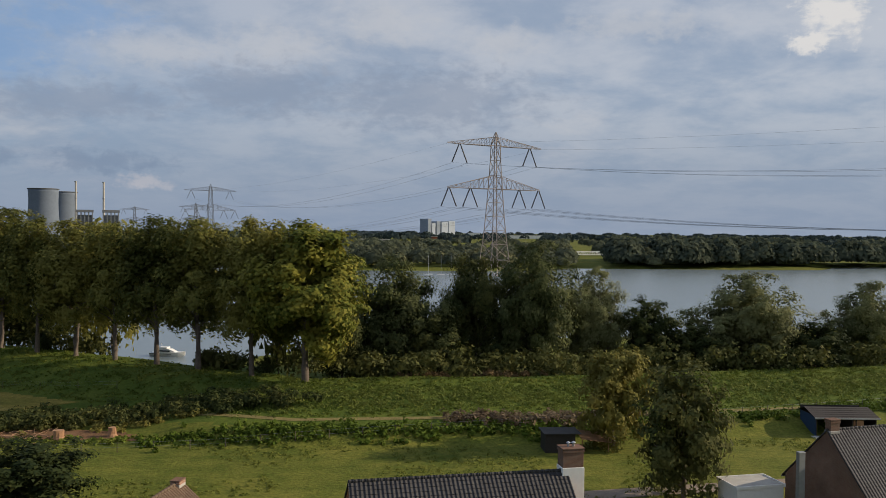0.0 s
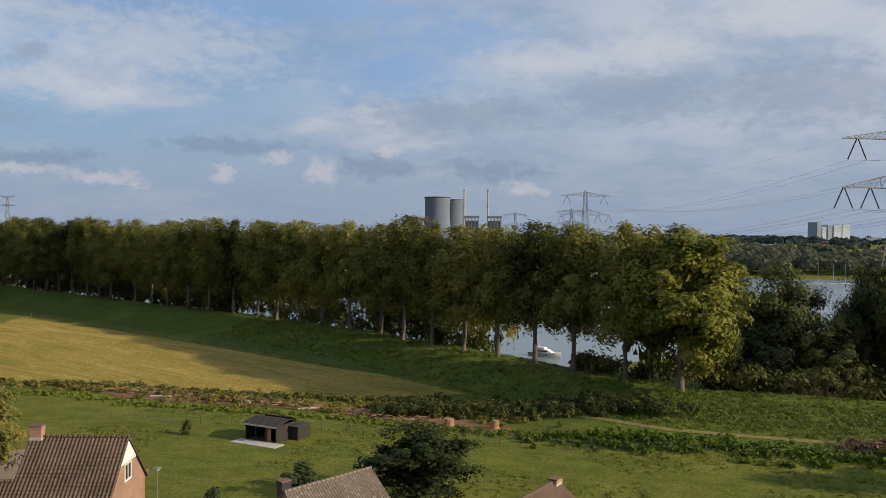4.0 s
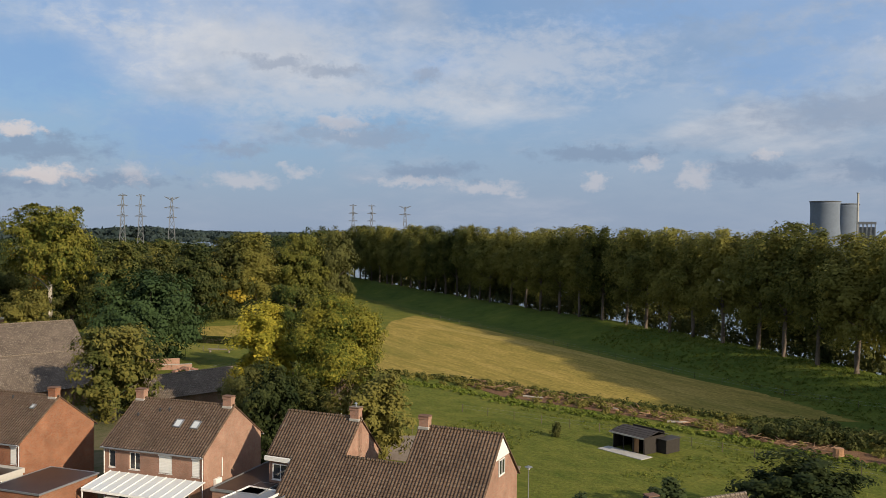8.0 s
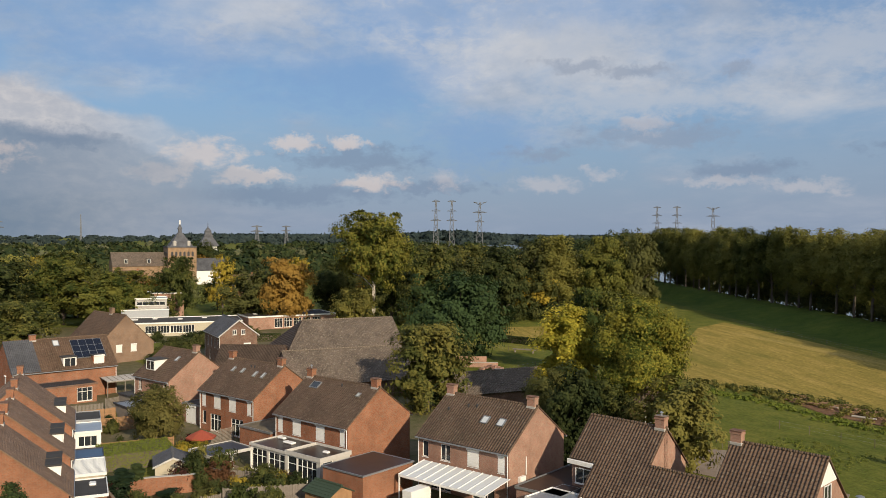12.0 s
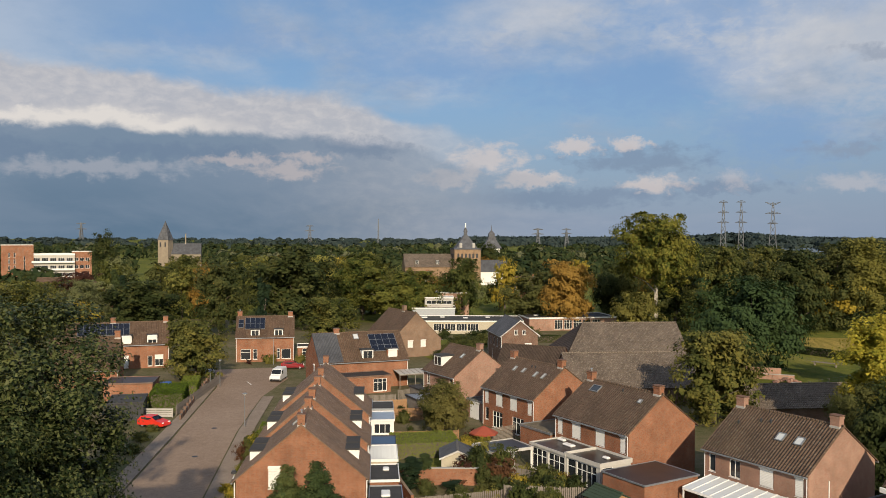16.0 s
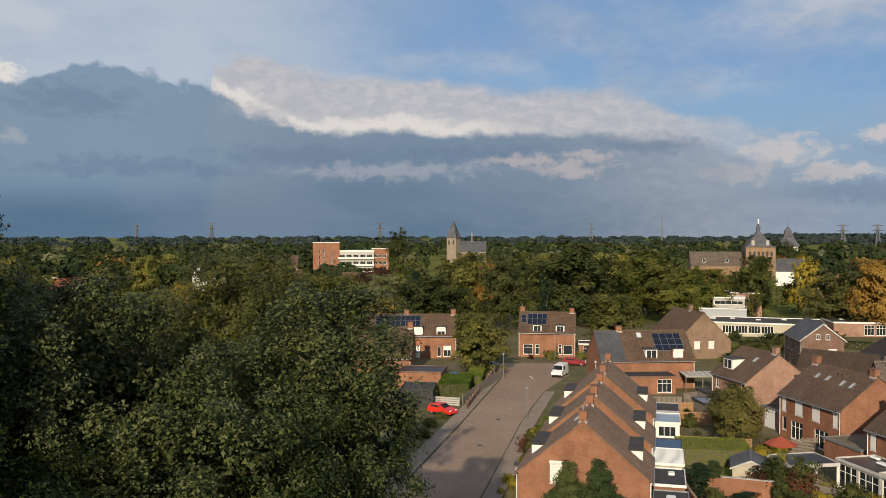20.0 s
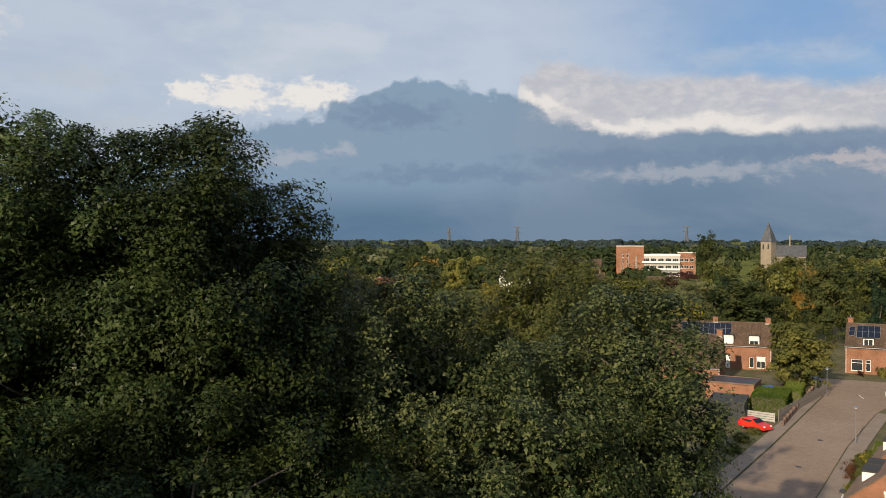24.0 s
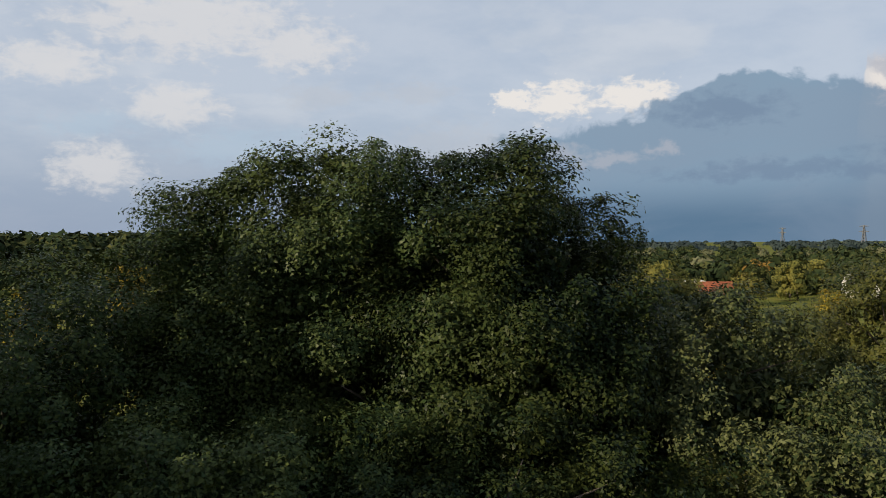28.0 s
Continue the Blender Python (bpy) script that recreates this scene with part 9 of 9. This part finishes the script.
# ---- the paddock behind the farm ----
leaf_box("hedge", "dark clipped hedge at the paddock's end", -170.5, 94.0, 25, 16.0, 1.4, 1.5, L_OAK, 0.16, 50, 11)
house("outbuilding", "long low outbuilding with mossy old tiles", -113.4, 60.0, 91, 19.0, 7.0, 2.3, 4.7, BRICK_DARK, TILE_OLD, [], [], [], group="farm", gutters=False, category="barn", pipes=False)
root = thing("ruined_wall", pose(-145.5, 71.0, 0, 0, 0, 66), "broken brick wall of a roofless pen", "wall")
for nm, b in (("back_wall", (-5.0, 2.0, 0, 1.0, 2.3, 1.5)), ("side_wall", (-5.0, -2.0, 0, -4.7, 1.99, 1.2)), ("low_wall", (-4.69, -2.0, 0, 3.0, -1.7, 0.9)), ("coping", (-4.69, -2.05, 0.905, 3.0, -1.65, 1.0))):
    part(nm, boxed(*b, bevel=0.04), CONCRETE if nm == "coping" else BRICK_PALE, root)
g = random.Random(4)
bm = bmesh.new()
for _ in range(70):
    x, y, q = g.gauss(0, 1.4), g.gauss(0, 1.0), g.uniform(0.12, 0.4)
    z = max(0, 0.9 - 0.35 * math.hypot(x, y))
    box(bm, x - q, y - q * 0.7, z - 0.1, x + q, y + q * 0.7, z + q * 0.8)
ob = part("rubble", bm, BRICK_PALE)
ob.matrix_basis = pose(-139.5, 70.5, 0.05, 0, 0, 20)
tagged(ob, "heap of broken bricks and stones beside the pen", "rubble", "", "stuff")
root = thing("manure_trailer", pose(-133.5, 70.0, 0.05, 0, 0, 60), "small grey farm trailer beside the pen", "trailer")
part("bed", boxed(-2.0, -0.9, 0.55, 2.0, 0.9, 0.65), WOOD_GREY, root)
for b in ((-2.0, -0.9, 0.651, 2.0, -0.84, 1.1), (-2.0, 0.84, 0.651, 2.0, 0.9, 1.1), (-2.0, -0.839, 0.651, -1.94, 0.839, 1.1), (1.94, -0.839, 0.651, 2.0, 0.839, 1.1)):
    part("side_board", boxed(*b), GREY, root)
for sy in (-0.98, 0.98):
    bm = bmesh.new()
    tube(bm, (0, sy - 0.08, 0.36), (0, sy + 0.08, 0.36), 0.36, 0.36, 14)
    part("wheel", bm, RUBBER, root)
# tall growth along the ditch and the field's edge
spots = []
for x, y in along([(-116, 96.5), (-98, 102.5), (-75, 104.6), (-57, 108.5), (-44, 114)], 260, 0.7, rng):
    spots.append((x, y, z_at(x, y) + 0.15, 0.35 + 0.4 * rng.random()))
scrub("field_edge_weeds", "green weeds along the mown field's edge", spots, L_MAPLE, 0.15, 44, 21, 1.0, 1.0)
spots = []
for x, y in along([(-112, 92), (-98, 95), (-84, 94), (-60, 97), (-30, 98)], 420, 0.8, rng):
    spots.append((x, y, z_at(x, y) + 0.08, 0.32))
scrub("ditch_grass", "rough tall grass on the near ditch bank", spots, L_HEDGE, 0.17, 26, 22, 1.0, 0.9)

# the wood's edge behind the hay patch
spots = []
for x, y in along([(-208, 84), (-214, 106), (-216, 122), (-226, 140), (-252, 166), (-290, 198), (-330, 230)], 420, 2.4, rng):
    spots.append((x, y, z_at(x, y) + 0.6 + rng.random() * 4.0, 1.8 + rng.random()))
scrub("wood_edge", "dark undergrowth at the edge of the wood", spots, L_OAK, 0.36, 44, 24)
# lush shrubs in the gardens
for x, y, t, w, k in ((-83.2, 17.6, 2.6, 3.2, "bush"), (-81.6, 18.6, 2.2, 2.6, "shrub"), (-80.2, 17.4, 2.4, 3.0, "bush"), (-85.4, 15.4, 2.0, 2.4, "shrub"), (-87.0, 13.2, 2.8, 2.6, "copper_shrub"), (-82.4, 12.6, 1.9, 2.6, "bush"), (-80.6, 10.6, 1.6, 2.2, "bush"), (-79.4, 15.2, 1.8, 2.4, "gold_shrub"),
                      (-85.6, 17.6, 1.7, 1.6, "bush"), (-90.2, 9.6, 2.2, 2.4, "bush"), (-95.0, 12.2, 2.0, 2.2, "gold_shrub"), (-76.4, 16.0, 2.0, 2.6, "bush"), (-117.4, 9.4, 2.0, 2.0, "bush"), (-120.6, 11.4, 2.4, 2.2, "shrub"), (-131.0, 12.6, 2.4, 3.0, "bush"), (-137.4, 10.2, 2.8, 3.4, "gold_shrub"), (-186, 22, 2.6, 4.5, "bush"), (-190, 30, 2.6, 5.0, "shrub"), (-178, 15, 2.2, 3.4, "bush"), (-205, 38, 3.0, 6.0, "bush"), (-206, 17, 2.4, 4.0, "bush")):
    stand(k, x, y, t, w)
g = random.Random(90)
for x0, y0, x1, y1, n in ((-87, 9.5, -78, 19, 16), (-101, 11.5, -90, 15.5, 8), (-118, 3.2, -108, 5.2, 5), (-131, 4.5, -122, 12.5, 8), (-146, 10, -134, 16, 8), (-103, -14.2, -78, -12.4, 9), (-140, -38, -127, -33, 8), (-172, -28, -166, -12, 8), (-203, 20, -186, 30, 10)):
    for _ in range(n):
        t = g.uniform(0.7, 2.1)
        stand(g.choice(("bush", "shrub", "shrub", "gold_shrub", "copper_shrub")), g.uniform(x0, x1), g.uniform(y0, y1), t, t * g.uniform(0.9, 1.5))
for k, x, y, t, w in (("copper_shrub", -84.5, 13.2, 3.0, 3.4), ("shrub", -87.2, 13.8, 3.4, 3.6), ("shrub", -82.5, 16.8, 2.6, 3.0), ("column", -86.0, 5.4, 3.2, 2.0), ("gold_shrub", -82.0, 14.5, 2.0, 2.0), ("bush", -80.0, 19.6, 2.4, 2.6), ("shrub", -77.6, 14.0, 2.6, 3.2), ("bush", -79.2, 8.4, 2.0, 2.4)):
    stand(k, x, y, t, w)


def tufts(name, label, n, corners, mat, seed, leaf, keep, size=0.35):
    """Upright tufts of rough grass scattered over a stretch of land."""
    g = np.random.default_rng(seed)
    (x0, y0), (x1, y1) = corners
    out = []
    while len(out) < n:
        x, y = g.uniform(x0, x1), g.uniform(y0, y1)
        if keep(x, y):
            out.append((x, y, z_at(x, y) + 0.04, size * (0.5 + g.random())))
    return scrub(name, label, out, mat, leaf, 12, seed, 1.0, 0.6)


L_GRASS = leaf_mat("rough_grass_blades", (0.055, 0.085, 0.014), (0.095, 0.130, 0.022), (0.17, 0.185, 0.040), 0.8, 0.3)
tufts("meadow_tufts", "rough grass tufts scattered over the meadow", 2600, ((-80, 74), (70, 98)), L_GRASS, 71, 0.09, lambda x, y: noise.noise(Vector((x * 0.06, y * 0.09, 3))) > 0.0)
tufts("dike_tufts", "long lit grass on the dike's crest and slope", 5200, ((-120, 100), (110, 185)), L_GRASS, 72, 0.13, lambda x, y: -15 < float(dike_side(np.array([x]), np.array([y]))[0]) < 2.5, 0.45)
